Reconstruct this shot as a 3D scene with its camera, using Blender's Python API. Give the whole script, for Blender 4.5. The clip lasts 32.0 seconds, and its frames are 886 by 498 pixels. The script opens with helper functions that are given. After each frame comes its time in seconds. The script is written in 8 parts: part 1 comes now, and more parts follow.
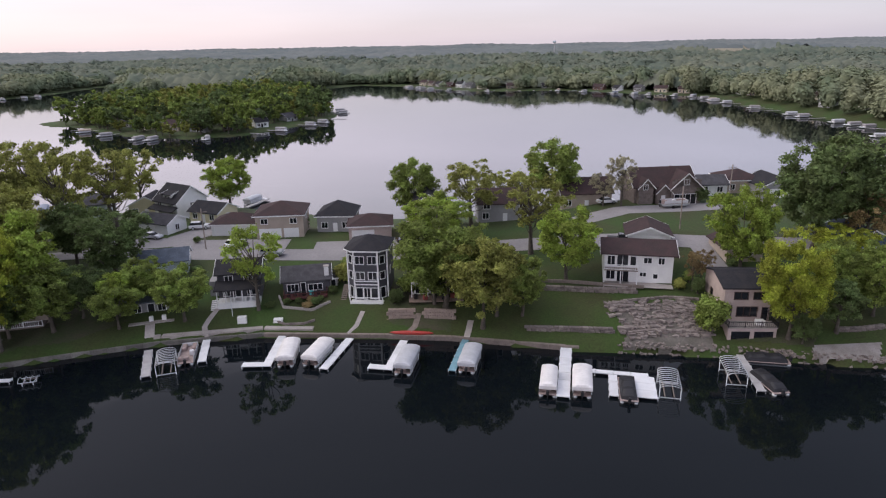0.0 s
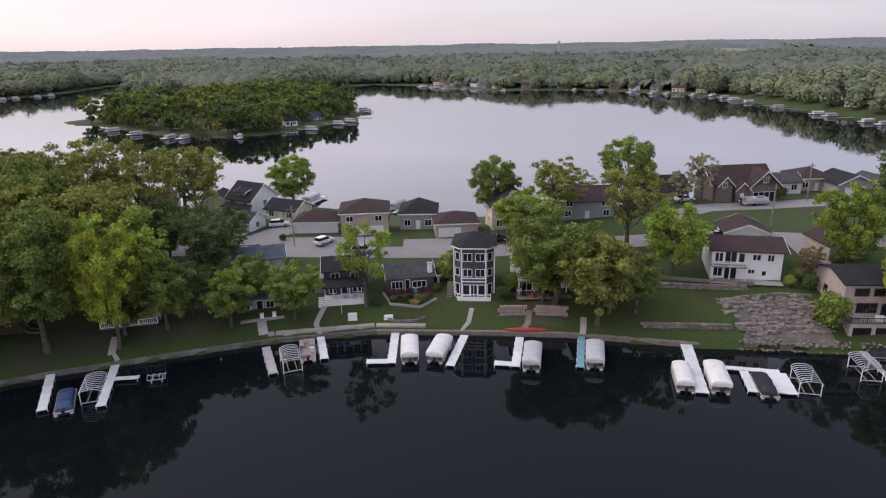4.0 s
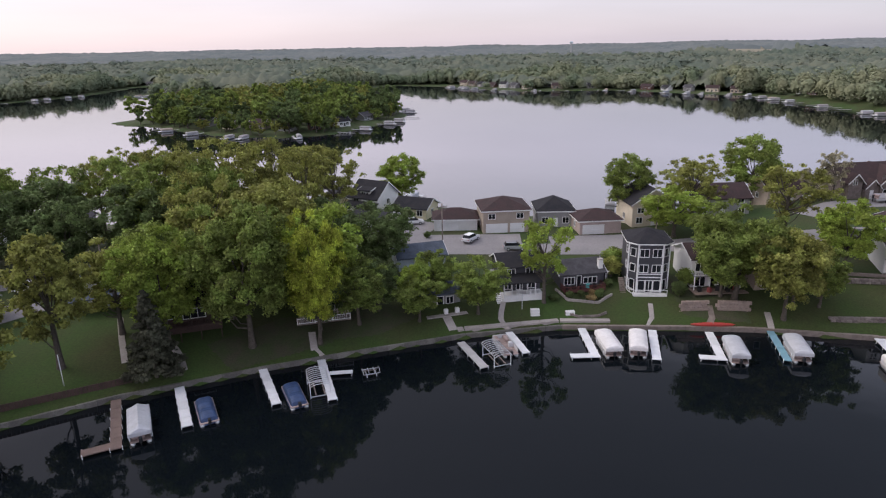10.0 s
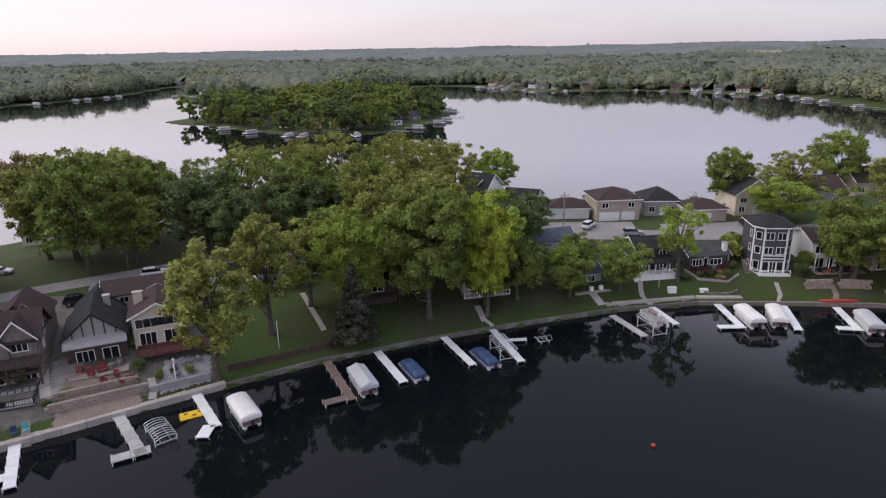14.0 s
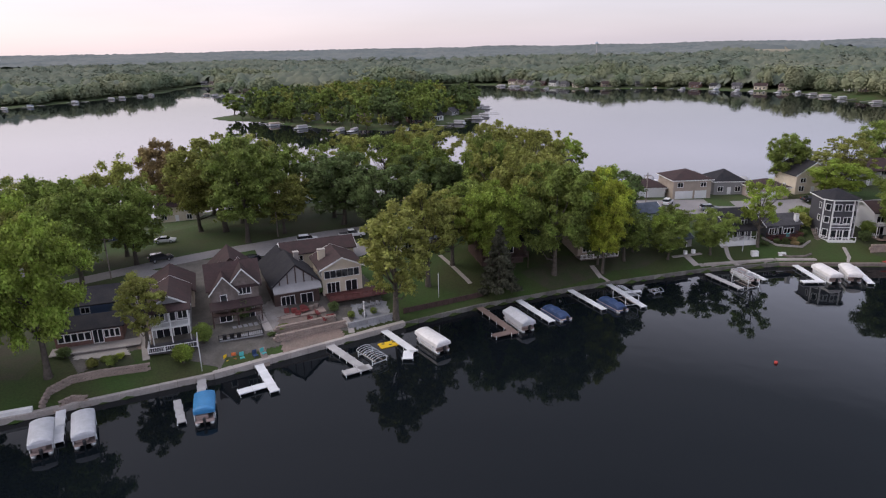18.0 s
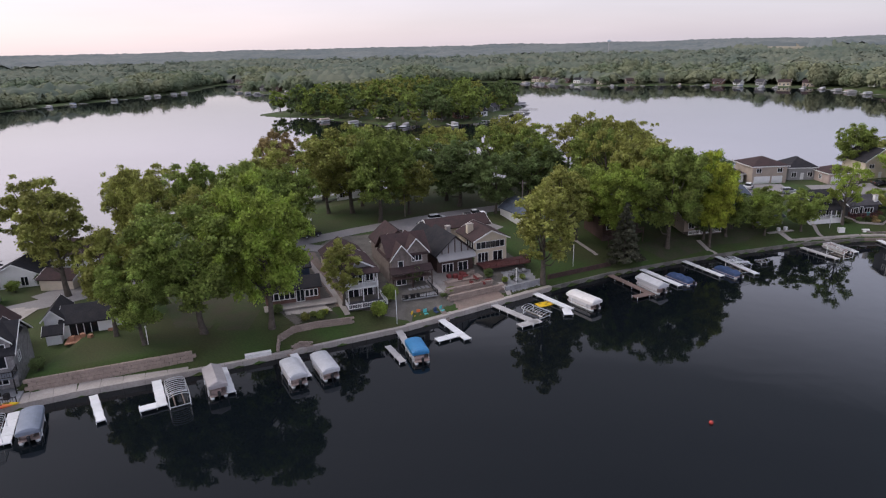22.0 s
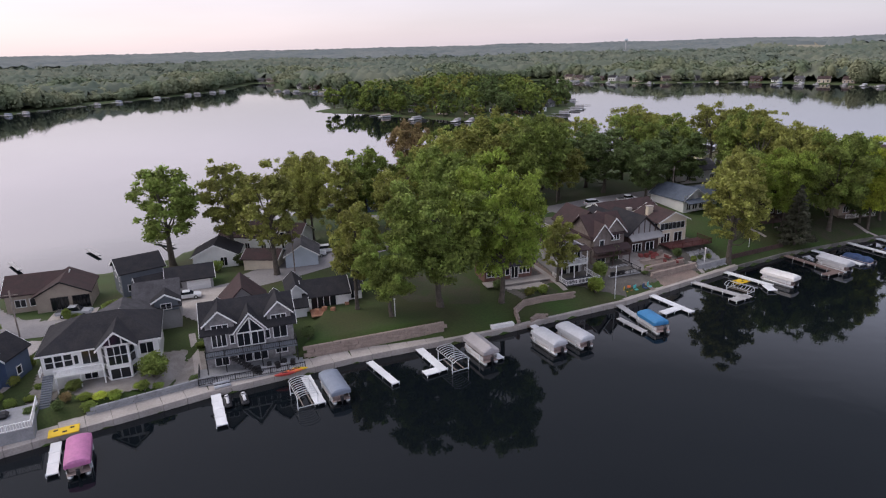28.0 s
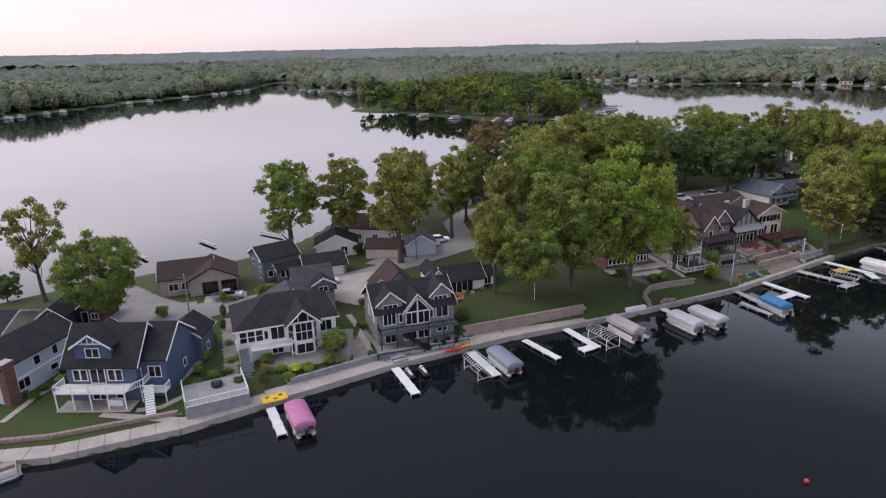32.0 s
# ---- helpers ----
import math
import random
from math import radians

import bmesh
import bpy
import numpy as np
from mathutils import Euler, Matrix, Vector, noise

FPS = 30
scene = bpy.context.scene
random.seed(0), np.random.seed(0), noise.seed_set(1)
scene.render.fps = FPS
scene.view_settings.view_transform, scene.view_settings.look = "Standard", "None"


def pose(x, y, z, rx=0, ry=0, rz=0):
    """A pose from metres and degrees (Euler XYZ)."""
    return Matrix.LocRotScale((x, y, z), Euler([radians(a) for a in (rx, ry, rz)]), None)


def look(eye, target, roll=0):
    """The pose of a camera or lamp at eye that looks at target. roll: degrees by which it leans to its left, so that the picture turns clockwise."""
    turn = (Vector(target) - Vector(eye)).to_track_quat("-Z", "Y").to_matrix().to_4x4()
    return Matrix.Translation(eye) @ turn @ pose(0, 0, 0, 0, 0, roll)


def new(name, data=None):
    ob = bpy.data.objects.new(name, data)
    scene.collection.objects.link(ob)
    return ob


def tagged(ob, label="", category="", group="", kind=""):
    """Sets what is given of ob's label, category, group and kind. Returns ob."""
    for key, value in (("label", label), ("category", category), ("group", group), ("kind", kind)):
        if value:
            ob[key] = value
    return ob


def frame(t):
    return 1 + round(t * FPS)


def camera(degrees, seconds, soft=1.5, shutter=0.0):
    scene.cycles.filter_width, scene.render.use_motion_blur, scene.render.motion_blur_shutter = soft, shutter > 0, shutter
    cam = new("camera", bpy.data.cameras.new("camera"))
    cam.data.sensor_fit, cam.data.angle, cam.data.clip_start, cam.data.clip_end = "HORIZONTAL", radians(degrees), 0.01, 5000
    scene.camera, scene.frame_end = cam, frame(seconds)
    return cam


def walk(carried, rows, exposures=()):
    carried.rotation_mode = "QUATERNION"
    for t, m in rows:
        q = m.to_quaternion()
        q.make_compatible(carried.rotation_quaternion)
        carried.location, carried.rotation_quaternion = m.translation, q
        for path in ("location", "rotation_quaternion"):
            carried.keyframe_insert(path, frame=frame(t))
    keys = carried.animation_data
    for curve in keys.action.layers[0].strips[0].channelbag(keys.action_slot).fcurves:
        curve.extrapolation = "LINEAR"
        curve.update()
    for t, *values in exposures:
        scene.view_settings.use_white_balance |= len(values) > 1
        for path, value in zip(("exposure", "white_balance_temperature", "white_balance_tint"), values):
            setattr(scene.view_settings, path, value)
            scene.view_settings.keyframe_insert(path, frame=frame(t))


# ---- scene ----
cam = camera(69.0, 32.0, soft=1.2)
PATH = [
    (0, (-4.734, 0.198, 45.974), (-4.861, 2.098, 45.365), -1.1),
    (0.5, (-7.103, 0.113, 45.961), (-7.228, 2.013, 45.351), -1.1),
    (1, (-9.433, -0.031, 45.916), (-9.557, 1.87, 45.306), -1.0),
    (1.5, (-11.84, -0.195, 45.918), (-11.961, 1.706, 45.309), -1.0),
    (2, (-14.227, -0.35, 45.909), (-14.348, 1.551, 45.299), -1.0),
    (2.5, (-16.664, -0.475, 45.883), (-16.783, 1.426, 45.273), -1.0),
    (3, (-19.099, -0.703, 45.867), (-19.216, 1.198, 45.258), -1.0),
    (3.5, (-21.534, -0.858, 45.861), (-21.65, 1.043, 45.251), -1.0),
    (5.5, (-31.259, -1.522, 45.603), (-31.373, 0.38, 44.994), -1.0),
    (6, (-33.67, -1.636, 45.543), (-33.784, 0.266, 44.934), -1.1),
    (6.5, (-36.099, -1.78, 45.49), (-36.213, 0.122, 44.882), -1.1),
    (7, (-38.562, -1.966, 45.459), (-38.675, -0.064, 44.852), -1.1),
    (7.5, (-41.095, -2.181, 45.457), (-41.207, -0.278, 44.849), -1.1),
    (8, (-43.657, -2.358, 45.51), (-43.769, -0.456, 44.902), -1.1),
    (8.5, (-46.309, -2.583, 45.609), (-46.421, -0.682, 45.001), -1.1),
    (9, (-48.998, -2.86, 45.66), (-49.11, -0.958, 45.051), -1.1),
    (9.5, (-51.796, -3.277, 45.72), (-51.908, -1.374, 45.112), -1.1),
    (10, (-54.67, -3.833, 45.791), (-54.785, -1.931, 45.185), -1.1),
    (10.5, (-57.697, -4.676, 45.832), (-57.816, -2.774, 45.227), -1.1),
    (11, (-60.8, -5.789, 45.875), (-60.921, -3.887, 45.271), -1.1),
    (11.5, (-63.918, -6.999, 45.929), (-64.041, -5.096, 45.326), -1.1),
    (12, (-67.117, -8.558, 45.997), (-67.241, -6.655, 45.394), -1.1),
    (12.5, (-70.349, -10.33, 46.094), (-70.475, -8.427, 45.491), -1.1),
    (13, (-73.576, -12.201, 46.162), (-73.705, -10.298, 45.56), -1.2),
    (13.5, (-76.792, -14.272, 46.195), (-76.922, -12.369, 45.593), -1.2),
    (14, (-79.958, -16.559, 46.241), (-80.09, -14.656, 45.638), -1.1),
    (14.5, (-83.017, -18.926, 46.229), (-83.152, -17.024, 45.626), -1.1),
    (16.5, (-94.755, -29.548, 46.298), (-94.893, -27.646, 45.694), -1.1),
    (17, (-97.536, -32.367, 46.284), (-97.672, -30.465, 45.681), -1.1),
    (17.5, (-100.229, -35.266, 46.26), (-100.365, -33.365, 45.656), -1.2),
    (18, (-102.924, -38.152, 46.208), (-103.059, -36.25, 45.605), -1.2),
    (18.5, (-105.693, -41.055, 46.214), (-105.828, -39.154, 45.609), -1.2),
    (19, (-108.644, -43.899, 46.29), (-108.78, -41.997, 45.685), -1.2),
    (19.5, (-111.826, -46.545, 46.424), (-111.964, -44.643, 45.819), -1.2),
    (20, (-115.215, -48.906, 46.579), (-115.355, -47.006, 45.973), -1.2),
    (20.5, (-118.716, -50.991, 46.64), (-118.856, -49.09, 46.034), -1.2),
    (21, (-122.151, -52.821, 46.679), (-122.292, -50.92, 46.072), -1.2),
    (21.5, (-125.582, -54.463, 46.675), (-125.724, -52.562, 46.069), -1.3),
    (22, (-129.035, -55.933, 46.659), (-129.178, -54.033, 46.052), -1.4),
    (22.5, (-132.512, -57.177, 46.619), (-132.656, -55.277, 46.013), -1.4),
    (23, (-135.935, -58.289, 46.536), (-136.08, -56.389, 45.929), -1.5),
    (23.5, (-139.336, -59.218, 46.466), (-139.481, -57.318, 45.858), -1.5),
    (24, (-142.72, -60.064, 46.385), (-142.864, -58.163, 45.778), -1.5),
    (24.5, (-146.025, -60.855, 46.301), (-146.168, -58.955, 45.694), -1.5),
    (25, (-149.258, -61.538, 46.192), (-149.402, -59.637, 45.585), -1.5),
    (25.5, (-152.35, -62.131, 46.034), (-152.494, -60.23, 45.427), -1.5),
    (27.5, (-164.122, -63.906, 45.331), (-164.269, -62.006, 44.726), -1.5),
    (28, (-166.786, -64.296, 45.188), (-166.935, -62.396, 44.582), -1.5),
    (28.5, (-169.505, -64.776, 45.111), (-169.656, -62.876, 44.504), -1.5),
    (29, (-172.246, -65.386, 45.085), (-172.399, -63.486, 44.478), -1.5),
    (29.5, (-175.033, -66.212, 45.163), (-175.187, -64.312, 44.556), -1.5),
    (30, (-177.913, -67.3, 45.318), (-178.066, -65.4, 44.712), -1.5),
    (30.5, (-180.868, -68.623, 45.477), (-181.021, -66.723, 44.872), -1.4),
    (31, (-183.886, -70.182, 45.63), (-184.039, -68.282, 45.026), -1.4),
    (31.5, (-186.95, -71.883, 45.732), (-187.104, -69.983, 45.128), -1.4),
    (32, (-190.045, -73.728, 45.786), (-190.197, -71.827, 45.182), -1.3),
]
walk(cam, [(t, look(eye, target, roll)) for t, eye, target, roll in PATH])

# ---- light ----
world = bpy.data.worlds.new("sky")
scene.world = world
world.use_nodes = True
wn, wl = world.node_tree.nodes, world.node_tree.links
wn.clear()
SUN_EL, SUN_AZ = 45.0, -85.0
sky_tex = wn.new("ShaderNodeTexSky")
sky_tex.sky_type = 'NISHITA'
sky_tex.sun_disc = False
sky_tex.sun_elevation = radians(SUN_EL)
sky_tex.sun_rotation = radians(SUN_AZ)
sky_tex.dust_density = 1.0
coord = wn.new("ShaderNodeTexCoord")
sep = wn.new("ShaderNodeSeparateXYZ")
wl.new(coord.outputs["Generated"], sep.inputs[0])
# a thin, even cloud veil: pale pink low down, grey-blue overhead
veil = wn.new("ShaderNodeValToRGB")
VEIL = ((0.0, (0.315, 0.275, 0.308, 1)), (0.08, (0.325, 0.289, 0.328, 1)), (0.12, (0.48, 0.435, 0.49, 1)), (0.16, (0.66, 0.605, 0.68, 1)), (0.24, (0.84, 0.80, 0.885, 1)), (0.33, (0.68, 0.66, 0.74, 1)),
        (0.46, (0.16, 0.149, 0.155, 1)), (0.62, (0.18, 0.17, 0.182, 1)), (1.0, (0.60, 0.60, 0.68, 1)))
stops = veil.color_ramp.elements
stops[0].color, stops[1].color = VEIL[0][1], VEIL[-1][1]
for pos, col in VEIL[1:-1]:
    stops.new(pos).color = col
wl.new(sep.outputs["Z"], veil.inputs[0])
streak_map = wn.new("ShaderNodeMapping")
streak_map.inputs["Scale"].default_value = (1.2, 1.2, 9.0)
streak = wn.new("ShaderNodeTexNoise")
streak.inputs["Scale"].default_value = 2.2
streak.inputs["Detail"].default_value = 5.0
wl.new(coord.outputs["Generated"], streak_map.inputs[0])
wl.new(streak_map.outputs[0], streak.inputs["Vector"])
streak_amt = wn.new("ShaderNodeMapRange")
for i, v in enumerate((0.3, 0.7, 0.93, 1.05)):
    streak_amt.inputs[1 + i].default_value = v
wl.new(streak.outputs[0], streak_amt.inputs[0])
veiled = wn.new("ShaderNodeVectorMath")
veiled.operation = 'SCALE'
wl.new(veil.outputs[0], veiled.inputs[0])
wl.new(streak_amt.outputs[0], veiled.inputs["Scale"])
# brighter and warmer towards the low sun behind the cloud
side = wn.new("ShaderNodeMapRange")
side.inputs[1].default_value, side.inputs[2].default_value = -0.85, 0.75
wl.new(sep.outputs["X"], side.inputs[0])
side_tint = wn.new("ShaderNodeValToRGB")
side_tint.color_ramp.elements[0].color = (0.745, 0.685, 0.665, 1)
side_tint.color_ramp.elements[1].color = (0.375, 0.405, 0.465, 1)
wl.new(side.outputs[0], side_tint.inputs[0])
tinted = wn.new("ShaderNodeVectorMath")
tinted.operation = 'MULTIPLY'
wl.new(veiled.outputs[0], tinted.inputs[0])
wl.new(side_tint.outputs[0], tinted.inputs[1])
bg_sky, bg_veil, both = wn.new("ShaderNodeBackground"), wn.new("ShaderNodeBackground"), wn.new("ShaderNodeAddShader")
bg_sky.inputs[1].default_value = 0.05
bg_veil.inputs[1].default_value = 3.6
wl.new(sky_tex.outputs[0], bg_sky.inputs[0])
wl.new(tinted.outputs[0], bg_veil.inputs[0])
wl.new(bg_sky.outputs[0], both.inputs[0])
wl.new(bg_veil.outputs[0], both.inputs[1])
world_out = wn.new("ShaderNodeOutputWorld")
wl.new(both.outputs[0], world_out.inputs[0])

sun = new("sun", bpy.data.lights.new("sun", 'SUN'))
sun.data.energy, sun.data.angle, sun.data.color = 1.5, radians(40), (1.0, 0.93, 0.86)
az, el = radians(SUN_AZ), radians(SUN_EL)
sun.matrix_world = look((0, 0, 80), (-math.sin(az) * math.cos(el) * 10, -math.cos(az) * math.cos(el) * 10, 80 - math.sin(el) * 10))


# ---- materials ----
MATS = {}


def mat(name, color, rough=0.7, metal=0.0, var=0.25, scale=1.0, fine=12.0, bump=0.0, per_object=0.0, per_island=0.0, color2=None, spec=0.5, coat=0.0):
    """A surface with broad stains and fine grain; lighter and darker by var; color2: a second tone in broad patches."""
    if name in MATS:
        return MATS[name]
    m = bpy.data.materials.new(name)
    m.use_nodes = True
    n, l = m.node_tree.nodes, m.node_tree.links
    b = n["Principled BSDF"]
    b.inputs["Roughness"].default_value = rough
    b.inputs["Metallic"].default_value = metal
    b.inputs["Specular IOR Level"].default_value = spec
    b.inputs["Coat Weight"].default_value = coat
    geo = n.new("ShaderNodeNewGeometry")
    broad, grain = n.new("ShaderNodeTexNoise"), n.new("ShaderNodeTexNoise")
    for tex, s, d in ((broad, scale, 4.0), (grain, fine, 3.0)):
        tex.inputs["Scale"].default_value = s
        tex.inputs["Detail"].default_value = d
        l.new(geo.outputs["Position"], tex.inputs["Vector"])
    mix = n.new("ShaderNodeMix")
    mix.data_type = 'RGBA'
    c2 = color2 or tuple(c * (1 - var) for c in color)
    mix.inputs["A"].default_value = (*color, 1)
    mix.inputs["B"].default_value = (*c2, 1)
    ramp = n.new("ShaderNodeMapRange")
    ramp.inputs[1].default_value, ramp.inputs[2].default_value = 0.35, 0.65
    l.new(broad.outputs[0], ramp.inputs[0])
    l.new(ramp.outputs[0], mix.inputs["Factor"])
    hsv = n.new("ShaderNodeHueSaturation")
    l.new(mix.outputs["Result"], hsv.inputs["Color"])
    value = n.new("ShaderNodeMapRange")
    value.inputs[1].default_value, value.inputs[2].default_value = 0.25, 0.75
    value.inputs[3].default_value, value.inputs[4].default_value = 1 - var * 0.7, 1 + var * 0.7
    l.new(grain.outputs[0], value.inputs[0])
    last = value.outputs[0]
    if per_object or per_island:
        if per_object:
            src, amount = n.new("ShaderNodeObjectInfo").outputs["Random"], per_object
        else:
            src, amount = geo.outputs["Random Per Island"], per_island
        r2 = n.new("ShaderNodeMapRange")
        r2.inputs[3].default_value, r2.inputs[4].default_value = 1 - amount, 1 + amount
        l.new(src, r2.inputs[0])
        mul = n.new("ShaderNodeMath")
        mul.operation = 'MULTIPLY'
        l.new(last, mul.inputs[0])
        l.new(r2.outputs[0], mul.inputs[1])
        last = mul.outputs[0]
        hue = n.new("ShaderNodeMapRange")
        hue.inputs[3].default_value, hue.inputs[4].default_value = 0.5 - amount * 0.05, 0.5 + amount * 0.05
        l.new(src, hue.inputs[0])
        l.new(hue.outputs[0], hsv.inputs["Hue"])
    l.new(last, hsv.inputs["Value"])
    l.new(hsv.outputs[0], b.inputs["Base Color"])
    if bump:
        bp = n.new("ShaderNodeBump")
        bp.inputs["Strength"].default_value = bump
        bp.inputs["Distance"].default_value = 0.05
        l.new(grain.outputs[0], bp.inputs["Height"])
        l.new(bp.outputs[0], b.inputs["Normal"])
    MATS[name] = m
    return m


def water_material():
    m = bpy.data.materials.new("lake_water")
    m.use_nodes = True
    n, l = m.node_tree.nodes, m.node_tree.links
    b = n["Principled BSDF"]
    b.inputs["Base Color"].default_value = (0.004, 0.006, 0.008, 1)
    b.inputs["Roughness"].default_value = 0.03
    b.inputs["IOR"].default_value = 1.33
    geo = n.new("ShaderNodeNewGeometry")
    heights = []
    for s, d, w in ((0.35, 2.0, 1.0), (0.05, 2.0, 2.4)):
        t = n.new("ShaderNodeTexNoise")
        t.inputs["Scale"].default_value, t.inputs["Detail"].default_value = s, d
        l.new(geo.outputs["Position"], t.inputs["Vector"])
        mm = n.new("ShaderNodeMath")
        mm.operation = 'MULTIPLY'
        mm.inputs[1].default_value = w
        l.new(t.outputs[0], mm.inputs[0])
        heights.append(mm)
    add = n.new("ShaderNodeMath")
    l.new(heights[0].outputs[0], add.inputs[0])
    l.new(heights[1].outputs[0], add.inputs[1])
    bp = n.new("ShaderNodeBump")
    bp.inputs["Strength"].default_value = 1.0
    bp.inputs["Distance"].default_value = 0.012
    l.new(add.outputs[0], bp.inputs["Height"])
    l.new(bp.outputs[0], b.inputs["Normal"])
    return m


def leaf_material(name, color, var=0.34, per_object=0.12):
    """Foliage: each clump its own tone, a little light through the leaf."""
    m = bpy.data.materials.new(name)
    m.use_nodes = True
    n, l = m.node_tree.nodes, m.node_tree.links
    b = n["Principled BSDF"]
    b.inputs["Roughness"].default_value = 0.75
    b.inputs["Specular IOR Level"].default_value = 0.25
    geo, info = n.new("ShaderNodeNewGeometry"), n.new("ShaderNodeObjectInfo")
    hsv = n.new("ShaderNodeHueSaturation")
    hsv.inputs["Color"].default_value = (*color, 1)
    tex = n.new("ShaderNodeTexNoise")
    tex.inputs["Scale"].default_value = 0.42
    l.new(geo.outputs["Position"], tex.inputs["Vector"])
    v1, v2, v3 = n.new("ShaderNodeMapRange"), n.new("ShaderNodeMapRange"), n.new("ShaderNodeMapRange")
    v1.inputs[3].default_value, v1.inputs[4].default_value = 1 - var, 1 + var
    l.new(geo.outputs["Random Per Island"], v1.inputs[0])
    v2.inputs[1].default_value, v2.inputs[2].default_value = 0.3, 0.7
    v2.inputs[3].default_value, v2.inputs[4].default_value = 0.5, 1.55
    l.new(tex.outputs[0], v2.inputs[0])
    v3.inputs[3].default_value, v3.inputs[4].default_value = 1 - per_object, 1 + per_object
    l.new(info.outputs["Random"], v3.inputs[0])
    m1, m2 = n.new("ShaderNodeMath"), n.new("ShaderNodeMath")
    m1.operation = m2.operation = 'MULTIPLY'
    l.new(v1.outputs[0], m1.inputs[0])
    l.new(v2.outputs[0], m1.inputs[1])
    l.new(m1.outputs[0], m2.inputs[0])
    l.new(v3.outputs[0], m2.inputs[1])
    l.new(m2.outputs[0], hsv.inputs["Value"])
    hue = n.new("ShaderNodeMapRange")
    hue.inputs[3].default_value, hue.inputs[4].default_value = 0.47, 0.52
    l.new(tex.outputs[0], hue.inputs[0])
    l.new(hue.outputs[0], hsv.inputs["Hue"])
    l.new(hsv.outputs[0], b.inputs["Base Color"])
    tr = n.new("ShaderNodeBsdfTranslucent")
    l.new(hsv.outputs[0], tr.inputs["Color"])
    mx = n.new("ShaderNodeMixShader")
    mx.inputs[0].default_value = 0.30
    out = n["Material Output"]
    l.new(b.outputs[0], mx.inputs[1])
    l.new(tr.outputs[0], mx.inputs[2])
    l.new(mx.outputs[0], out.inputs[0])
    return m


WATER = water_material()
LEAF = {k: leaf_material("leaf_" + k, c) for k, c in {
    "green": (0.175, 0.232, 0.055), "bright": (0.215, 0.290, 0.052), "yellow": (0.31, 0.365, 0.050), "olive": (0.228, 0.245, 0.064),
    "dark": (0.11, 0.155, 0.055), "brown": (0.255, 0.195, 0.09), "spruce": (0.078, 0.082, 0.055), "pale": (0.32, 0.30, 0.20)}.items()}
BARK = mat("bark", (0.10, 0.085, 0.07), 0.95, var=0.4, scale=2.0, fine=14.0, bump=0.6)


# ---- the lie of the land ----
FRONT = np.array([(-420, -60), (-300, -28), (-262, -17), (-241.6, -12.7), (-228.9, -6.4), (-219.6, 0.5), (-205.2, 11.1), (-187.5, 21.4), (-167, 31), (-143, 44.3),
                  (-129, 54.6), (-117, 63.3), (-104.3, 71.5), (-87, 80), (-74, 85.5), (-57, 92), (-41.3, 95.5), (-21, 95.5), (-10, 95), (8, 92.1), (30.5, 90.4), (53, 87.4), (90, 82), (200, 75), (420, 60)])
BACK = np.array([(-420, -20), (-320, 2), (-290, 28), (-272, 45), (-258, 53), (-247, 60), (-239, 68), (-236, 78), (-233, 92), (-219, 111), (-198, 132), (-175, 149), (-150, 162), (-125, 171), (-105, 176),
                 (-76, 181), (-55, 174), (-40, 167), (-10, 170), (20, 182), (60, 195), (110, 205), (160, 260), (200, 345), (190, 400), (178, 495), (172, 558), (240, 500), (420, 470)])
RIDGE = ((-420, 1.8), (-240, 1.9), (-205, 2.5), (-172, 4.7), (-140, 6.1), (-80, 6.0), (-25, 6.3), (10, 8.2), (27, 9.4), (60, 9.0), (420, 8.0))


def near_line(px, py, line):
    """Distance of points to a polyline."""
    best = np.full(np.shape(px), 1e9)
    for (ax, ay), (bx, by) in zip(line[:-1], line[1:]):
        dx, dy = bx - ax, by - ay
        s = np.clip(((px - ax) * dx + (py - ay) * dy) / (dx * dx + dy * dy), 0, 1)
        best = np.minimum(best, np.hypot(px - ax - s * dx, py - ay - s * dy))
    return best


def inside(px, py, ring):
    hit = np.zeros(np.shape(px), bool)
    for (ax, ay), (bx, by) in zip(ring, np.roll(ring, -1, axis=0)):
        cross = (ay > py) != (by > py)
        with np.errstate(divide='ignore', invalid='ignore'):
            hit ^= cross & (px < (bx - ax) * (py - ay) / (by - ay + 1e-12) + ax)
    return hit


PENINSULA = np.vstack([FRONT, BACK[::-1]])
ISLAND = np.array([(-297, 412), (-282, 398), (-255, 388), (-225, 362), (-190, 338), (-160, 333), (-135, 343), (-118, 378), (-104, 420), (-104, 440), (-118, 480), (-140, 520),
                   (-150, 560), (-170, 600), (-230, 590), (-262, 500), (-285, 440)])
# the far shore, with its inlet
FAR = np.array([(-3000, -100), (-640, 180), (-590, 300), (-555, 387), (-532, 500), (-470, 668), (-490, 820), (-457, 812), (-404, 657), (-330, 600), (-262, 600), (-200, 690),
                (-150, 771), (-92, 737), (-50, 680), (-10, 650), (73, 645), (130, 590), (172, 558), (240, 500), (420, 470), (4200, 400), (4200, 4600), (-4200, 4600)])


def far_hills(px, py):
    """Low swells inland, rising to the skyline, and one bare hillside."""
    swell = np.sin(px * 0.0031 + 1.3) * np.sin(py * 0.0043 + 0.4) + 0.6 * np.sin(px * 0.0072 - py * 0.0051)
    return np.clip((py - 900) / 2600, 0, 1) * (9 + 6 * swell) + 17 * np.exp(-((px - 500) / 170) ** 2 - ((py - 1450) / 140) ** 2)


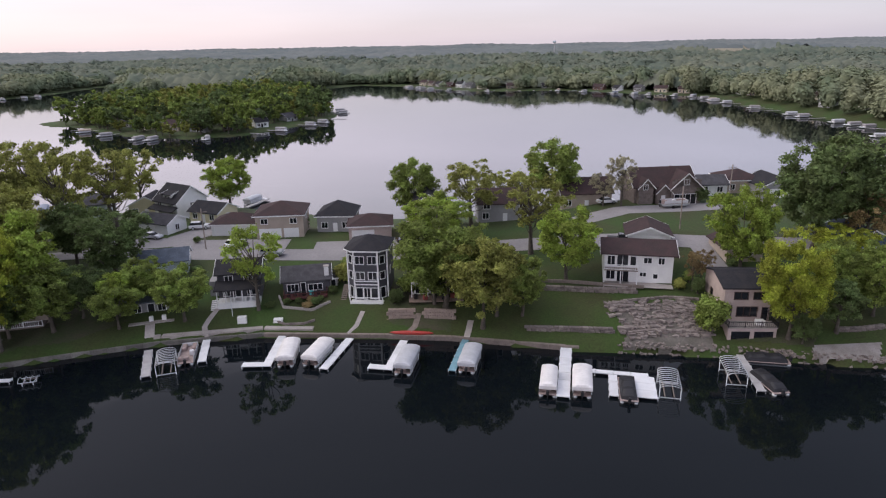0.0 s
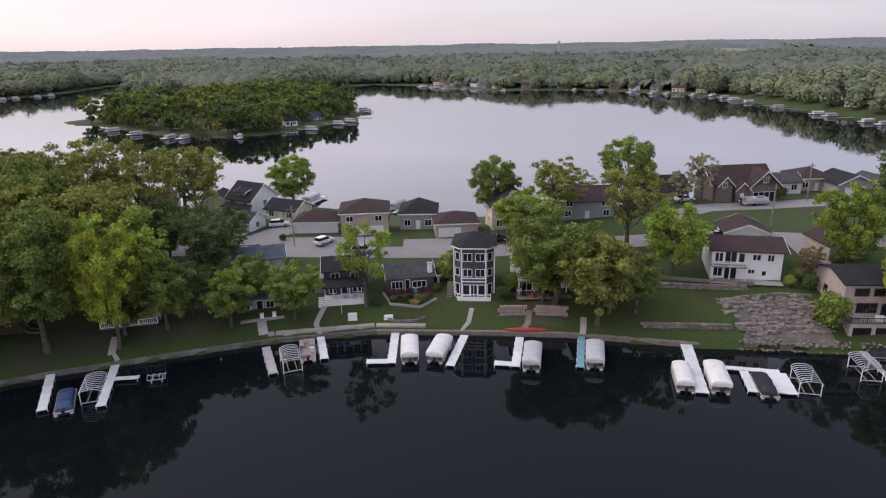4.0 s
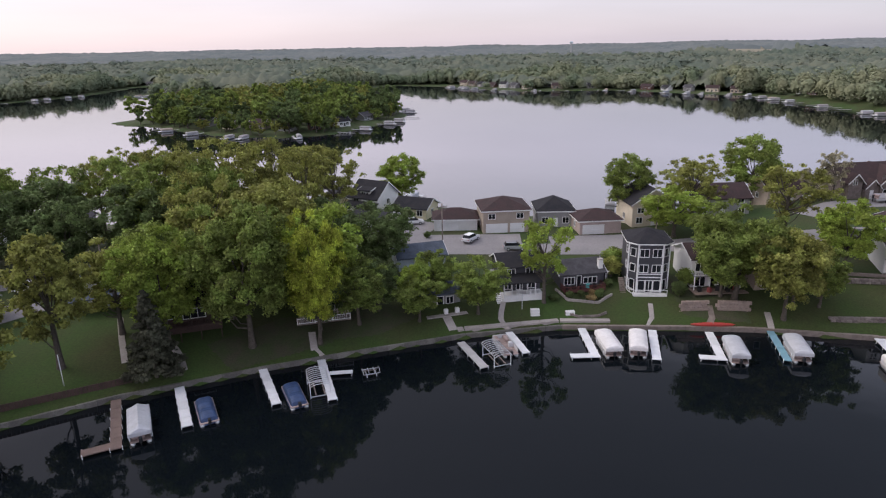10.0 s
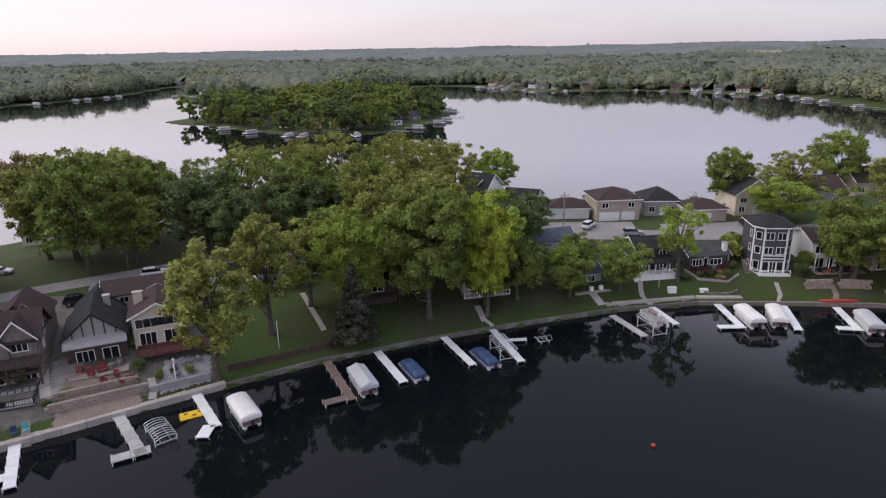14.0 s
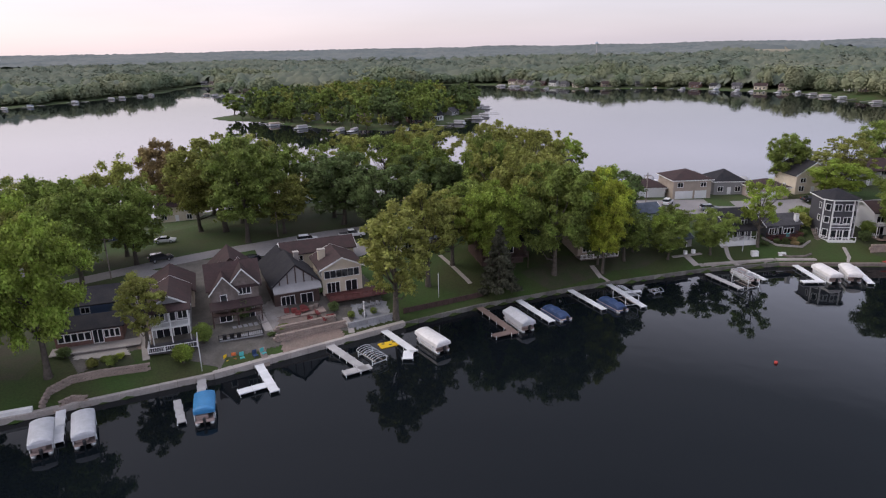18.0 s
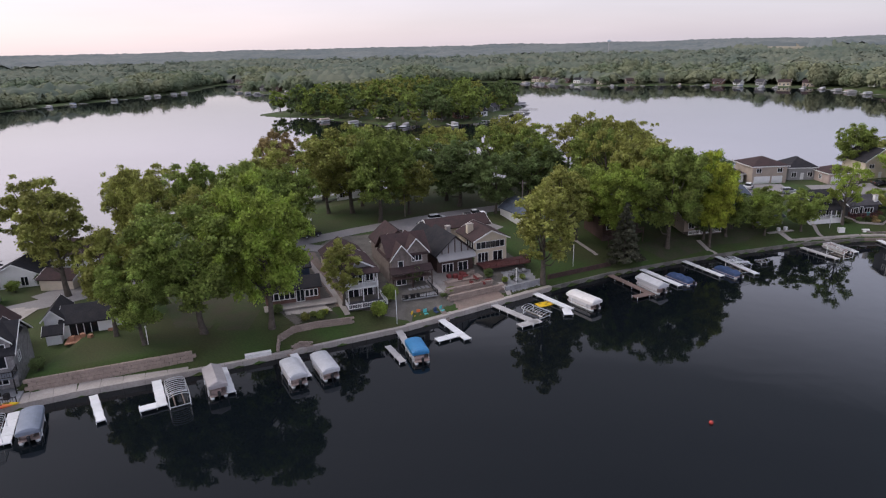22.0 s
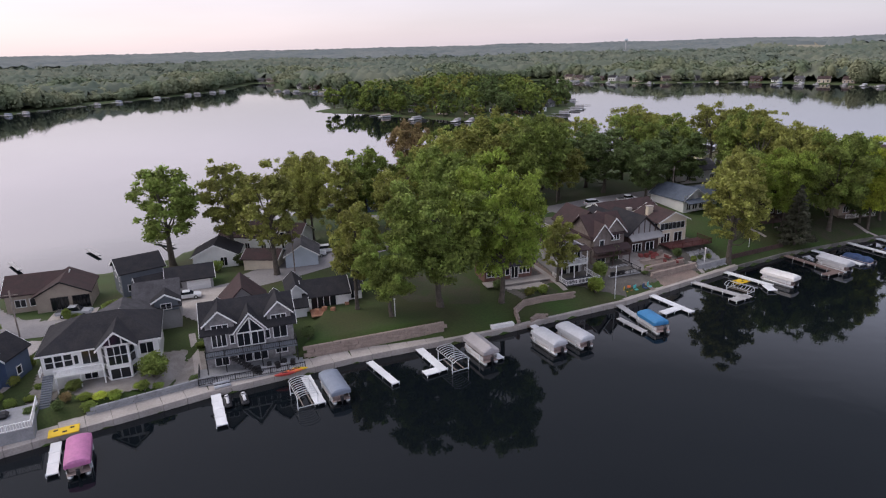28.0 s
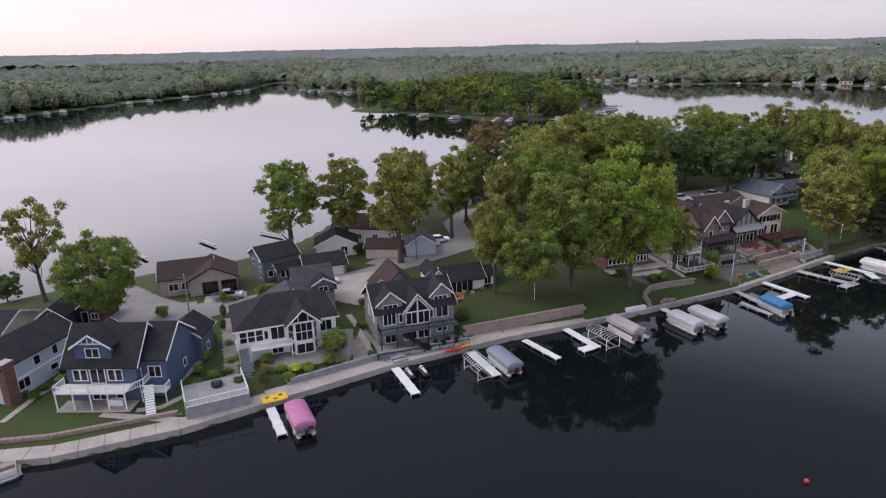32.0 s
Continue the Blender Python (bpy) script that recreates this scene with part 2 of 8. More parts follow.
def land_height(px, py):
    px, py = np.asarray(px, float), np.asarray(py, float)
    df, db = near_line(px, py, FRONT), near_line(px, py, BACK)
    top = np.interp(px, [r[0] for r in RIDGE], [r[1] for r in RIDGE])
    steep = np.interp(px, (-190, -165), (0.25, 1.0))
    rise = np.interp(df, (0, 7, 14, 35), (0, 0.40, 0.62, 1.0)) * steep + np.interp(df, (0, 9, 22, 40), (0, 0.08, 0.75, 1.0)) * (1 - steep)
    pen = 0.75 + (top - 0.75) * np.minimum(rise, np.interp(db, (0, 30), (0, 1.0)))
    garden = np.interp(df, (3.1, 3.7), (0.0, 1.0)) * np.interp(px, (-229, -224, -213, -210, -197, -195, -175, -172), (0, 1.95, 1.95, 0, 0, 2.6, 2.6, 0)) * np.interp(df, (20, 26), (1, 0))
    pen = np.maximum(pen, np.where(inside(px, py, PENINSULA), garden, -9))
    pen = np.where(inside(px, py, PENINSULA), pen, -np.minimum(df, db) * 0.4 - 0.25)
    di = near_line(px, py, np.vstack([ISLAND, ISLAND[:1]]))
    isl = np.where(inside(px, py, ISLAND), 0.4 + 3.0 * np.clip(di / 40, 0, 1), -0.3 - di * 0.2)
    dfar = near_line(px, py, np.vstack([FAR, FAR[:1]]))
    far = np.where(inside(px, py, FAR), 0.5 + 2.5 * np.clip(dfar / 150, 0, 1) + 3 * np.clip((dfar - 150) / 1800, 0, 1) + far_hills(px, py), -0.3 - dfar * 0.2)
    return np.maximum(np.maximum(pen, np.maximum(isl, far)), -4.0)


def ground_z(x, y):
    return float(land_height(np.array([x]), np.array([y]))[0])


def mesh_of(name, verts, faces, material=None, smooth=False):
    me = bpy.data.meshes.new(name)
    me.from_pydata([tuple(v) for v in verts], [], [tuple(f) for f in faces])
    if material:
        me.materials.append(material)
    if smooth:
        me.polygons.foreach_set("use_smooth", [True] * len(me.polygons))
    me.update()
    return me


def part(name, bm, material, parent, label=""):
    """Links a bmesh as one mesh object under a thing or part."""
    me = bpy.data.meshes.new(name)
    bm.to_mesh(me)
    bm.free()
    me.materials.append(material)
    ob = new(name, me)
    ob.parent = parent
    if label:
        ob["label"] = label
    return ob


def piece(name, me, parent, m=None):
    ob = new(name, me)
    ob.parent = parent
    if m is not None:
        ob.matrix_basis = m
    return ob


# ---- ground and water ----
def steps(marks):
    out = []
    for (a, b, s) in marks:
        out += list(np.arange(a, b, s))
    return np.array(out + [marks[-1][1]])


gx = steps(((-4500, -1500, 150), (-1500, -660, 40), (-660, -300, 7), (-300, 90, 1.3), (90, 300, 7), (300, 1500, 40), (1500, 4500, 150)))
gy = steps(((-1500, -60, 60), (-60, 215, 1.3), (215, 860, 7), (860, 2000, 40), (2000, 4800, 150)))
mx, my = np.meshgrid(gx, gy)
gz = land_height(mx, my)
gverts = np.stack([mx, my, gz], -1).reshape(-1, 3)
nx = len(gx)
ii = (np.arange(len(gy) - 1)[:, None] * nx + np.arange(nx - 1)[None]).ravel()
gfaces = np.stack([ii, ii + 1, ii + nx + 1, ii + nx], -1)
GRASS = mat("lawn_grass", (0.030, 0.062, 0.008), 0.95, var=0.45, scale=0.11, fine=3.5, bump=0.8, color2=(0.040, 0.046, 0.012))
ground = new("ground", mesh_of("ground", gverts.tolist(), gfaces.tolist(), GRASS, True))
tagged(ground, "mown green lawns and wooded earth sloping to the lake", "ground", kind="structure")
water = new("water", mesh_of("water", [(-4600, -1600, 0), (4600, -1600, 0), (4600, 4900, 0), (-4600, 4900, 0)], [(0, 1, 2, 3)], WATER))
tagged(water, "calm dark lake water reflecting a pale sky", "lake", kind="structure")


# ---- trees ----
def tube(verts, faces, pts, radii, sides=6):
    """A tapered tube along points."""
    base = len(verts)
    for k, (p, r) in enumerate(zip(pts, radii)):
        d = (pts[min(k + 1, len(pts) - 1)] - pts[max(k - 1, 0)]).normalized()
        u = d.orthogonal().normalized()
        w = d.cross(u)
        for s in range(sides):
            a = 2 * math.pi * s / sides
            verts.append(p + (u * math.cos(a) + w * math.sin(a)) * r)
    for k in range(len(pts) - 1):
        for s in range(sides):
            a, b = base + k * sides + s, base + k * sides + (s + 1) % sides
            faces.append((a, b, b + sides, a + sides))


def leaf_cloud(rng, centres, radii, count, size, flat=0.95, shell=0.3):
    """Small leaf clumps scattered on the shells of round sprays; returns verts and quads."""
    share = radii ** 2 / np.sum(radii ** 2)
    which = rng.choice(len(centres), count, p=share)
    d = rng.normal(size=(count, 3))
    d /= np.linalg.norm(d, axis=1)[:, None]
    d[:, 2] = np.where(d[:, 2] < -0.5, -d[:, 2] * 0.7, d[:, 2])
    rad = radii[which] * (shell + (1 - shell) * rng.random(count) ** 0.5) * (0.8 + 0.55 * rng.random(count) ** 2)
    c = centres[which] + d * rad[:, None] * np.array([1, 1, flat])
    n = d * 0.9 + rng.normal(size=(count, 3)) * 0.75 + np.array([0, 0, 0.3])
    n /= np.linalg.norm(n, axis=1)[:, None]
    u = np.cross(n, rng.normal(size=(count, 3)))
    u /= np.linalg.norm(u, axis=1)[:, None]
    w = np.cross(n, u)
    s = size * (0.6 + 0.8 * rng.random(count))[:, None]
    bend = n * s * 0.25
    v = np.stack([c - u * s * 0.55 - w * s * 0.3, c + u * s * 0.55 - w * s * 0.3 + bend, c + w * s * 0.65], 1).reshape(-1, 3)
    f = np.arange(count * 3).reshape(-1, 3)
    return v, f


def tree_shape(seed, h, r, base=0.3, sprays=46, leaves=6500, size=0.5, top=1.0, sparse=False, columnar=False, plump=1.0):
    """Trunk with limbs, and crown, as two meshes: h high, r in radius."""
    rng = np.random.default_rng(seed)
    centres, radii = [], []
    zc, hz = h * (base + 1) / 2, h * (1 - base) / 2
    lobes = [(rng.uniform(0, 2 * math.pi), rng.uniform(-0.5, 0.9), rng.uniform(0.9, 1.3)) for _ in range(8)]
    while len(centres) < sprays:
        d = rng.normal(size=3)
        d /= np.linalg.norm(d)
        k = rng.uniform(0.3, 1.0) ** 0.6
        a, e = math.atan2(d[1], d[0]), d[2]
        swell = 0.92
        for la, le, lk in lobes:
            near = max(0.0, 1 - abs((a - la + math.pi) % (2 * math.pi) - math.pi) / 0.8) * max(0.0, 1 - abs(e - le) / 0.8)
            swell = max(swell, 0.92 + (lk - 0.92) * near)
        taper = 1.0 if e > -0.1 else 0.85
        if columnar:
            taper *= 1.0 - 0.35 * max(0, e)
        rr = r * (0.09 + 0.13 * rng.random() ** 1.5) * (0.8 if sparse else plump)
        wide = (1 - abs(e) ** 2.7) ** (1 / 2.7) / max(0.2, math.sqrt(1 - e * e))
        d = d * np.array([wide, wide, 1.0])
        p = np.array([d[0] * (r - rr) * k * swell * taper, d[1] * (r - rr) * k * swell * taper, zc + d[2] * (hz - rr * 0.8) * k * swell])
        centres.append(p)
        radii.append(rr)
    centres, radii = np.array(centres), np.array(radii)
    v, f = leaf_cloud(rng, centres, radii, leaves, size)
    crown = mesh_of("crown", v.tolist(), f.tolist())
    tv, tf = [], []
    tr = 0.018 * h + 0.12
    lean = Vector((rng.uniform(-0.4, 0.4), rng.uniform(-0.4, 0.4), 0))
    trunk_top = h * min(0.62, base + 0.3)
    tube(tv, tf, [Vector((0, 0, -0.6)), Vector((0, 0, 0.5)), Vector((0, 0, h * base * 0.6)) + lean * 0.4, Vector((0, 0, trunk_top)) + lean], [tr * 1.5, tr * 1.05, tr * 0.85, tr * 0.4], 8)
    order = np.argsort(-radii)[: (26 if sparse else 16)]
    for k in order:
        c = Vector(centres[k])
        z0 = max(h * base * 0.75, min(trunk_top, c.z * 0.62 + rng.uniform(-1, 1)))
        start = Vector((0, 0, z0)) + lean * (z0 / trunk_top)
        mid = start.lerp(c, 0.5) + Vector((0, 0, -0.06 * h * rng.random()))
        r0 = tr * rng.uniform(0.25, 0.42)
        tube(tv, tf, [start, mid, c], [r0, r0 * 0.6, r0 * 0.2], 5)
    trunk = mesh_of("trunk", tv, tf, BARK, True)
    return trunk, crown


def spruce_shape(seed, h, r):
    rng = np.random.default_rng(seed)
    cs, rs = [], []
    for k in range(60):
        z = h * (0.06 + 0.92 * (k / 60))
        reach = r * (1 - k / 62) * rng.uniform(0.5, 0.8)
        a = k * 2.4
        cs.append((reach * math.cos(a), reach * math.sin(a), z))
        rs.append(0.35 + 0.22 * r * (1 - k / 62))
    v, f = leaf_cloud(rng, np.array(cs), np.array(rs), 8000, 0.38, flat=0.5)
    tv, tf = [], []
    tube(tv, tf, [Vector((0, 0, -0.5)), Vector((0, 0, h * 0.5)), Vector((0, 0, h * 0.97))], [0.3, 0.18, 0.04], 7)
    return mesh_of("trunk", tv, tf, BARK, True), mesh_of("crown", v.tolist(), f.tolist())


SHAPES = {
    "oak": [tree_shape(11 + k, 20, 8, 0.12, 130, 21000, 0.38) for k in range(4)],
    "great": [tree_shape(15 + k, 20, 8, 0.12, 150, 44000, 0.29) for k in range(3)],
    "tall": [tree_shape(31 + k, 20, 6, 0.16, 110, 13500, 0.35, columnar=True) for k in range(3)],
    "open": [tree_shape(51 + k, 20, 8, 0.24, 74, 8200, 0.34, sparse=True) for k in range(3)],
    "shrub": [tree_shape(71 + k, 4, 2, 0.0, 70, 5000, 0.22, plump=2.0) for k in range(2)],
    "spruce": [spruce_shape(91, 13, 4)],
}
SIZES = {"oak": (20, 8), "great": (20, 8), "tall": (20, 6), "open": (20, 8), "shrub": (4, 2), "spruce": (13, 4)}
TREE_WORDS = {"green": "green", "bright": "fresh light-green", "yellow": "yellow-green", "olive": "olive-green", "dark": "dense dark-green", "brown": "reddish-brown budding", "spruce": "dark brownish", "pale": "pale blossoming"}
tree_count = 0


def tree(x, y, h, r, tone, shape, label="", name="tree", spin=None):
    global tree_count
    trunk_me, crown_me = SHAPES[shape][tree_count % len(SHAPES[shape])]
    h0, r0 = SIZES[shape]
    r = r * (0.92 if shape in ("oak", "great", "open") else 1.0)
    root = new(name)
    root.matrix_basis = pose(x, y, ground_z(x, y) - 0.05, 0, 0, tree_count * 77.0 if spin is None else spin) @ Matrix.Diagonal((r / r0, r / r0, h / h0, 1))
    piece("trunk", trunk_me, root)
    crown = piece("crown", crown_me, root)
    if not crown_me.materials:
        crown_me.materials.append(LEAF[tone])
    crown.material_slots[0].link = 'OBJECT'
    crown.material_slots[0].material = LEAF[tone]
    tagged(root, label or "%s leafy tree with a rough grey trunk on the lawn" % TREE_WORDS[tone], name.replace("_", " ") if name != "tree" else "tree")
    tree_count += 1
    return root


TREES = (
    (9.7, 107.4, 14.8, 7.1, "bright", "oak"),
    (-11.2, 101.5, 17.8, 9.9, "green", "great"),
    (-4.9, 96.6, 15.8, 7.6, "olive", "oak"),
    (-20.5, 143.0, 16.5, 7.2, "green", "oak"),
    (-7.6, 137.8, 16, 8.7, "olive", "open"),
    (4.3, 119.6, 17.8, 9.0, "olive", "open"),
    (12, 156, 18.2, 8.8, "green", "oak"),
    (26.7, 146.7, 12.8, 4.4, "pale", "open"),
    (22.8, 148, 8.5, 4.0, "pale", "open"),
    (39.1, 107.6, 16.8, 6.8, "bright", "oak"),
    (41.3, 92.2, 17.8, 6.2, "yellow", "great"),
    (63.8, 121.4, 20.8, 12.5, "dark", "oak"),
    (55.3, 95.9, 11, 5.1, "green", "oak"),
    (30.3, 93.8, 6.5, 2.8, "green", "shrub"),
    (30, 103.3, 7.5, 2.5, "brown", "open"),
    (-43.6, 101.1, 15.8, 6.4, "bright", "open"),
    (-79.6, 86.4, 22.5, 6.4, "yellow", "great"),
    (-73.2, 109.4, 14.5, 7.8, "dark", "oak"),
    (-89.5, 84, 24, 10.0, "green", "great"),
    (-77.3, 176, 15.5, 8.4, "bright", "oak"),
    (-64.7, 93.9, 8.5, 5.2, "green", "oak"),
    (-55, 97.1, 10.5, 5.6, "green", "oak"),
    (-74.3, 91.6, 11.8, 6.8, "green", "oak"),
    (-87.2, 135.3, 20.2, 8.6, "olive", "open"),
    (-100.4, 135.5, 21.8, 9.8, "olive", "open"),
    (-146.4, 158.4, 21.5, 10.5, "olive", "open"),
    (-138.8, 131.2, 19, 7.5, "olive", "open"),
    (-118.6, 64, 21, 7.6, "olive", "tall"),
    (-113.9, 75, 21, 6.5, "olive", "tall"),
    (-100.6, 75.7, 13.5, 4.3, "spruce", "spruce"),
    (-105.8, 90.6, 16.2, 8.2, "green", "oak"),
    (-167.4, 131.4, 21.2, 10.9, "green", "oak"),
    (-164.6, 105.4, 24, 12.4, "olive", "oak"),
    (-140.5, 114.5, 16.5, 9.8, "dark", "oak"),
    (-123.3, 127.5, 20.8, 8.0, "olive", "open"),
    (-175.5, 37.2, 24, 11.2, "green", "great"),
    (-154.6, 48.2, 12.5, 4.4, "olive", "tall"),
    (-174.5, 82.6, 18.2, 9.2, "green", "oak"),
    (-155.5, 95.1, 23.8, 10.8, "green", "oak"),
    (-191.5, 131.3, 23.2, 8.5, "brown", "oak"),
    (-136.7, 107.9, 18, 11.3, "dark", "oak"),
    (-121.7, 132.4, 20.2, 8.6, "olive", "open"),
    (-101.5, 171.9, 19, 9.4, "olive", "open"),
    (-165.0, 39.8, 27.5, 9.6, "bright", "great"),
    (-183.2, 32.8, 16, 6.9, "green", "great"),
    (-213, 88, 20, 7.5, "olive", "oak"),
    (-235.2, 62.6, 23.0, 9.5, "green", "tall"),
    (-223.5, 67.5, 23.0, 7.6, "olive", "tall"),
    (-209.1, 53.3, 22.5, 7.6, "olive", "tall"),
    (-189.5, 35.8, 19.5, 4.8, "olive", "tall"),
    (-208, 77, 20.5, 6.6, "olive", "oak"),
    (-196.6, 84, 20.5, 8.2, "green", "oak"),
    (-185.3, 81.6, 19.5, 8.0, "green", "oak"),
    (-161.7, 119.1, 21, 10.7, "olive", "oak"),
    (-274.5, 34.0, 20.6, 7.8, "olive", "open"),
    (-254.4, 20.2, 18.0, 7.8, "green", "great"),
    (-283.2, 35.4, 7.5, 3.6, "dark", "oak"),
    (-190.2, 45.5, 15.8, 4.8, "olive", "tall"),
    (-122.7, 133.1, 20.8, 9.5, "olive", "open"),
    (-115.6, 124, 13.5, 12.2, "dark", "oak"),
)
for spec in TREES:
    tree(*spec)
MORE_TREES = (
    (-94.9, 90.8, 23.25, 9.1, "olive", "oak"),
    (-91.0, 106.6, 19, 8.4, "olive", "oak"),
    (-103.1, 105.4, 22.75, 7.9, "green", "oak"),
    (-109.8, 84.2, 15.5, 5.8, "olive", "tall"),
    (-99.3, 115.0, 23, 9.0, "olive", "oak"),
    (-90.7, 123.3, 21.75, 7.4, "olive", "open"),
    (-152.4, 115.6, 19.5, 7.4, "green", "oak"),
    (-163.4, 112.8, 22.5, 9.1, "green", "oak"),
    (-80.6, 92.3, 20.5, 9.7, "bright", "oak"),
    (-179.2, 133.0, 20.25, 10.2, "green", "oak"),
    (-149.2, 101.5, 14.75, 8.1, "olive", "oak"),
    (-127.4, 100.2, 15.25, 7.1, "dark", "oak"),
    (-215.9, 102.8, 18.5, 9.5, "olive", "open"),
    (-199.4, 70.2, 20.5, 6.0, "olive", "tall"),
    (-94.6, 145.4, 19.5, 9.8, "olive", "open"),
    (-119.3, 151.5, 21.5, 11.5, "olive", "open"),
    (56.1, 118.0, 20.75, 9.8, "dark", "oak"),
    (57.0, 111.3, 7.75, 6.3, "yellow", "oak"),
    (63.4, 115.4, 12.5, 7.2, "brown", "open"),
    (-1.4, 166.2, 12.75, 9.8, "olive", "open"),
    (-14.4, 127.6, 11.25, 8.9, "bright", "oak"),
    (59.5, 101.7, 9.5, 5.4, "green", "oak"),
    (49.4, 97.1, 12.5, 4.6, "green", "oak"),
    (-142.1, 124.8, 18.5, 9.0, "green", "open"),
    (-171.2, 106.4, 21.25, 9.6, "olive", "oak"),
    (-180.1, 89.0, 22.25, 7.9, "olive", "oak"),
    (-90.6, 100.4, 20, 10.7, "olive", "oak"),
    (-101.0, 81.4, 19.5, 8.2, "bright", "great"),
    (-118.2, 108.1, 17.75, 9.4, "dark", "oak"),
    (-128.8, 124.3, 21, 9.0, "green", "open"),
    (-179.0, 71.1, 21.25, 8.8, "green", "oak"),
    (-187.5, 68.6, 17.5, 6.7, "olive", "oak"),
    (-118.4, 114.2, 21, 9.2, "green", "oak"),
    (-101.3, 98.8, 22.5, 8.5, "olive", "open"),
)
for spec in MORE_TREES:
    tree(*spec)

# ---- building kit ----
WHITE = mat("white_paint", (0.74, 0.74, 0.73), 0.5, var=0.08, scale=0.6, fine=6)
TRIM = mat("white_trim", (0.78, 0.78, 0.78), 0.45, var=0.06, scale=0.8, fine=8)
CHARCOAL_WALL = mat("charcoal_siding", (0.055, 0.055, 0.066), 0.65, var=0.15, scale=0.5, fine=7, bump=0.2)
GREY_WALL = mat("grey_siding", (0.30, 0.295, 0.30), 0.7, var=0.15, scale=0.5, fine=7, bump=0.2)
STONE_WALL = mat("stone_veneer", (0.255, 0.245, 0.25), 0.85, var=0.35, scale=1.5, fine=5, bump=0.6)
BROWNSTONE = mat("brown_stone", (0.20, 0.165, 0.15), 0.85, var=0.3, scale=1.5, fine=5, bump=0.5)
CREAM = mat("cream_siding", (0.60, 0.53, 0.42), 0.7, var=0.12, scale=0.6, fine=7)
YELLOW_WALL = mat("pale_yellow_siding", (0.62, 0.57, 0.38), 0.7, var=0.1, scale=0.6, fine=7)
TAN = mat("tan_siding", (0.40, 0.335, 0.28), 0.75, var=0.15, scale=0.6, fine=7)
ROSE = mat("rose_tan_siding", (0.46, 0.37, 0.34), 0.75, var=0.15, scale=0.6, fine=7)
DARK_BROWN = mat("dark_brown_wood", (0.065, 0.036, 0.03), 0.7, var=0.3, scale=1, fine=9, bump=0.3)
RED_DECK = mat("red_stained_wood", (0.10, 0.028, 0.026), 0.65, var=0.3, scale=1.2, fine=9)
CEDAR = mat("cedar_boards", (0.42, 0.21, 0.13), 0.7, var=0.25, scale=1.2, fine=10)
OLD_WOOD = mat("weathered_wood", (0.23, 0.19, 0.165), 0.85, var=0.3, scale=1.2, fine=10, bump=0.3)
NAVY = mat("navy_siding", (0.060, 0.092, 0.165), 0.65, var=0.14, scale=0.5, fine=7, bump=0.2)
SLATE_WALL = mat("slate_blue_siding", (0.12, 0.135, 0.16), 0.7, var=0.15, scale=0.5, fine=7)
PALE_BLUE = mat("pale_blue_siding", (0.46, 0.52, 0.58), 0.7, var=0.1, scale=0.5, fine=7)
ROOF_BLACK = mat("charcoal_shingles", (0.024, 0.024, 0.029), 0.9, var=0.3, scale=0.7, fine=5, bump=0.5, color2=(0.033, 0.032, 0.035), spec=0.15)
ROOF_BROWN = mat("brown_shingles", (0.062, 0.040, 0.041), 0.9, var=0.3, scale=0.7, fine=5, bump=0.5, color2=(0.048, 0.036, 0.036), spec=0.15)
ROOF_GREY = mat("grey_shingles", (0.08, 0.078, 0.085), 0.9, var=0.3, scale=0.7, fine=5, bump=0.5, spec=0.15)
ROOF_BLUE = mat("blue_grey_shingles", (0.105, 0.125, 0.16), 0.85, var=0.25, scale=0.7, fine=5, bump=0.5, spec=0.15)
CONCRETE = mat("concrete", (0.385, 0.35, 0.325), 0.85, var=0.22, scale=0.35, fine=4, bump=0.3)
BLOCK_WALL = mat("grey_block", (0.27, 0.275, 0.29), 0.85, var=0.2, scale=0.8, fine=5, bump=0.4)
TAN_BLOCK = mat("tan_block", (0.31, 0.245, 0.21), 0.85, var=0.22, scale=0.8, fine=5, bump=0.4)
ASPHALT = mat("worn_asphalt", (0.21, 0.20, 0.205), 0.9, var=0.2, scale=0.15, fine=3, bump=0.2, color2=(0.255, 0.24, 0.24))
BRICK_RED = mat("red_brown_brick", (0.16, 0.085, 0.07), 0.85, var=0.3, scale=2, fine=9, bump=0.3)
DARK_METAL = mat("dark_metal", (0.03, 0.03, 0.033), 0.45, metal=0.6, var=0.2)
ALU = mat("grey_aluminium", (0.62, 0.64, 0.66), 0.4, metal=0.7, var=0.1, scale=2)
DOCK_WHITE = mat("white_dock_panel", (0.70, 0.71, 0.73), 0.6, var=0.12, scale=0.8, fine=6, per_object=0.06)
DOCK_GREY = mat("grey_dock_panel", (0.40, 0.39, 0.39), 0.75, var=0.2, scale=1.0, fine=8, per_object=0.08)
DOCK_BROWN = mat("brown_dock_boards", (0.19, 0.135, 0.115), 0.8, var=0.25, scale=1.0, fine=8, per_object=0.1)
DOCK_TEAL = mat("teal_dock_panel", (0.19, 0.36, 0.44), 0.7, var=0.2, scale=1.0, fine=8, per_object=0.08)
VINYL_WHITE = mat("white_canopy_vinyl", (0.72, 0.70, 0.69), 0.5, var=0.12, scale=0.8, fine=3, bump=0.15)
VINYL_GREY = mat("grey_canopy_vinyl", (0.46, 0.47, 0.50), 0.55, var=0.12, scale=0.8, fine=3)
VINYL_TAUPE = mat("taupe_canopy_vinyl", (0.33, 0.31, 0.32), 0.55, var=0.12, scale=0.8, fine=3)
VINYL_STEEL = mat("steel_blue_canopy_vinyl", (0.19, 0.22, 0.28), 0.55, var=0.12, scale=0.8, fine=3)
VINYL_BLUE = mat("bright_blue_canopy_vinyl", (0.035, 0.20, 0.42), 0.5, var=0.15, scale=0.8, fine=3)
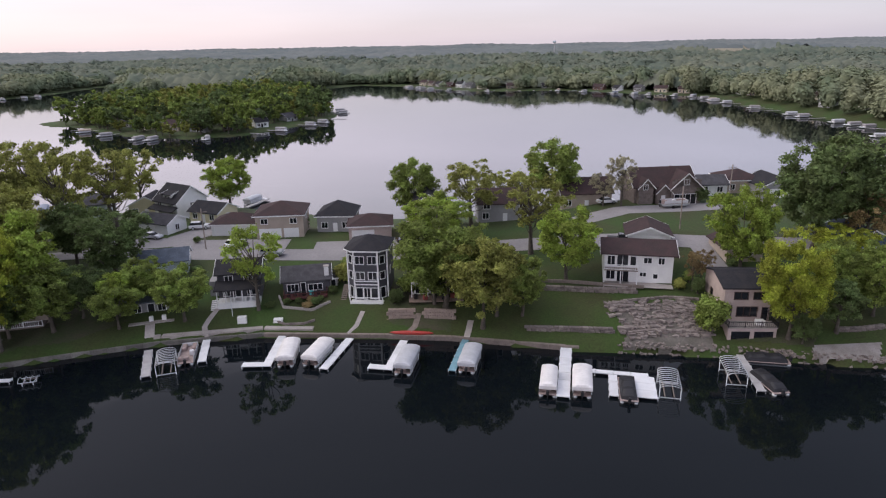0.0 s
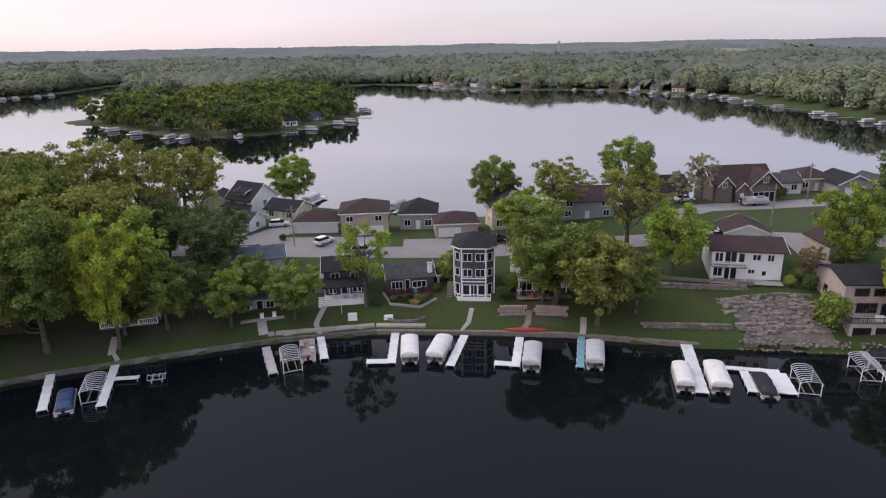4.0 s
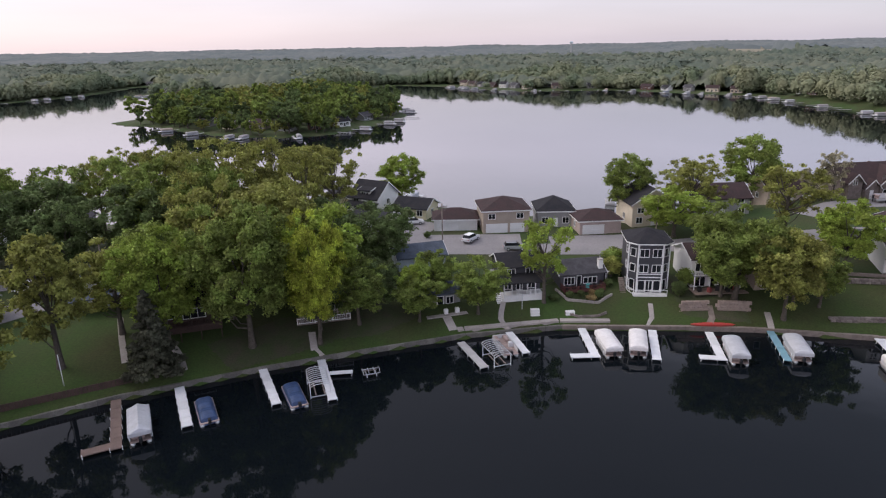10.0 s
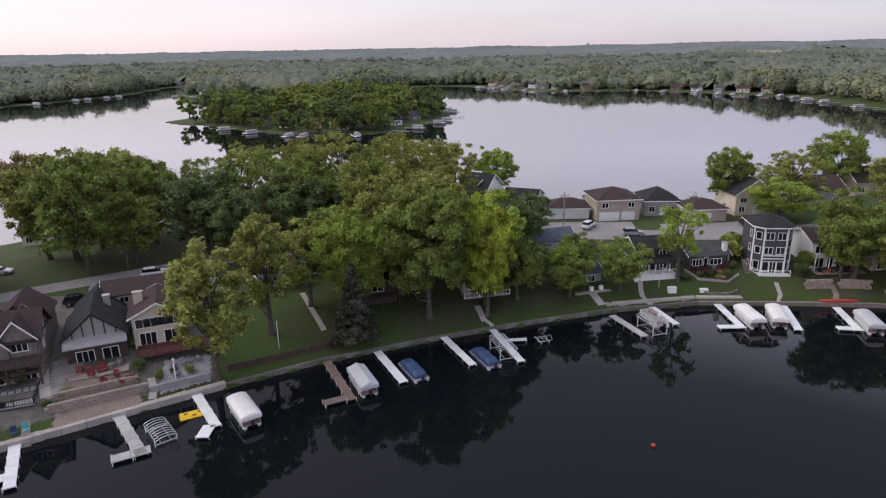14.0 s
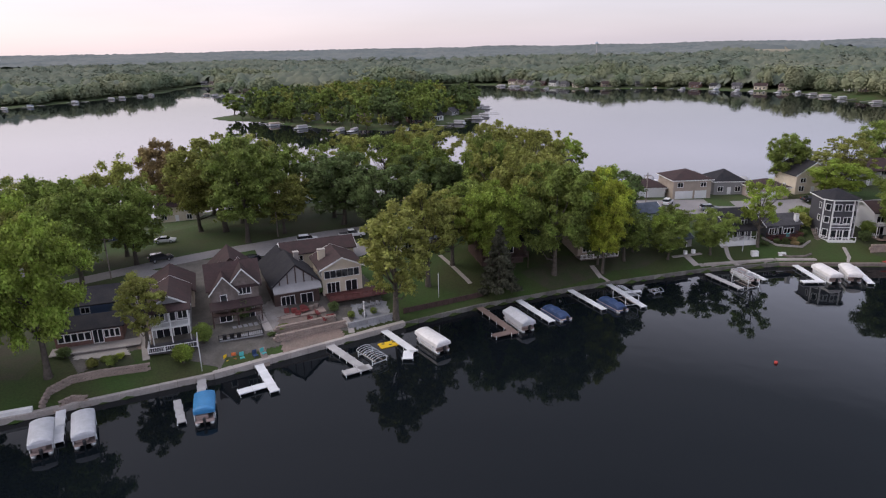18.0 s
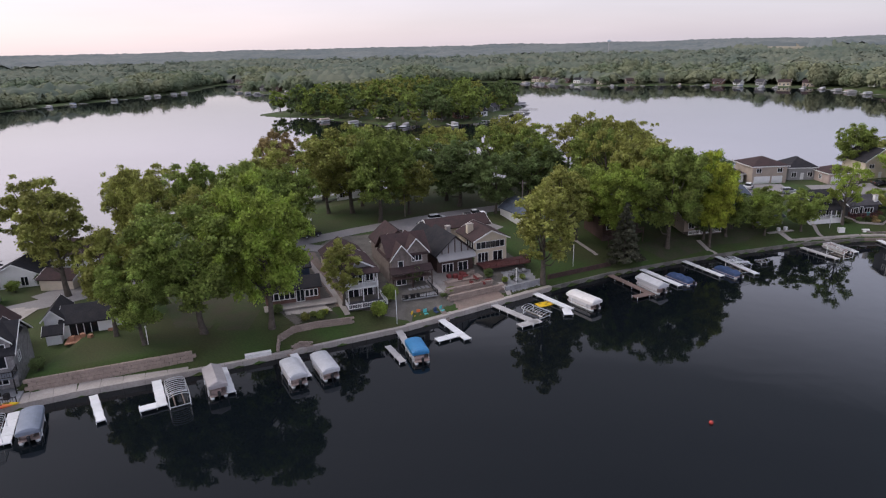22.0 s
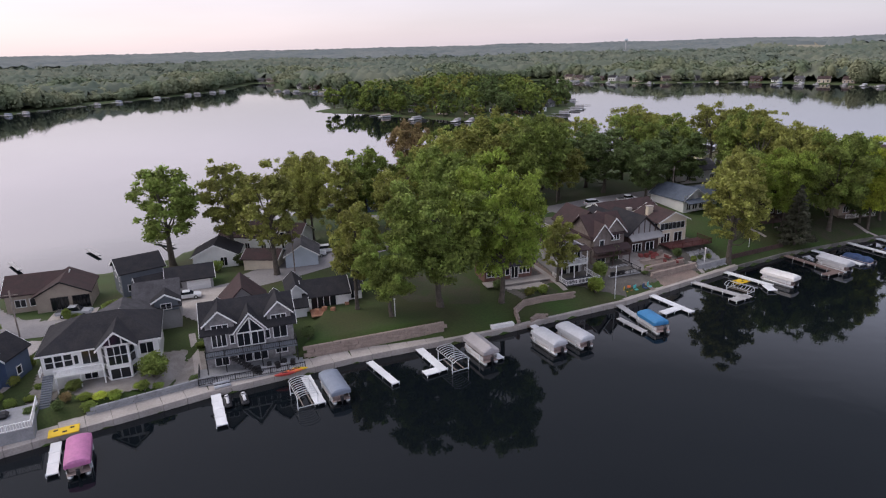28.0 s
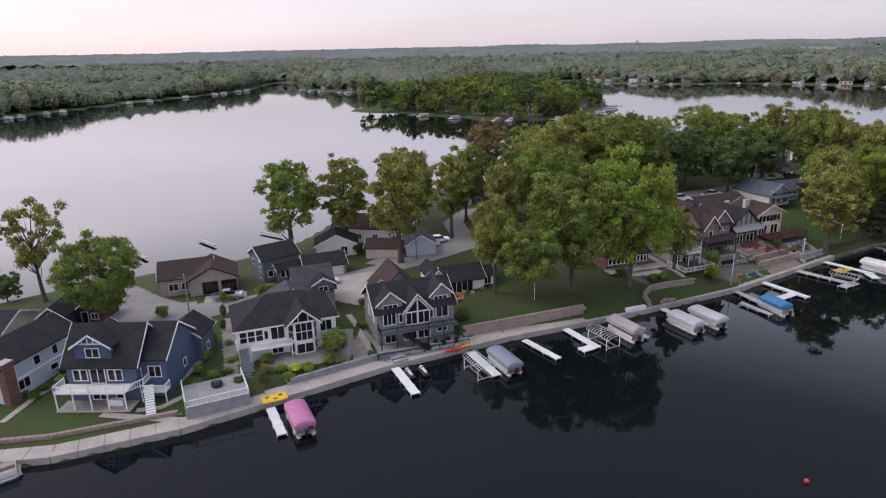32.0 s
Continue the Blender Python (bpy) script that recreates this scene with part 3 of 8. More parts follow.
VINYL_PINK = mat("faded_pink_canopy_vinyl", (0.46, 0.16, 0.33), 0.55, var=0.15, scale=0.8, fine=3)
COVER_BLUE = mat("navy_boat_cover", (0.028, 0.06, 0.15), 0.6, var=0.3, scale=1.2, fine=4, bump=0.3)
COVER_BLACK = mat("black_boat_cover", (0.014, 0.014, 0.018), 0.6, var=0.3, scale=1.2, fine=4, bump=0.3)
BOAT_WHITE = mat("white_gelcoat", (0.62, 0.62, 0.64), 0.25, var=0.05)
BOAT_TAN = mat("tan_boat_seats", (0.36, 0.28, 0.26), 0.55, var=0.3, scale=2.5)
CAR_WHITE = mat("white_car_paint", (0.72, 0.73, 0.75), 0.2, var=0.03, coat=0.5)
CAR_SILVER = mat("silver_car_paint", (0.50, 0.52, 0.55), 0.25, metal=0.4, var=0.03, coat=0.5)
CAR_BLACK = mat("black_car_paint", (0.02, 0.022, 0.028), 0.2, var=0.05, coat=0.5)
TYRE = mat("tyre_rubber", (0.02, 0.02, 0.02), 0.9, var=0.2)
RED_PAINT = mat("red_paint", (0.42, 0.045, 0.035), 0.5, var=0.1)
YELLOW_FOAM = mat("yellow_foam", (0.72, 0.47, 0.015), 0.6, var=0.1)
ORANGE_PLASTIC = mat("orange_plastic", (0.70, 0.17, 0.05), 0.45, var=0.15)
TEAL_PLASTIC = mat("teal_plastic", (0.08, 0.42, 0.42), 0.5, var=0.1)
RED_CUSHION = mat("red_cushion_cloth", (0.20, 0.045, 0.042), 0.8, var=0.25, scale=2, fine=9)
RUBBLE = mat("grey_rose_fieldstone", (0.21, 0.178, 0.163), 0.9, var=0.3, scale=2.5, fine=8, bump=0.5, per_object=0.3)


def glass_material():
    m = bpy.data.materials.new("window_glass")
    m.use_nodes = True
    b = m.node_tree.nodes["Principled BSDF"]
    b.inputs["Base Color"].default_value = (0.012, 0.014, 0.018, 1)
    b.inputs["Roughness"].default_value = 0.06
    b.inputs["IOR"].default_value = 1.5
    return m


GLASS = glass_material()


def box(v, f, x0, y0, z0, x1, y1, z1):
    b = len(v)
    v += [(x0, y0, z0), (x1, y0, z0), (x1, y1, z0), (x0, y1, z0), (x0, y0, z1), (x1, y0, z1), (x1, y1, z1), (x0, y1, z1)]
    f += [(b, b + 3, b + 2, b + 1), (b + 4, b + 5, b + 6, b + 7), (b, b + 1, b + 5, b + 4), (b + 1, b + 2, b + 6, b + 5), (b + 2, b + 3, b + 7, b + 6), (b + 3, b, b + 4, b + 7)]


CACHE = {}


def box_mesh(name, sx, sy, sz, material, bevel=0.0):
    """A box with its base at z = 0, centred in x and y, edges softened."""
    key = (name, round(sx, 2), round(sy, 2), round(sz, 2), material.name, bevel)
    if key not in CACHE:
        bm = bmesh.new()
        bmesh.ops.create_cube(bm, size=1, matrix=Matrix.Translation((0, 0, sz / 2)) @ Matrix.Diagonal((sx, sy, sz, 1)))
        if bevel:
            bmesh.ops.bevel(bm, geom=bm.edges[:], offset=bevel, segments=1, affect='EDGES')
        me = bpy.data.meshes.new(name)
        bm.to_mesh(me)
        bm.free()
        me.materials.append(material)
        CACHE[key] = me
    return CACHE[key]


def lump(name, parent, x, y, z, sx, sy, sz, material, rot=0.0, bevel=0.03, label=""):
    """One box-like part standing at x, y, z."""
    ob = piece(name, box_mesh(name, sx, sy, sz, material, bevel), parent, pose(x, y, z, 0, 0, rot))
    if label:
        ob["label"] = label
    return ob


def window_mesh(w, h, cols, trim, rows=1):
    key = ("window", round(w, 2), round(h, 2), cols, trim.name, rows)
    if key not in CACHE:
        # frame and glazing bars as one connected grid of bars
        t, v, f = 0.11, [], []
        xs, zs = [-t, 0.0], [-t, 0.0]
        for c in range(1, cols):
            xs += [w * c / cols - 0.04, w * c / cols + 0.04]
        for r in range(1, rows):
            zs += [h * r / rows - 0.035, h * r / rows + 0.035]
        xs, zs = xs + [w, w + t], zs + [h, h + t]
        nx2, nz2 = len(xs), len(zs)
        for yy in (-0.05, 0.1):
            v += [(px, yy, pz) for pz in zs for px in xs]
        solid = lambda i, j: 0 <= i < nx2 - 1 and 0 <= j < nz2 - 1 and (i % 2 == 0 or j % 2 == 0)
        back = nx2 * nz2
        for j in range(nz2 - 1):
            for i in range(nx2 - 1):
                if solid(i, j):
                    p, q, r2, s2 = j * nx2 + i, j * nx2 + i + 1, (j + 1) * nx2 + i + 1, (j + 1) * nx2 + i
                    f += [(p, q, r2, s2), (p + back, s2 + back, r2 + back, q + back)]
                    for di, dj, e0, e1 in ((0, -1, q, p), (1, 0, r2, q), (0, 1, s2, r2), (-1, 0, p, s2)):
                        if not solid(i + di, j + dj):
                            f.append((e0, e1, e1 + back, e0 + back))
        CACHE[key] = (mesh_of("window", v, f, trim), mesh_of("pane", [(0, 0.07, 0), (w, 0.07, 0), (w, 0.07, h), (0, 0.07, h)], [(0, 1, 2, 3)], GLASS))
    return CACHE[key]


def garage_mesh(w, h):
    key = ("garage", round(w, 2), round(h, 2))
    if key not in CACHE:
        v, f = [], []
        for r in range(4):
            for c in range(4):
                box(v, f, w * c / 4 + 0.02, 0.0, h * r / 4 + 0.015, w * (c + 1) / 4 - 0.02, 0.09, h * (r + 1) / 4 - 0.015)
        box(v, f, 0, 0.06, 0, w, 0.1, h)
        CACHE[key] = mesh_of("garage_door", v, f, TRIM)
    return CACHE[key]


def door_mesh(w, h, material):
    key = ("door", round(w, 2), round(h, 2), material.name)
    if key not in CACHE:
        v, f = [], []
        box(v, f, 0, 0.03, 0, w, 0.1, h)
        for a, b in ((0.1, 0.45), (0.55, 0.92)):
            box(v, f, w * 0.15, 0.0, h * a, w * 0.85, 0.05, h * b)
        CACHE[key] = mesh_of("door", v, f, material)
    return CACHE[key]


def volume(root, x, y, w, d, h, wall, roofm, roof="gable", axis="x", rise=2.0, z=0.0, eave=0.45, base=1.5, openings=None, trim=TRIM, fascia=True, footprint=None, peak=None):
    """A block of a house: walls with cut openings, roof, windows and doors. openings: for the sides f, r, b, l, rows of u, v, width, height, kind."""
    openings = openings or {}
    pts = footprint or [(x, y), (x + w, y), (x + w, y + d), (x, y + d)]
    keys = "frbl" if not footprint else [str(k) for k in range(len(pts))]
    v, f = [], []
    for k, key in enumerate(keys):
        a, b = Vector((*pts[k], 0)), Vector((*pts[(k + 1) % len(pts)], 0))
        u = (b - a).normalized()
        n = Vector((u.y, -u.x, 0))
        span = (b - a).length
        holes = openings.get(key, [])
        us = sorted({0.0, span, *[o[0] for o in holes], *[o[0] + o[2] for o in holes]})
        vs = sorted({-base, h, *[o[1] for o in holes], *[o[1] + o[3] for o in holes]})

        def at(uu, vv, depth=0.0):
            v.append(a + u * uu + Vector((0, 0, z + vv)) - n * depth)
            return len(v) - 1
        for u0, u1 in zip(us, us[1:]):
            for v0, v1 in zip(vs, vs[1:]):
                if not any(o[0] < (u0 + u1) / 2 < o[0] + o[2] and o[1] < (v0 + v1) / 2 < o[1] + o[3] for o in holes):
                    f.append((at(u0, v0), at(u1, v0), at(u1, v1), at(u0, v1)))
        for (ou, ov, ow, oh, kind) in holes:
            ring = ((ou, ov), (ou + ow, ov), (ou + ow, ov + oh), (ou, ov + oh))
            for (p, q), (r, s) in zip(ring, ring[1:] + ring[:1]):
                f.append((at(p, q), at(p, q, 0.14), at(r, s, 0.14), at(r, s)))
            m = Matrix.Translation(a + u * ou + Vector((0, 0, z + ov))) @ Matrix(((u.x, -n.x, 0, 0), (u.y, -n.y, 0, 0), (0, 0, 1, 0), (0, 0, 0, 1)))
            if kind == "g":
                piece("garage_door", garage_mesh(ow, oh), root, m)
            elif kind in ("d", "r"):
                piece("door", door_mesh(ow, oh, RED_PAINT if kind == "r" else trim), root, m)
            else:
                cols = int(kind[1]) if len(kind) > 1 else 2
                rows = int(kind[2]) if len(kind) > 2 else 1
                frame_me, pane_me = window_mesh(ow, oh, cols, trim, rows)
                win = piece("window", frame_me, root, m)
                piece("pane", pane_me, win)
    if not footprint and roof == "gable":
        s = rise / (d / 2 if axis == "x" else w / 2)
        tris = (((x, y), (x, y + d), (x, y + d / 2)), ((x + w, y + d), (x + w, y), (x + w, y + d / 2))) if axis == "x" else (((x, y), (x + w, y), (x + w / 2, y)), ((x + w, y + d), (x, y + d), (x + w / 2, y + d)))
        for p, q, r in tris:
            k = len(v)
            v += [Vector((*p, z + h)), Vector((*q, z + h)), Vector((*r, z + h + rise))]
            f.append((k, k + 1, k + 2))
    ob = new("wall", mesh_of("wall", v, f, wall))
    ob.parent = root
    if roof == "none":
        return
    t = 0.2
    if roof == "gable":
        span, length = (d, w) if axis == "x" else (w, d)
        s = rise / (span / 2)
        sect = [(-eave, h - eave * s), (span / 2, h + rise), (span + eave, h - eave * s), (span + eave, h - eave * s + t), (span / 2, h + rise + t), (-eave, h - eave * s + t)]

        def prism(l0, l1, grow=0.0):
            vv, k = [], len(sect)
            for l in (l0, l1):
                for i, (c, zz) in enumerate(sect):
                    zz += grow if i >= 3 else -grow * 3
                    vv.append((x + l, y + c, z + zz) if axis == "x" else (x + c, y + l, z + zz))
            ff = [(i, (i + 1) % k, (i + 1) % k + k, i + k) for i in range(k)]
            ff += [(0, 1, 4, 5), (1, 2, 3, 4), (k, k + 5, k + 4, k + 1), (k + 1, k + 4, k + 3, k + 2)]
            return vv, ff
        rv, rf = prism(-eave, length + eave)
        piece("roof", mesh_of("roof", rv, rf, roofm), root)
        if fascia:
            for l0, l1 in ((-eave - 0.06, -eave - 0.003), (length + eave + 0.003, length + eave + 0.06)):
                fv, ff = prism(l0, l1, 0.02)
                piece("fascia", mesh_of("fascia", fv, ff, trim), root)
    else:
        if footprint:
            cx, cy = sum(p[0] for p in pts) / len(pts), sum(p[1] for p in pts) / len(pts)
            ring = []
            for p in pts:
                dv = Vector((p[0] - cx, p[1] - cy))
                dv = dv * (1 + eave / dv.length)
                ring.append((cx + dv.x, cy + dv.y))
            tops = [peak or (cx, cy)]
        else:
            ring = [(x - eave, y - eave), (x + w + eave, y - eave), (x + w + eave, y + d + eave), (x - eave, y + d + eave)]
            q = min(w, d) / 2
            tops = [(x + q, y + d / 2), (x + w - q, y + d / 2)] if w >= d else [(x + w / 2, y + q), (x + w / 2, y + d - q)]
        k = len(ring)
        rv = [(*p, z + h - 0.08) for p in ring] + [(*p, z + h + 0.12) for p in ring] + [(*p, z + h + rise) for p in tops]
        rf = [tuple(range(k))[::-1]] + [(i, (i + 1) % k, (i + 1) % k + k, i + k) for i in range(k)]
        if len(tops) == 1:
            rf += [(i + k, (i + 1) % k + k, 2 * k) for i in range(k)]
        elif w >= d:
            rf += [(k, k + 1, 2 * k + 1, 2 * k), (k + 1, k + 2, 2 * k + 1), (k + 2, k + 3, 2 * k, 2 * k + 1), (k + 3, k, 2 * k)]
        else:
            rf += [(k, k + 1, 2 * k), (k + 1, k + 2, 2 * k + 1, 2 * k), (k + 2, k + 3, 2 * k + 1), (k + 3, k, 2 * k, 2 * k + 1)]
        piece("roof", mesh_of("roof", rv, rf, roofm), root)
        if fascia:
            fv, ff = [], []
            big = [(p[0] + (0.05 if p[0] > cx2 else -0.05), p[1] + (0.05 if p[1] > cy2 else -0.05)) for cx2, cy2 in ((sum(q[0] for q in ring) / k, sum(q[1] for q in ring) / k),) for p in ring]
            fv = [(*p, z + h - 0.14) for p in big] + [(*p, z + h + 0.1) for p in big]
            ff = [(i, (i + 1) % k, (i + 1) % k + k, i + k) for i in range(k)]
            piece("fascia", mesh_of("fascia", fv, ff, trim), root)


def shed_roof(root, x0, x1, y0, z0, y1, z1, roofm, name="porch_roof"):
    v = [(x0, y0, z0), (x1, y0, z0), (x1, y1, z1), (x0, y1, z1)]
    v += [(a, b, c + 0.18) for a, b, c in v]
    piece(name, mesh_of(name, v, [(3, 2, 1, 0), (4, 5, 6, 7), (0, 1, 5, 4), (1, 2, 6, 5), (2, 3, 7, 6), (3, 0, 4, 7)], roofm), root)


def railing(root, a, b, z, material, high=0.95, gap=0.3, solid=False):
    """One run of railing from a to b: posts apart, rails and balusters in one mesh."""
    a, b = Vector((*a, 0)), Vector((*b, 0))
    span, rot = (b - a).length, math.degrees(math.atan2(b.y - a.y, b.x - a.x))
    key = ("railing", round(span, 1), material.name, gap, solid, high)
    if key not in CACHE:
        v, f = [], []
        box(v, f, 0, -0.05, high - 0.09, span, 0.05, high)
        box(v, f, 0, -0.035, 0.08, span, 0.035, 0.16)
        if solid:
            box(v, f, 0, -0.012, 0.16, span, 0.012, high - 0.09)
        else:
            for k in range(1, int(span / gap)):
                box(v, f, k * gap - 0.025, -0.025, 0.16, k * gap + 0.025, 0.025, high - 0.09)
        CACHE[key] = mesh_of("railing", v, f, material)
    piece("railing", CACHE[key], root, pose(a.x, a.y, z, 0, 0, rot))
    n = max(1, round(span / 2.4))
    for k in range(n + 1):
        p = a.lerp(b, k / n)
        lump("post", root, p.x, p.y, z, 0.13, 0.13, high + 0.08, material, rot)


def deck(root, x0, y0, x1, y1, z, floor, rail=None, sides="flr", legs=None, solid=False, thick=0.18):
    lump("deck_floor", root, (x0 + x1) / 2, (y0 + y1) / 2, z - thick, x1 - x0, y1 - y0, thick, floor)
    if legs:
        n = max(1, round((x1 - x0) / 2.6))
        for k in range(n + 1):
            lump("leg", root, x0 + 0.1 + (x1 - x0 - 0.2) * k / n, y0 + 0.12, -1.2, 0.16, 0.16, z + 1.2 - thick, legs)
    if rail:
        e = 0.06
        ends = {"f": ((x0 + e, y0 + e), (x1 - e, y0 + e)), "r": ((x1 - e, y0 + e), (x1 - e, y1)), "l": ((x0 + e, y1), (x0 + e, y0 + e)), "b": ((x1, y1 - e), (x0, y1 - e))}
        for s in sides:
            railing(root, *ends[s], z, rail, solid=solid)


def stair_run(root, x, y, z_top, run, width, count, rot, material):
    """A flight of separate steps going down along -y of its own frame from z_top."""
    m = pose(x, y, 0, 0, 0, rot)
    drop = z_top / count
    for k in range(count):
        piece("step", box_mesh("step", width, run / count + 0.02, 0.16, material, 0.02), root, m @ pose(0, -(k + 0.5) * run / count, z_top - (k + 1) * drop))


def chimney(root, x, y, z, h, material, sx=0.9, sy=0.7):
    c = lump("chimney", root, x, y, z, sx, sy, h, material)
    lump("chimney_cap", c, 0, 0, h - 0.05, sx + 0.16, sy + 0.16, 0.14, CONCRETE)


def house(label, x, y, rot, z=None, category="house", name="house", group=""):
    root = new(name)
    root.matrix_basis = pose(x, y, ground_z(x, y) if z is None else z, 0, 0, rot)
    return tagged(root, label, category, group)


def row(u, v, w, h, n, step, kind="w"):
    return [(u + k * step, v, w, h, kind) for k in range(n)]


# ---- houses on the lake front ----
h = house("tall charcoal three-storey house with white trim and bay front", -28.6, 104.2, -2, 2.9)
fp = [(0, 1.4), (1.4, 0), (5.6, 0), (7.0, 1.4), (7.0, 7.6), (0, 7.6)]
side3 = [(0.45, 0.75, 0.95, 1.9, "w1"), (0.45, 4.2, 0.95, 1.3, "w1"), (0.45, 7.0, 0.95, 1.35, "w1")]
volume(h, 0, 0, 7, 7.6, 9.4, CHARCOAL_WALL, ROOF_BLACK, "hip", rise=1.9, eave=0.55, footprint=fp, peak=(3.5, 4.0), openings={
    "0": side3, "2": side3, "1": [(0.25, 0.7, 1.1, 1.9, "w1"), (1.6, 0.3, 1.05, 2.3, "w2"), (2.9, 0.7, 1.1, 1.9, "w1"), (0.3, 4.2, 1.45, 1.3, "w2"), (2.5, 4.2, 1.45, 1.3, "w2"), (0.3, 7.0, 1.45, 1.35, "w2"), (2.5, 7.0, 1.45, 1.35, "w2")],
    "5": [(4.2, 4.2, 0.9, 1.2, "w1"), (4.2, 7.0, 0.9, 1.2, "w1"), (4.2, 1.0, 0.9, 1.2, "w1")], "3": [(2.0, 4.2, 0.9, 1.2, "w1")]})
for zz in (3.15, 3.75):
    lump("trim_band", h, 3.5, -0.03, zz, 4.3, 0.1, 0.2, TRIM)
for px, py in ((1.4, -0.02), (5.6, -0.02), (0.0, 1.38), (7.0, 1.38)):
    lump("corner_board", h, px, py, 0, 0.26, 0.2, 9.3, TRIM)
lump("skirt", h, 3.6, -0.55, -1.6, 5.8, 1.5, 2.0, WHITE, label="white panelled terrace base")
railing(h, (0.75, -1.25), (6.45, -1.25), 0.4, TRIM, gap=0.9)
railing(h, (0.0, 0.9), (0.75, -1.25), 0.4, TRIM, gap=0.9)
stair_run(h, -0.8, 3.0, 2.2, 3.4, 1.0, 9, 0, OLD_WOOD)

h = house("long white two-storey house with dark roof and balcony", 15.9, 106.8, -8, 6.0)
volume(h, 0, 0, 11.4, 8, 5.3, WHITE, ROOF_BROWN, "gable", "x", 1.3, eave=0.7, openings={
    "f": [(0.5, 0.5, 1.4, 1.5, "w2"), (2.3, 0.1, 1.9, 2.1, "w2"), (0.6, 3.1, 1.2, 1.6, "w2"), (2.2, 2.9, 1.8, 2.1, "w2"), (4.4, 3.1, 0.9, 1.6, "w1"), (6.6, 3.6, 1.25, 0.95, "w2"), (9.0, 3.5, 0.95, 1.1, "w2"), (6.1, 1.2, 1.0, 0.7, "w2"), (8.3, 0.9, 0.7, 0.8, "w1")], "r": [(3.0, 3.2, 1.0, 1.1, "w1")]})
deck(h, 0, -1.6, 5.6, 0, 2.7, OLD_WOOD, TRIM, legs=TRIM)
deck(h, 0, -2.2, 11.4, 0, 0.1, CONCRETE)
h = house("dark brown garage with white-edged gable", 22.6, 119.2, -8, name="garage", category="garage")
volume(h, 0, 0, 7.6, 7.5, 2.7, WHITE, ROOF_BROWN, "gable", "y", 1.5, eave=0.6, openings={"l": [(2, 0.1, 2.6, 2.2, "g")]})
h = house("rose-tan house with dark roof above a stone terrace", 32.2, 92.4, 0, 1.6)
volume(h, 0, 2.4, 7.0, 9, 7.9, ROSE, ROOF_BLACK, "gable", "x", 1.2, eave=0.5, trim=DARK_BROWN, fascia=False, openings={
    "f": [(0.5, 3.3, 0.7, 1.6, "w1"), (2.1, 3.2, 3.0, 1.5, "w3"), (5.9, 2.5, 0.9, 2.1, "w1"), (1.5, 6.0, 2.0, 1.1, "w2"), (4.4, 6.0, 2.1, 1.1, "w2")], "l": [(3, 4.5, 1.0, 1.2, "w1")]})
volume(h, 0.2, 0, 7.2, 2.4, 2.2, ROSE, ROOF_BLACK, "none", openings={"f": [(0.5, 0.0, 2.8, 1.7, "w1"), (3.9, 0.0, 2.9, 1.7, "w1")]}, trim=ROSE)
deck(h, 0.1, -0.2, 7.5, 2.4, 2.4, CONCRETE, DARK_METAL, "flr")
lump("table", h, 5.2, 1.1, 2.4, 1.3, 0.9, 0.75, TRIM)
h = house("small tan garage with brown shingled roof", 38.6, 112.6, 4, name="garage", category="garage")
volume(h, 0, 0, 6.5, 8, 2.6, TAN, ROOF_BROWN, "gable", "y", 1.5, fascia=False, openings={"f": [(3.2, 1.2, 1.3, 0.6, "w2")]})
h = house("blue house with blue shingled gable roof", 60, 113, 10)
volume(h, 0, 0, 8, 9, 3.2, NAVY, ROOF_BLUE, "gable", "y", 2.2, openings={"f": [(1.2, 1.0, 1.3, 1.2, "w2"), (5.0, 1.0, 1.3, 1.2, "w2")]})

h = house("dark cottage with white double porch and dark roof", -50.6, 100.4, 12, 2.7)
volume(h, 0, 2.4, 7.2, 6.5, 5.7, CHARCOAL_WALL, ROOF_BLACK, "gable", "x", 1.5, openings={"f": [(1.3, 4.3, 1.3, 0.95, "w2"), (4.6, 4.3, 1.3, 0.95, "w2"), (0.8, 1.6, 1.1, 1.6, "w2"), (2.9, 1.4, 1.0, 2.0, "w1"), (4.9, 1.6, 1.4, 1.6, "w2")]})
lump("porch_base", h, 3.6, 1.2, -0.8, 7.2, 2.4, 2.0, WHITE, label="white lattice porch base")
railing(h, (0.05, 0.05), (7.15, 0.05), 1.2, TRIM, gap=0.45)
for k in range(6):
    lump("column", h, 0.1 + 1.4 * k, 0.1, 1.2, 0.16, 0.16, 2.3, TRIM)
shed_roof(h, -0.3, 7.5, -0.4, 3.45, 2.7, 4.3, ROOF_BLACK)
lump("side_wing", h, -1.0, 6.0, -0.5, 1.8, 3.0, 4.2, GREY_WALL)
stair_run(h, -0.6, 2.0, 1.2, 2.2, 1.1, 6, 0, TRIM)

h = house("low grey cottage with white chimney and red-brown deck", -40.3, 105.2, 14, 3.3)
volume(h, 0, 0, 8.2, 6.5, 2.9, CHARCOAL_WALL, ROOF_GREY, "gable", "x", 1.6, openings={"f": [(0.7, 0.9, 1.9, 1.3, "w3"), (3.1, 0.3, 0.75, 2.1, "w1"), (4.4, 0.9, 2.4, 1.1, "w3")]})
volume(h, 8.0, 1.5, 1.6, 3.0, 2.3, GREY_WALL, ROOF_GREY, "hip", rise=0.9, eave=0.2, openings={"f": [(0.4, 0.7, 0.8, 1.3, "w1")], "r": [(1.0, 0.7, 0.9, 1.3, "w1")]})
chimney(h, 7.7, 0.8, 0, 5.0, WHITE, 0.8, 0.8)
deck(h, 0, -2.3, 7.6, 0, 0.35, RED_DECK, RED_DECK, "flr")
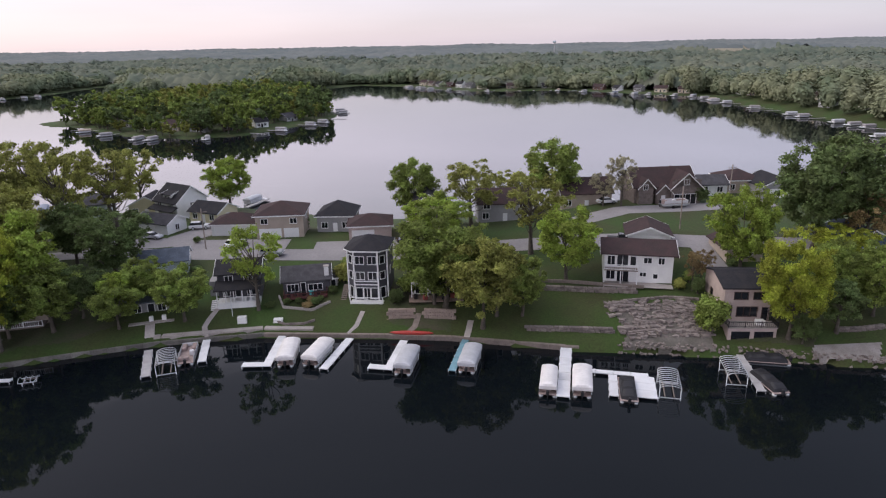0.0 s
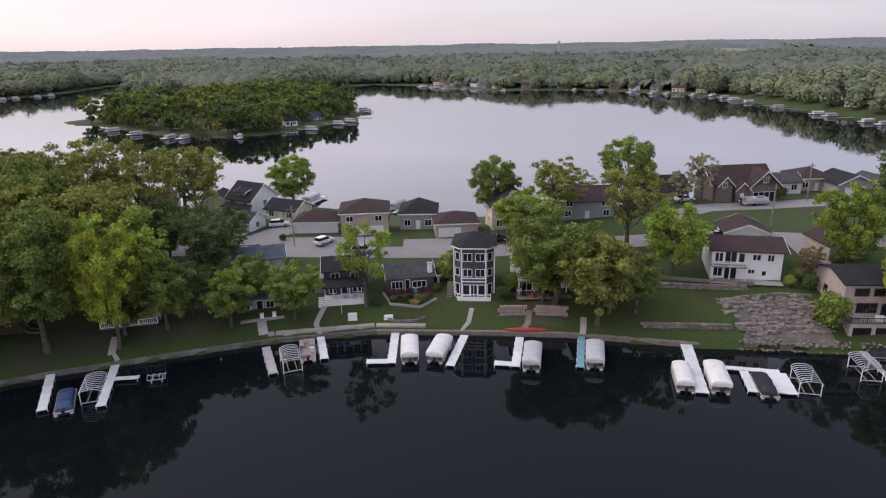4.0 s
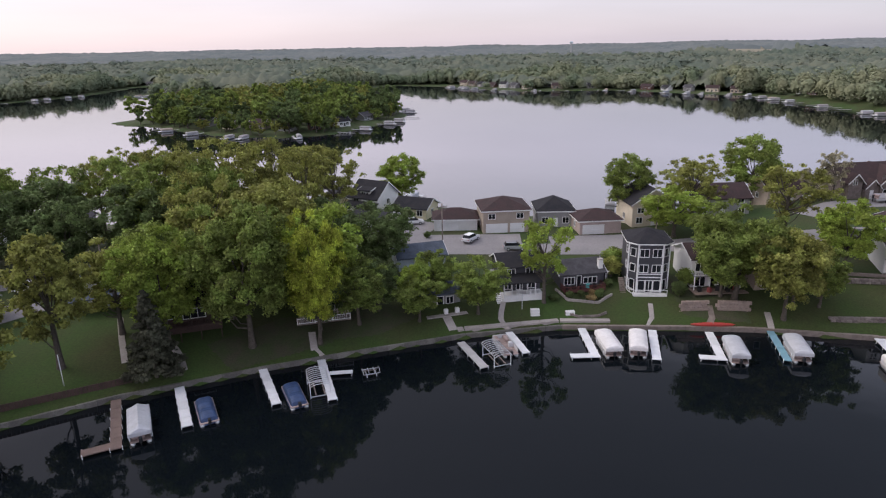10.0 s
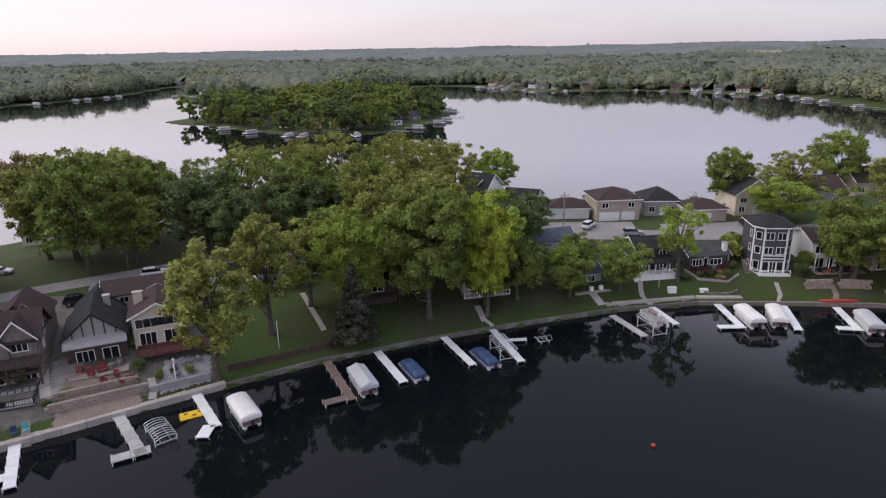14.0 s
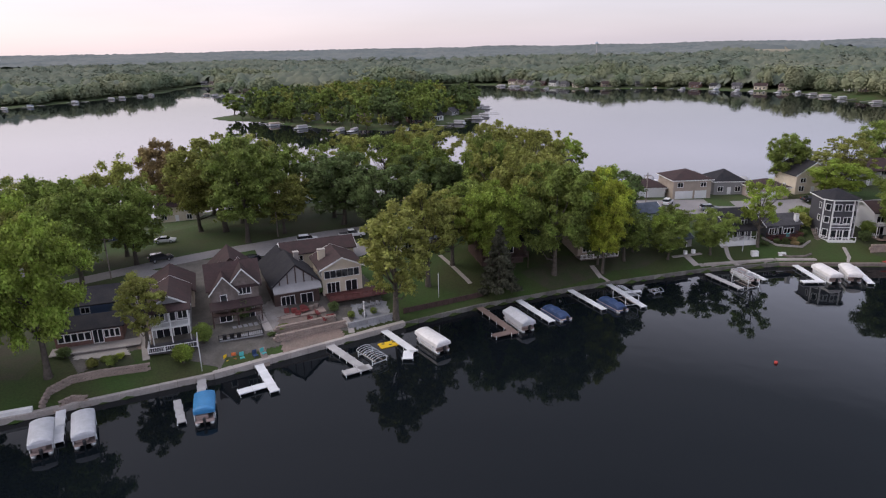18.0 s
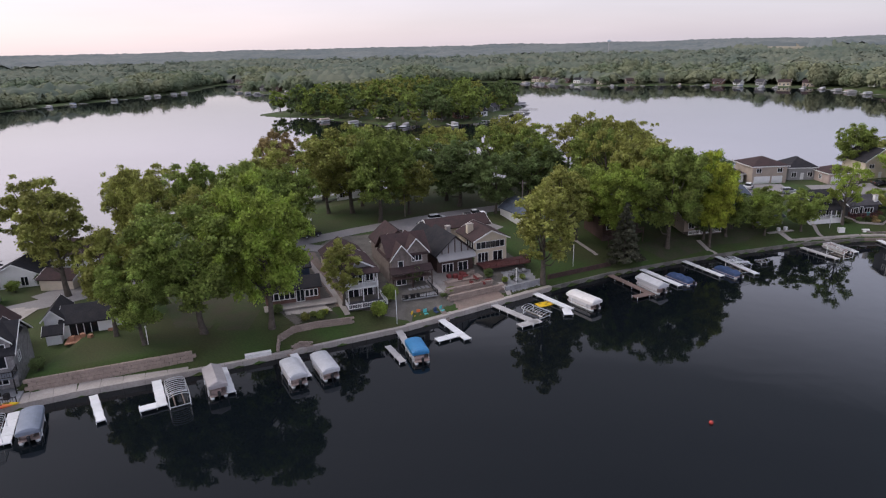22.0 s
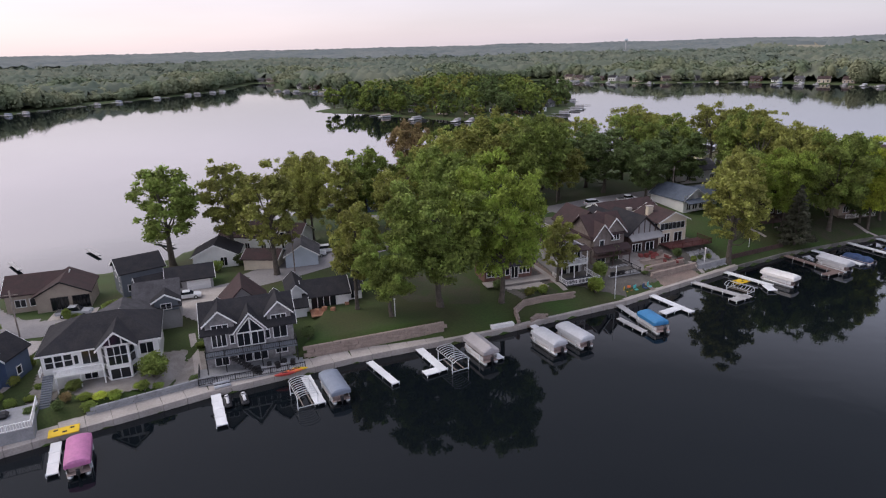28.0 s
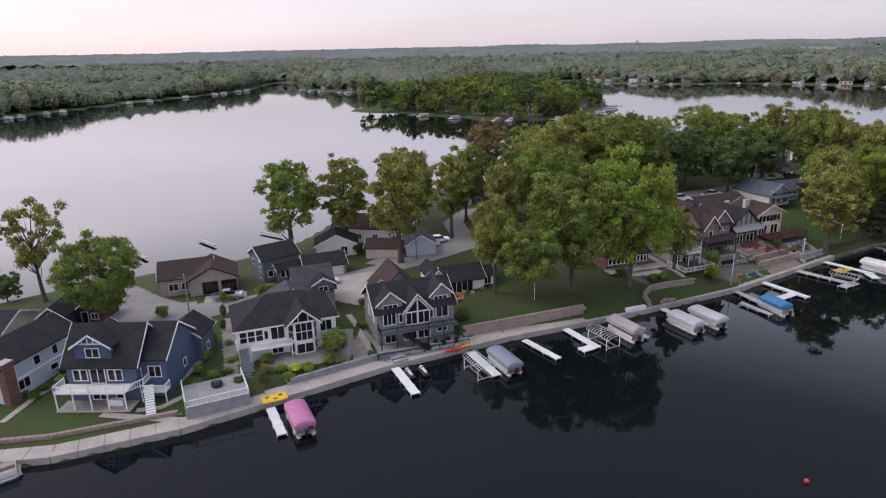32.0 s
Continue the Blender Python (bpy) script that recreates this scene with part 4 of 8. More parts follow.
for k in range(5):
    lump("deck_chair", h, 0.9 + 1.3 * k, -0.9, 0.35, 0.6, 0.6, 0.75, DARK_METAL if k != 3 else TEAL_PLASTIC, 20 * k)

h = house("pale blue outbuilding with blue-grey gable roof", -70.0, 110.6, 20, name="outbuilding", category="outbuilding")
volume(h, 0, 0, 9.2, 6, 2.6, PALE_BLUE, ROOF_BLUE, "gable", "x", 1.6)
h = house("small grey cottage under trees with blue-grey roof", -64.6, 96.2, 20, 2.3)
volume(h, 0, 1.4, 7.4, 8, 2.7, GREY_WALL, ROOF_BLUE, "gable", "x", 1.6, openings={"f": [(3.3, 0.2, 1.0, 2.0, "w1"), (4.9, 0.8, 1.2, 1.2, "w2"), (1.0, 0.8, 1.2, 1.2, "w2")]})
deck(h, 0.5, -2.2, 7.6, 1.4, 0.1, CONCRETE)
for k, cx in enumerate((4.0, 6.0)):
    lump("lawn_chair", h, cx, -1.2, 0.1, 0.65, 0.65, 0.8, TRIM)
h = house("shaded brown cottage with porch under tall trees", -84.0, 91.2, 18)
volume(h, 0, 0, 8, 8, 3.6, TAN, ROOF_BLACK, "gable", "x", 1.9, openings={"f": [(4.6, 1.4, 1.1, 1.6, "w2"), (1.2, 1.2, 1.4, 1.5, "w2")]})
deck(h, -0.5, -2.6, 8, 0, 0.5, OLD_WOOD, TRIM, "f")
h = house("dark brown timber house under tall trees", -103.8, 84.4, 22)
volume(h, 0, 0, 9, 8, 4.6, DARK_BROWN, ROOF_BLACK, "gable", "x", 2.0, fascia=False, openings={"f": [(1.0, 2.6, 1.2, 1.2, "w1"), (3.5, 2.3, 3.2, 1.5, "w3")]})
deck(h, 0, -2.6, 9, 0, 2.0, DARK_BROWN, DARK_BROWN, "f", legs=DARK_BROWN)
h = house("white house with slate blue gabled roof", -120.8, 89.6, 30, 4.9)
volume(h, 0, 0, 7.5, 11, 3.2, WHITE, ROOF_BLUE, "gable", "y", 2.4, openings={"f": [(1.0, 0.7, 1.3, 1.5, "w2"), (3.0, 0.7, 1.4, 1.8, "w2"), (5.2, 0.7, 1.3, 1.5, "w2"), (3.2, 3.4, 1.1, 0.9, "w2")]})
volume(h, 7.5, 2, 6, 7, 3.0, WHITE, ROOF_BLUE, "gable", "x", 1.6, openings={"f": [(0.6, 0.8, 4.6, 1.6, "w4")]})
shed_roof(h, -0.3, 7.8, -2.2, 2.6, 0.05, 3.1, ROOF_BLUE)

# the close row above the stone terraces
h = house("cream house with brown roof and white window gallery", -132.0, 67.6, 26, 4.0)
volume(h, 0, 0, 7.2, 8, 4.9, CREAM, ROOF_BROWN, "gable", "y", 1.7, eave=0.6, openings={"f": row(0.45, 3.0, 0.95, 1.35, 6, 1.06, "w1") + [(0.8, 0.2, 2.2, 1.9, "w3"), (4.2, 0.2, 2.0, 1.9, "w2")], "r": row(0.6, 3.0, 0.95, 1.35, 3, 1.2, "w1"), "l": row(4.2, 3.0, 0.95, 1.35, 3, 1.2, "w1")})
chimney(h, 1.0, 4.5, 4.2, 3.0, CREAM, 1.3, 0.9)
volume(h, -4.5, 12.5, 13.5, 6, 4.6, CREAM, ROOF_BROWN, "gable", "x", 1.4, eave=0.6, openings={"f": [(2.2, 3.0, 1.2, 0.9, "w2"), (6.6, 3.0, 2.4, 0.9, "w4"), (11, 3.0, 1.2, 0.9, "w2")]})
deck(h, 0.3, -4.2, 10.6, 0, 0.2, RED_DECK, RED_DECK, "fr")
h = house("dark timbered house with steep charcoal roof", -139.2, 62.4, 28, 3.2)
volume(h, 0, 0, 7.8, 9, 4.4, DARK_BROWN, ROOF_BLACK, "gable", "y", 3.3, eave=0.5, fascia=False, openings={"f": [(1.2, 0.4, 2.2, 1.8, "w3"), (4.6, 0.4, 2.0, 1.8, "w2")]})
for k in range(5):
    xx = 1.1 + 1.4 * k
    lump("timber", h, xx, -0.07, 4.4, 0.18, 0.1, 3.3 * (1 - abs(xx - 3.9) / 3.9), DARK_BROWN, bevel=0.0)
piece("gable_panel", mesh_of("gable_panel", [(0.3, -0.02, 4.4), (7.5, -0.02, 4.4), (3.9, -0.02, 7.4)], [(0, 1, 2)], GREY_WALL), h)
shed_roof(h, -0.2, 8.0, -1.5, 3.3, 0.05, 4.3, GREY_WALL, "awning_roof")
volume(h, 0.4, 9, 7.0, 8, 3.6, DARK_BROWN, ROOF_BLACK, "gable", "y", 2.8, fascia=False)
chimney(h, 5.6, 7.0, 5.4, 2.4, CONCRETE, 0.9, 0.9)
deck(h, 0.2, -4.4, 7.8, 0, 0.1, TAN_BLOCK)
for k, (cx, cy) in enumerate(((1.5, -2.2), (2.7, -2.6), (4.3, -2.0), (5.6, -2.8), (6.6, -2.2))):
    lump("patio_chair", h, cx, cy, 0.1, 0.8, 0.75, 0.8, RED_CUSHION if k < 3 else OLD_WOOD, 15 * k)
h = house("tall brown stone house with gabled shingle roof", -147.6, 56.4, 25, 2.8)
volume(h, 0, 0, 7.6, 7, 6.7, BROWNSTONE, ROOF_BROWN, "gable", "x", 2.9, eave=0.6, fascia=False, openings={"f": [(4.6, 5.1, 1.9, 1.1, "w3"), (1.2, 1.0, 1.4, 1.5, "w2"), (3.6, 0.2, 3.0, 2.1, "w4")], "r": [(2, 4.2, 1.1, 1.2, "w2")]})
volume(h, 3.0, -0.3, 4.4, 6, 6.9, BROWNSTONE, ROOF_BROWN, "gable", "y", 2.5, eave=0.4, base=-3.6, openings={"f": [(1.4, 5.1, 1.9, 1.1, "w3")]})
volume(h, 0.2, -0.8, 3.9, 8, 6.2, BROWNSTONE, ROOF_BROWN, "gable", "y", 2.4, openings={"f": [(1.35, 4.3, 0.9, 1.2, "w1"), (0.9, 0.9, 1.8, 1.5, "w2")]})
volume(h, 0.6, 7, 6.6, 8, 6.4, BROWNSTONE, ROOF_BROWN, "gable", "y", 2.8, fascia=False)
shed_roof(h, -0.3, 7.9, -2.4, 3.5, -0.75, 4.3, ROOF_BROWN)
for px in (0.0, 3.8, 7.6):
    lump("porch_post", h, px, -2.2, 0.05, 0.2, 0.2, 3.5, DARK_BROWN)
deck(h, 0, -2.3, 7.6, -0.8, 2.6, DARK_BROWN, DARK_BROWN, "f")
chimney(h, 7.3, 4.0, 5.6, 3.4, CONCRETE, 0.9, 0.9)
deck(h, 0.4, -6.4, 7.2, -0.8, 0.05, BLOCK_WALL, DARK_METAL, "fr")
for k in range(3):
    lump("planter", h, 1.3 + 1.1 * k, -5.8, 0.05, 0.6, 0.6, 0.7, DARK_METAL)
for k in range(5):
    lump("sun_lounger", h, 3.0 + 0.85 * k, -2.2, 0.05, 0.6, 1.7, 0.45, GREY_WALL, 8)
h = house("narrow grey house with two-tier white balcony", -154.8, 50.6, 24, 2.9)
volume(h, 0, 0, 5.6, 9, 5.6, GREY_WALL, ROOF_BROWN, "gable", "y", 1.6, eave=0.5, openings={"f": [(0.5, 0.3, 1.9, 2.0, "w2"), (3.0, 0.3, 2.0, 2.0, "w2"), (0.6, 3.2, 1.3, 1.8, "w2"), (2.5, 3.0, 1.0, 2.1, "w1"), (3.9, 3.2, 1.3, 1.8, "w2")]})
volume(h, -1.2, 9, 7.4, 9, 4.4, CREAM, ROOF_BROWN, "gable", "y", 2.2, fascia=False)
deck(h, 0, -2.2, 5.6, 0, 2.8, WHITE, TRIM, legs=TRIM)
for px in (0.15, 2.8, 5.45):
    lump("column", h, px, -2.05, 2.8, 0.18, 0.18, 2.7, TRIM)
shed_roof(h, -0.4, 6.0, -2.6, 5.35, 0.05, 5.75, ROOF_BROWN)
deck(h, -0.6, -5.2, 6.4, 0, 0.2, CHARCOAL_WALL, TRIM, "flr")
h = house("low dark-roofed house with white window row", -168.0, 46.4, 22, 3.4)
volume(h, 0, 0, 9.4, 5, 2.7, BRICK_RED, ROOF_BLACK, "gable", "x", 1.2, fascia=False, openings={"f": row(0.5, 0.9, 0.75, 1.2, 5, 0.92, "w1") + [(5.3, 0.2, 1.3, 2.1, "w2")] + row(6.9, 0.9, 0.55, 1.2, 3, 0.75, "w1")})
volume(h, 2.0, 5.5, 6.4, 6, 4.6, NAVY, ROOF_BLACK, "gable", "x", 1.0, fascia=False, openings={"f": [(1, 3.2, 1.2, 0.9, "w2")]})
volume(h, 2.0, 11, 6.4, 6.5, 3.4, GREY_WALL, ROOF_BLACK, "gable", "x", 1.2)
deck(h, -0.5, -2.6, 12, 0, 0.1, CONCRETE)

# the large houses near the end of the walk
h = house("grand grey stone house with dark gabled roof and glass front", -207.8, 16.9, 23, 1.0)
volume(h, 0, 0, 12.6, 9, 5.6, STONE_WALL, ROOF_BLACK, "gable", "x", 3.0, eave=0.5, openings={
    "f": [(1.1, 3.3, 1.9, 1.8, "w3"), (9.7, 3.4, 1.9, 1.8, "w2"), (3.6, 3.5, 0.5, 1.3, "w1"), (8.6, 3.5, 0.5, 1.3, "w1"), (1.2, 0.3, 1.8, 2.0, "w2"), (4.4, 0.3, 1.9, 2.1, "w2"), (6.6, 0.3, 1.9, 2.1, "w2"), (9.8, 0.9, 1.6, 1.4, "w2")], "l": [(3, 3.3, 1.2, 1.3, "w2"), (6, 3.3, 1.2, 1.3, "w2")], "r": [(2, 3.3, 1.2, 1.3, "w2")]})
volume(h, 0.3, 0.3, 4.0, 5, 6.9, STONE_WALL, ROOF_BLACK, "gable", "y", 1.7, eave=0.45, openings={"f": [(0.9, 5.45, 2.2, 1.0, "w3")]})
volume(h, 9.0, 0.6, 3.4, 5, 7.2, STONE_WALL, ROOF_BLACK, "gable", "y", 1.6, eave=0.45, openings={"f": [(0.6, 5.7, 2.1, 1.0, "w3")]})
volume(h, 4.3, -0.5, 4.3, 5, 5.5, STONE_WALL, ROOF_BLACK, "gable", "y", 2.5, eave=0.3, base=-2.7, openings={"f": [(0.3, 3.1, 1.7, 1.9, "w2"), (2.3, 3.1, 1.7, 1.9, "w2")]})
for sx in (-1, 1):
    piece("gable_pane", mesh_of("gable_pane", [(6.45 + sx * 0.15, -0.53, 5.25), (6.45 + sx * 1.75, -0.53, 5.25), (6.45 + sx * 0.15, -0.53, 7.2)], [(0, 1, 2) if sx > 0 else (0, 2, 1)], GLASS), h)
    bar = piece("gable_frame", box_mesh("gable_frame", 2.7, 0.1, 0.14, TRIM), h, pose(6.45 + sx * 0.95, -0.55, 6.2, 0, sx * 49, 0))
lump("gable_bar", h, 6.45, -0.55, 5.05, 3.9, 0.1, 0.16, TRIM)
lump("gable_post", h, 6.45, -0.55, 5.1, 0.16, 0.1, 2.3, TRIM)
volume(h, 2.5, 9, 7, 7, 5.2, GREY_WALL, ROOF_BROWN, "gable", "y", 3.4, fascia=False)
deck(h, 0, -2.2, 12.8, 0, 2.7, SLATE_WALL, DARK_METAL, "flr", legs=DARK_METAL)
deck(h, -1.2, -5.0, 13.4, 0, 0.15, BLOCK_WALL, DARK_METAL, "fl")
stair_run(h, 3.4, -2.3, 2.6, 4.4, 1.2, 12, 65, DARK_METAL)
for k, (cx, cy) in enumerate(((8.5, -3), (9.6, -3.4), (10.6, -2.8), (11.8, -3.3), (6.9, -3.6))):
    lump("patio_chair", h, cx, cy, 0.15, 0.65, 0.65, 0.85, DARK_METAL, 25 * k)

h = house("white lake house with slate roof and tall glass bay", -227.2, 9.6, 25, 1.75)
volume(h, 0, 0, 14.6, 10, 4.95, WHITE, ROOF_BLACK, "hip", "x", 3.2, eave=0.5, openings={
    "f": [(0.4, 2.8, 0.95, 1.7, "w12"), (1.55, 2.8, 0.95, 1.7, "w12"), (2.7, 2.8, 0.95, 1.7, "w12"), (3.9, 2.9, 0.5, 1.3, "w1"), (4.9, 2.7, 1.9, 1.9, "w2"), (12.2, 2.8, 1.7, 1.6, "w2"), (4.8, 0.4, 1.6, 1.5, "w2")], "l": row(1.5, 2.9, 1.0, 1.6, 4, 1.5, "w1"), "r": [(2, 2.9, 1.3, 1.4, "w2")]})
bay = [(7.3, 0.0), (8.1, -1.6), (10.9, -1.6), (11.7, 0.0), (11.7, 2.5), (7.3, 2.5)]
volume(h, 7.5, 0, 4.0, 2.5, 5.5, WHITE, ROOF_BLACK, "none", footprint=bay, openings={"0": [(0.2, 2.5, 1.3, 2.4, "w12"), (0.2, 0.5, 1.3, 1.4, "w1")], "1": [(0.2, 2.5, 2.4, 2.7, "w32"), (0.2, 0.4, 2.4, 1.5, "w2")], "2": [(0.2, 2.5, 1.3, 2.4, "w12"), (0.2, 0.5, 1.3, 1.4, "w1")]})
volume(h, 7.3, -1.62, 4.4, 8, 5.35, WHITE, ROOF_BLACK, "gable", "y", 2.0, base=-5.25, eave=0.5)
piece("gable_pane", mesh_of("gable_pane", [(8.85, -1.65, 5.5), (10.15, -1.65, 5.5), (10.15, -1.65, 6.55), (9.5, -1.65, 7.0), (8.85, -1.65, 6.55)], [(0, 1, 2, 3, 4)], GLASS), h)
for sx in (-1, 1):
    piece("gable_pane", mesh_of("gable_pane", [(9.5 + sx * 0.8, -1.65, 5.5), (9.5 + sx * 1.75, -1.65, 5.5), (9.5 + sx * 0.8, -1.65, 6.35)], [(0, 1, 2) if sx > 0 else (0, 2, 1)], GLASS), h)
volume(h, 5, 10, 8.5, 4.5, 4.3, GREY_WALL, ROOF_GREY, "gable", "y", 2.0, fascia=False)
deck(h, 1.6, -2.0, 7.6, 0, 2.3, WHITE, TRIM, "f", legs=TRIM)
stair_run(h, 0.7, -0.8, 2.3, 5.0, 1.3, 14, 0, SLATE_WALL)
railing(h, (-0.2, -1.2), (-0.2, 0.2), 2.3, TRIM)
for px in (7.3, 11.7):
    lump("corner_board", h, px, -0.04, 0.1, 0.2, 0.12, 5.1, TRIM)
h = house("grey gabled garage with room above", -223.4, 27.0, 25, 2.4, "garage", "garage")
volume(h, 0, 0, 6.5, 8, 3.6, GREY_WALL, ROOF_GREY, "gable", "x", 3.0, fascia=False)
volume(h, 2.8, -0.4, 3.6, 4, 4.6, SLATE_WALL, ROOF_BLACK, "gable", "y", 1.0, base=-2.8, openings={"f": [(1.0, 3.1, 1.5, 0.9, "w2")]})
h = house("white bungalow with dark roof and cedar deck", -200.6, 34.2, 22, 2.0)
volume(h, 2.6, 0.6, 7.4, 6.5, 2.7, WHITE, ROOF_BLACK, "gable", "x", 1.8, openings={"f": [(1.0, 0.2, 4.2, 2.1, "w4")], "r": [(1, 0.9, 1, 1.2, "w2")]})
volume(h, 10.0, 2.0, 2.6, 5, 2.5, WHITE, ROOF_BLACK, "gable", "x", 1.0, openings={"f": [(0.7, 0.8, 1.2, 1.4, "w2")]})
volume(h, 0, 1.2, 2.6, 7, 3.6, WHITE, ROOF_BLACK, "gable", "y", 1.3, openings={"f": [(1.5, 1.2, 0.5, 1.0, "w1")]})
volume(h, 0.4, -1.0, 2.2, 2.2, 1.9, WHITE, ROOF_BLACK, "gable", "x", 0.8)
deck(h, 3.2, -2.6, 8.4, 0.6, 0.35, CEDAR, None)
deck(h, 8.4, -1.2, 11.6, 2.0, 0.15, CONCRETE)
for k, (cx, cy) in enumerate(((4.2, -1.4), (5.6, -0.8), (6.9, -1.7), (9.6, 0.2))):
    lump("patio_chair", h, cx, cy, 0.35 if k < 3 else 0.15, 0.7, 0.7, 0.75, CEDAR, 30 * k)
h = house("navy blue house with white trim and raised white deck", -246.4, -1.0, 3, 1.1)
volume(h, 0, 0, 9.4, 8, 5.5, NAVY, ROOF_BLACK, "gable", "x", 4.0, eave=0.5, openings={
    "f": [(0.9, 3.1, 0.8, 1.5, "w1"), (1.9, 3.1, 0.8, 1.5, "w1"), (3.2, 2.75, 1.9, 2.0, "w2"), (5.6, 3.1, 0.8, 1.5, "w1"), (6.6, 3.1, 0.8, 1.5, "w1"), (3.0, 0.3, 1.9, 2.0, "w2"), (6.2, 0.3, 0.9, 2.0, "w1")], "r": [(1.2, 3.0, 0.9, 1.2, "w1")]})
volume(h, 1.4, 0.4, 4.8, 5, 7.9, NAVY, ROOF_BLACK, "gable", "y", 1.6, eave=0.45, base=-5.3, openings={"f": [(1.5, 6.3, 1.7, 1.2, "w2")]})
tv, tf = [], []
for k in range(4):
    box(tv, tf, 2.6 + k * 0.75, 0.3, 8.25, 2.7 + k * 0.75, 0.38, 8.25 + 0.9 - abs(k - 1.5) * 0.3)
box(tv, tf, 1.9, 0.3, 8.15, 5.7, 0.38, 8.3)
piece("gable_truss", mesh_of("gable_truss", tv, tf, TRIM), h)
volume(h, 9.4, 1.3, 3.4, 9.4, 5.6, NAVY, ROOF_BLACK, "gable", "x", 3.2, eave=0.4, openings={"f": [(1.0, 2.9, 1.6, 1.5, "w2")], "r": [(5.2, 1.6, 0.9, 1.1, "w1")]})
volume(h, 8.2, 10.7, 5.6, 5.0, 4.4, NAVY, ROOF_BLACK, "gable", "y", 1.9, eave=0.4, openings={"r": [(2.0, 1.2, 0.9, 1.1, "w1")]})
deck(h, -0.6, -2.6, 8.8, 0, 2.6, WHITE, TRIM, "fl", legs=TRIM)
railing(h, (8.8, -2.6), (10.4, -0.6), 2.6, TRIM)
railing(h, (10.4, -0.6), (10.4, 1.6), 2.6, TRIM)
stair_run(h, 10.9, -0.4, 2.6, 3.6, 1.2, 12, 25, TRIM)
deck(h, 9.6, -0.2, 13, 1.3, 1.4, WHITE, TRIM, "fr", legs=TRIM)
deck(h, -0.6, -2.8, 9.2, 0, 0.08, CONCRETE)
lump("bench", h, 6.8, -1.2, 0.08, 1.8, 0.7, 0.9, TRIM)
h = house("pale grey two-storey house with brick chimney", -262.6, -1.0, -10, 1.3)
volume(h, 0, 0, 8.4, 13, 5.2, PALE_BLUE, ROOF_BLACK, "gable", "y", 2.0, openings={"r": [(1.0, 3.2, 1.0, 1.3, "w1"), (5.0, 3.2, 1.0, 1.3, "w1"), (8.2, 3.3, 0.9, 1.3, "w1"), (2.0, 0.9, 1.8, 1.4, "w2"), (7.4, 1.2, 1.2, 0.8, "w1"), (10.6, 3.2, 0.8, 1.2, "w1")], "f": [(2, 3, 2, 1.5, "w2")]})
lump("trim_band", h, 8.43, 6.5, 2.5, 0.1, 13, 0.3, TRIM)
chimney(h, 8.5, 0.6, -0.5, 6.4, BRICK_RED, 1.2, 1.6)
h = house("cream cottage with dark roof near the road", -276, 12.5, 2)
volume(h, 0, 0, 9.5, 9, 2.9, CREAM, ROOF_BLACK, "gable", "x", 1.8, openings={"f": [(7.4, 1.0, 0.8, 1.1, "w1"), (2, 1.0, 1.4, 1.2, "w2")]})
MAROON = mat("maroon_paint", (0.10, 0.022, 0.028), 0.6, var=0.2)
h = house("dark blue and red cottage with white trim", -264.2, 18.4, 8)
volume(h, 0, 0, 4.0, 6, 3.0, NAVY, ROOF_BLACK, "gable", "y", 1.5, openings={"f": [(1.2, 0.8, 1.0, 1.5, "w1")]})
volume(h, 4.2, 3.5, 4.5, 6, 2.6, MAROON, ROOF_BLACK, "gable", "y", 1.7, openings={"f": [(0.9, 0.2, 1.0, 1.9, "w1"), (2.5, 0.8, 1.0, 1.0, "w2")]})
h = house("taupe house with brown roof and two garage doors", -251.4, 33.4, 23, 1.7)
volume(h, 0, 2.0, 9.5, 8.5, 3.2, TAN, ROOF_BROWN, "gable", "x", 2.2, openings={"f": [(1.5, 0.8, 1.6, 1.3, "w2"), (3.8, 0.8, 1.0, 1.3, "w1"), (5.0, 0.1, 1.0, 2.1, "d")]})
volume(h, 5.2, 0, 8.6, 8, 3.0, TAN, ROOF_BROWN, "gable", "y", 2.2, trim=DARK_METAL, openings={"f": [(2.4, 0.1, 2.6, 2.2, "w4"), (5.8, 0.1, 2.6, 2.2, "w4")]})
h = house("slate grey two-storey house with dark gable roof", -235.0, 43.0, 42, 1.8)
volume(h, 0, 0, 7.6, 6.6, 4.5, SLATE_WALL, ROOF_BLACK, "gable", "x", 1.9, openings={"l": [(1.5, 2.6, 0.9, 1.2, "w1"), (4.4, 2.6, 0.9, 1.2, "w1"), (4.4, 0.5, 0.9, 1.2, "w1")], "f": [(1.0, 0.8, 1.0, 1.2, "w1")]})
volume(h, 2.2, -2.0, 4.9, 2.0, 2.5, SLATE_WALL, ROOF_BLACK, "gable", "x", 0.8, openings={"f": row(0.6, 0.8, 0.8, 1.2, 4, 1.05, "w1")})
h = house("grey garage with dark roof and white door", -226.6, 43.6, 26, 1.9, "garage", "garage")
volume(h, 0, 0, 8.0, 5.6, 2.6, GREY_WALL, ROOF_BLACK, "gable", "x", 1.7, openings={"f": [(3.3, 0.05, 4.2, 2.2, "g"), (1.2, 0.1, 0.9, 2.0, "d")]})
h = house("white cottage with hipped dark roof near the back shore", -228.6, 58.6, 14, 1.6)
volume(h, 0, 0, 9.0, 7, 2.7, WHITE, ROOF_BLACK, "gable", "y", 2.2, fascia=True, openings={"r": [(1, 0.8, 0.9, 1.2, "w1"), (4, 0.8, 0.9, 1.2, "w1")], "f": [(5.5, 0.4, 1.3, 1.8, "w2")]})
h = house("long white house with brown roof and small dormer", -228.0, 71.6, -8, 1.5)
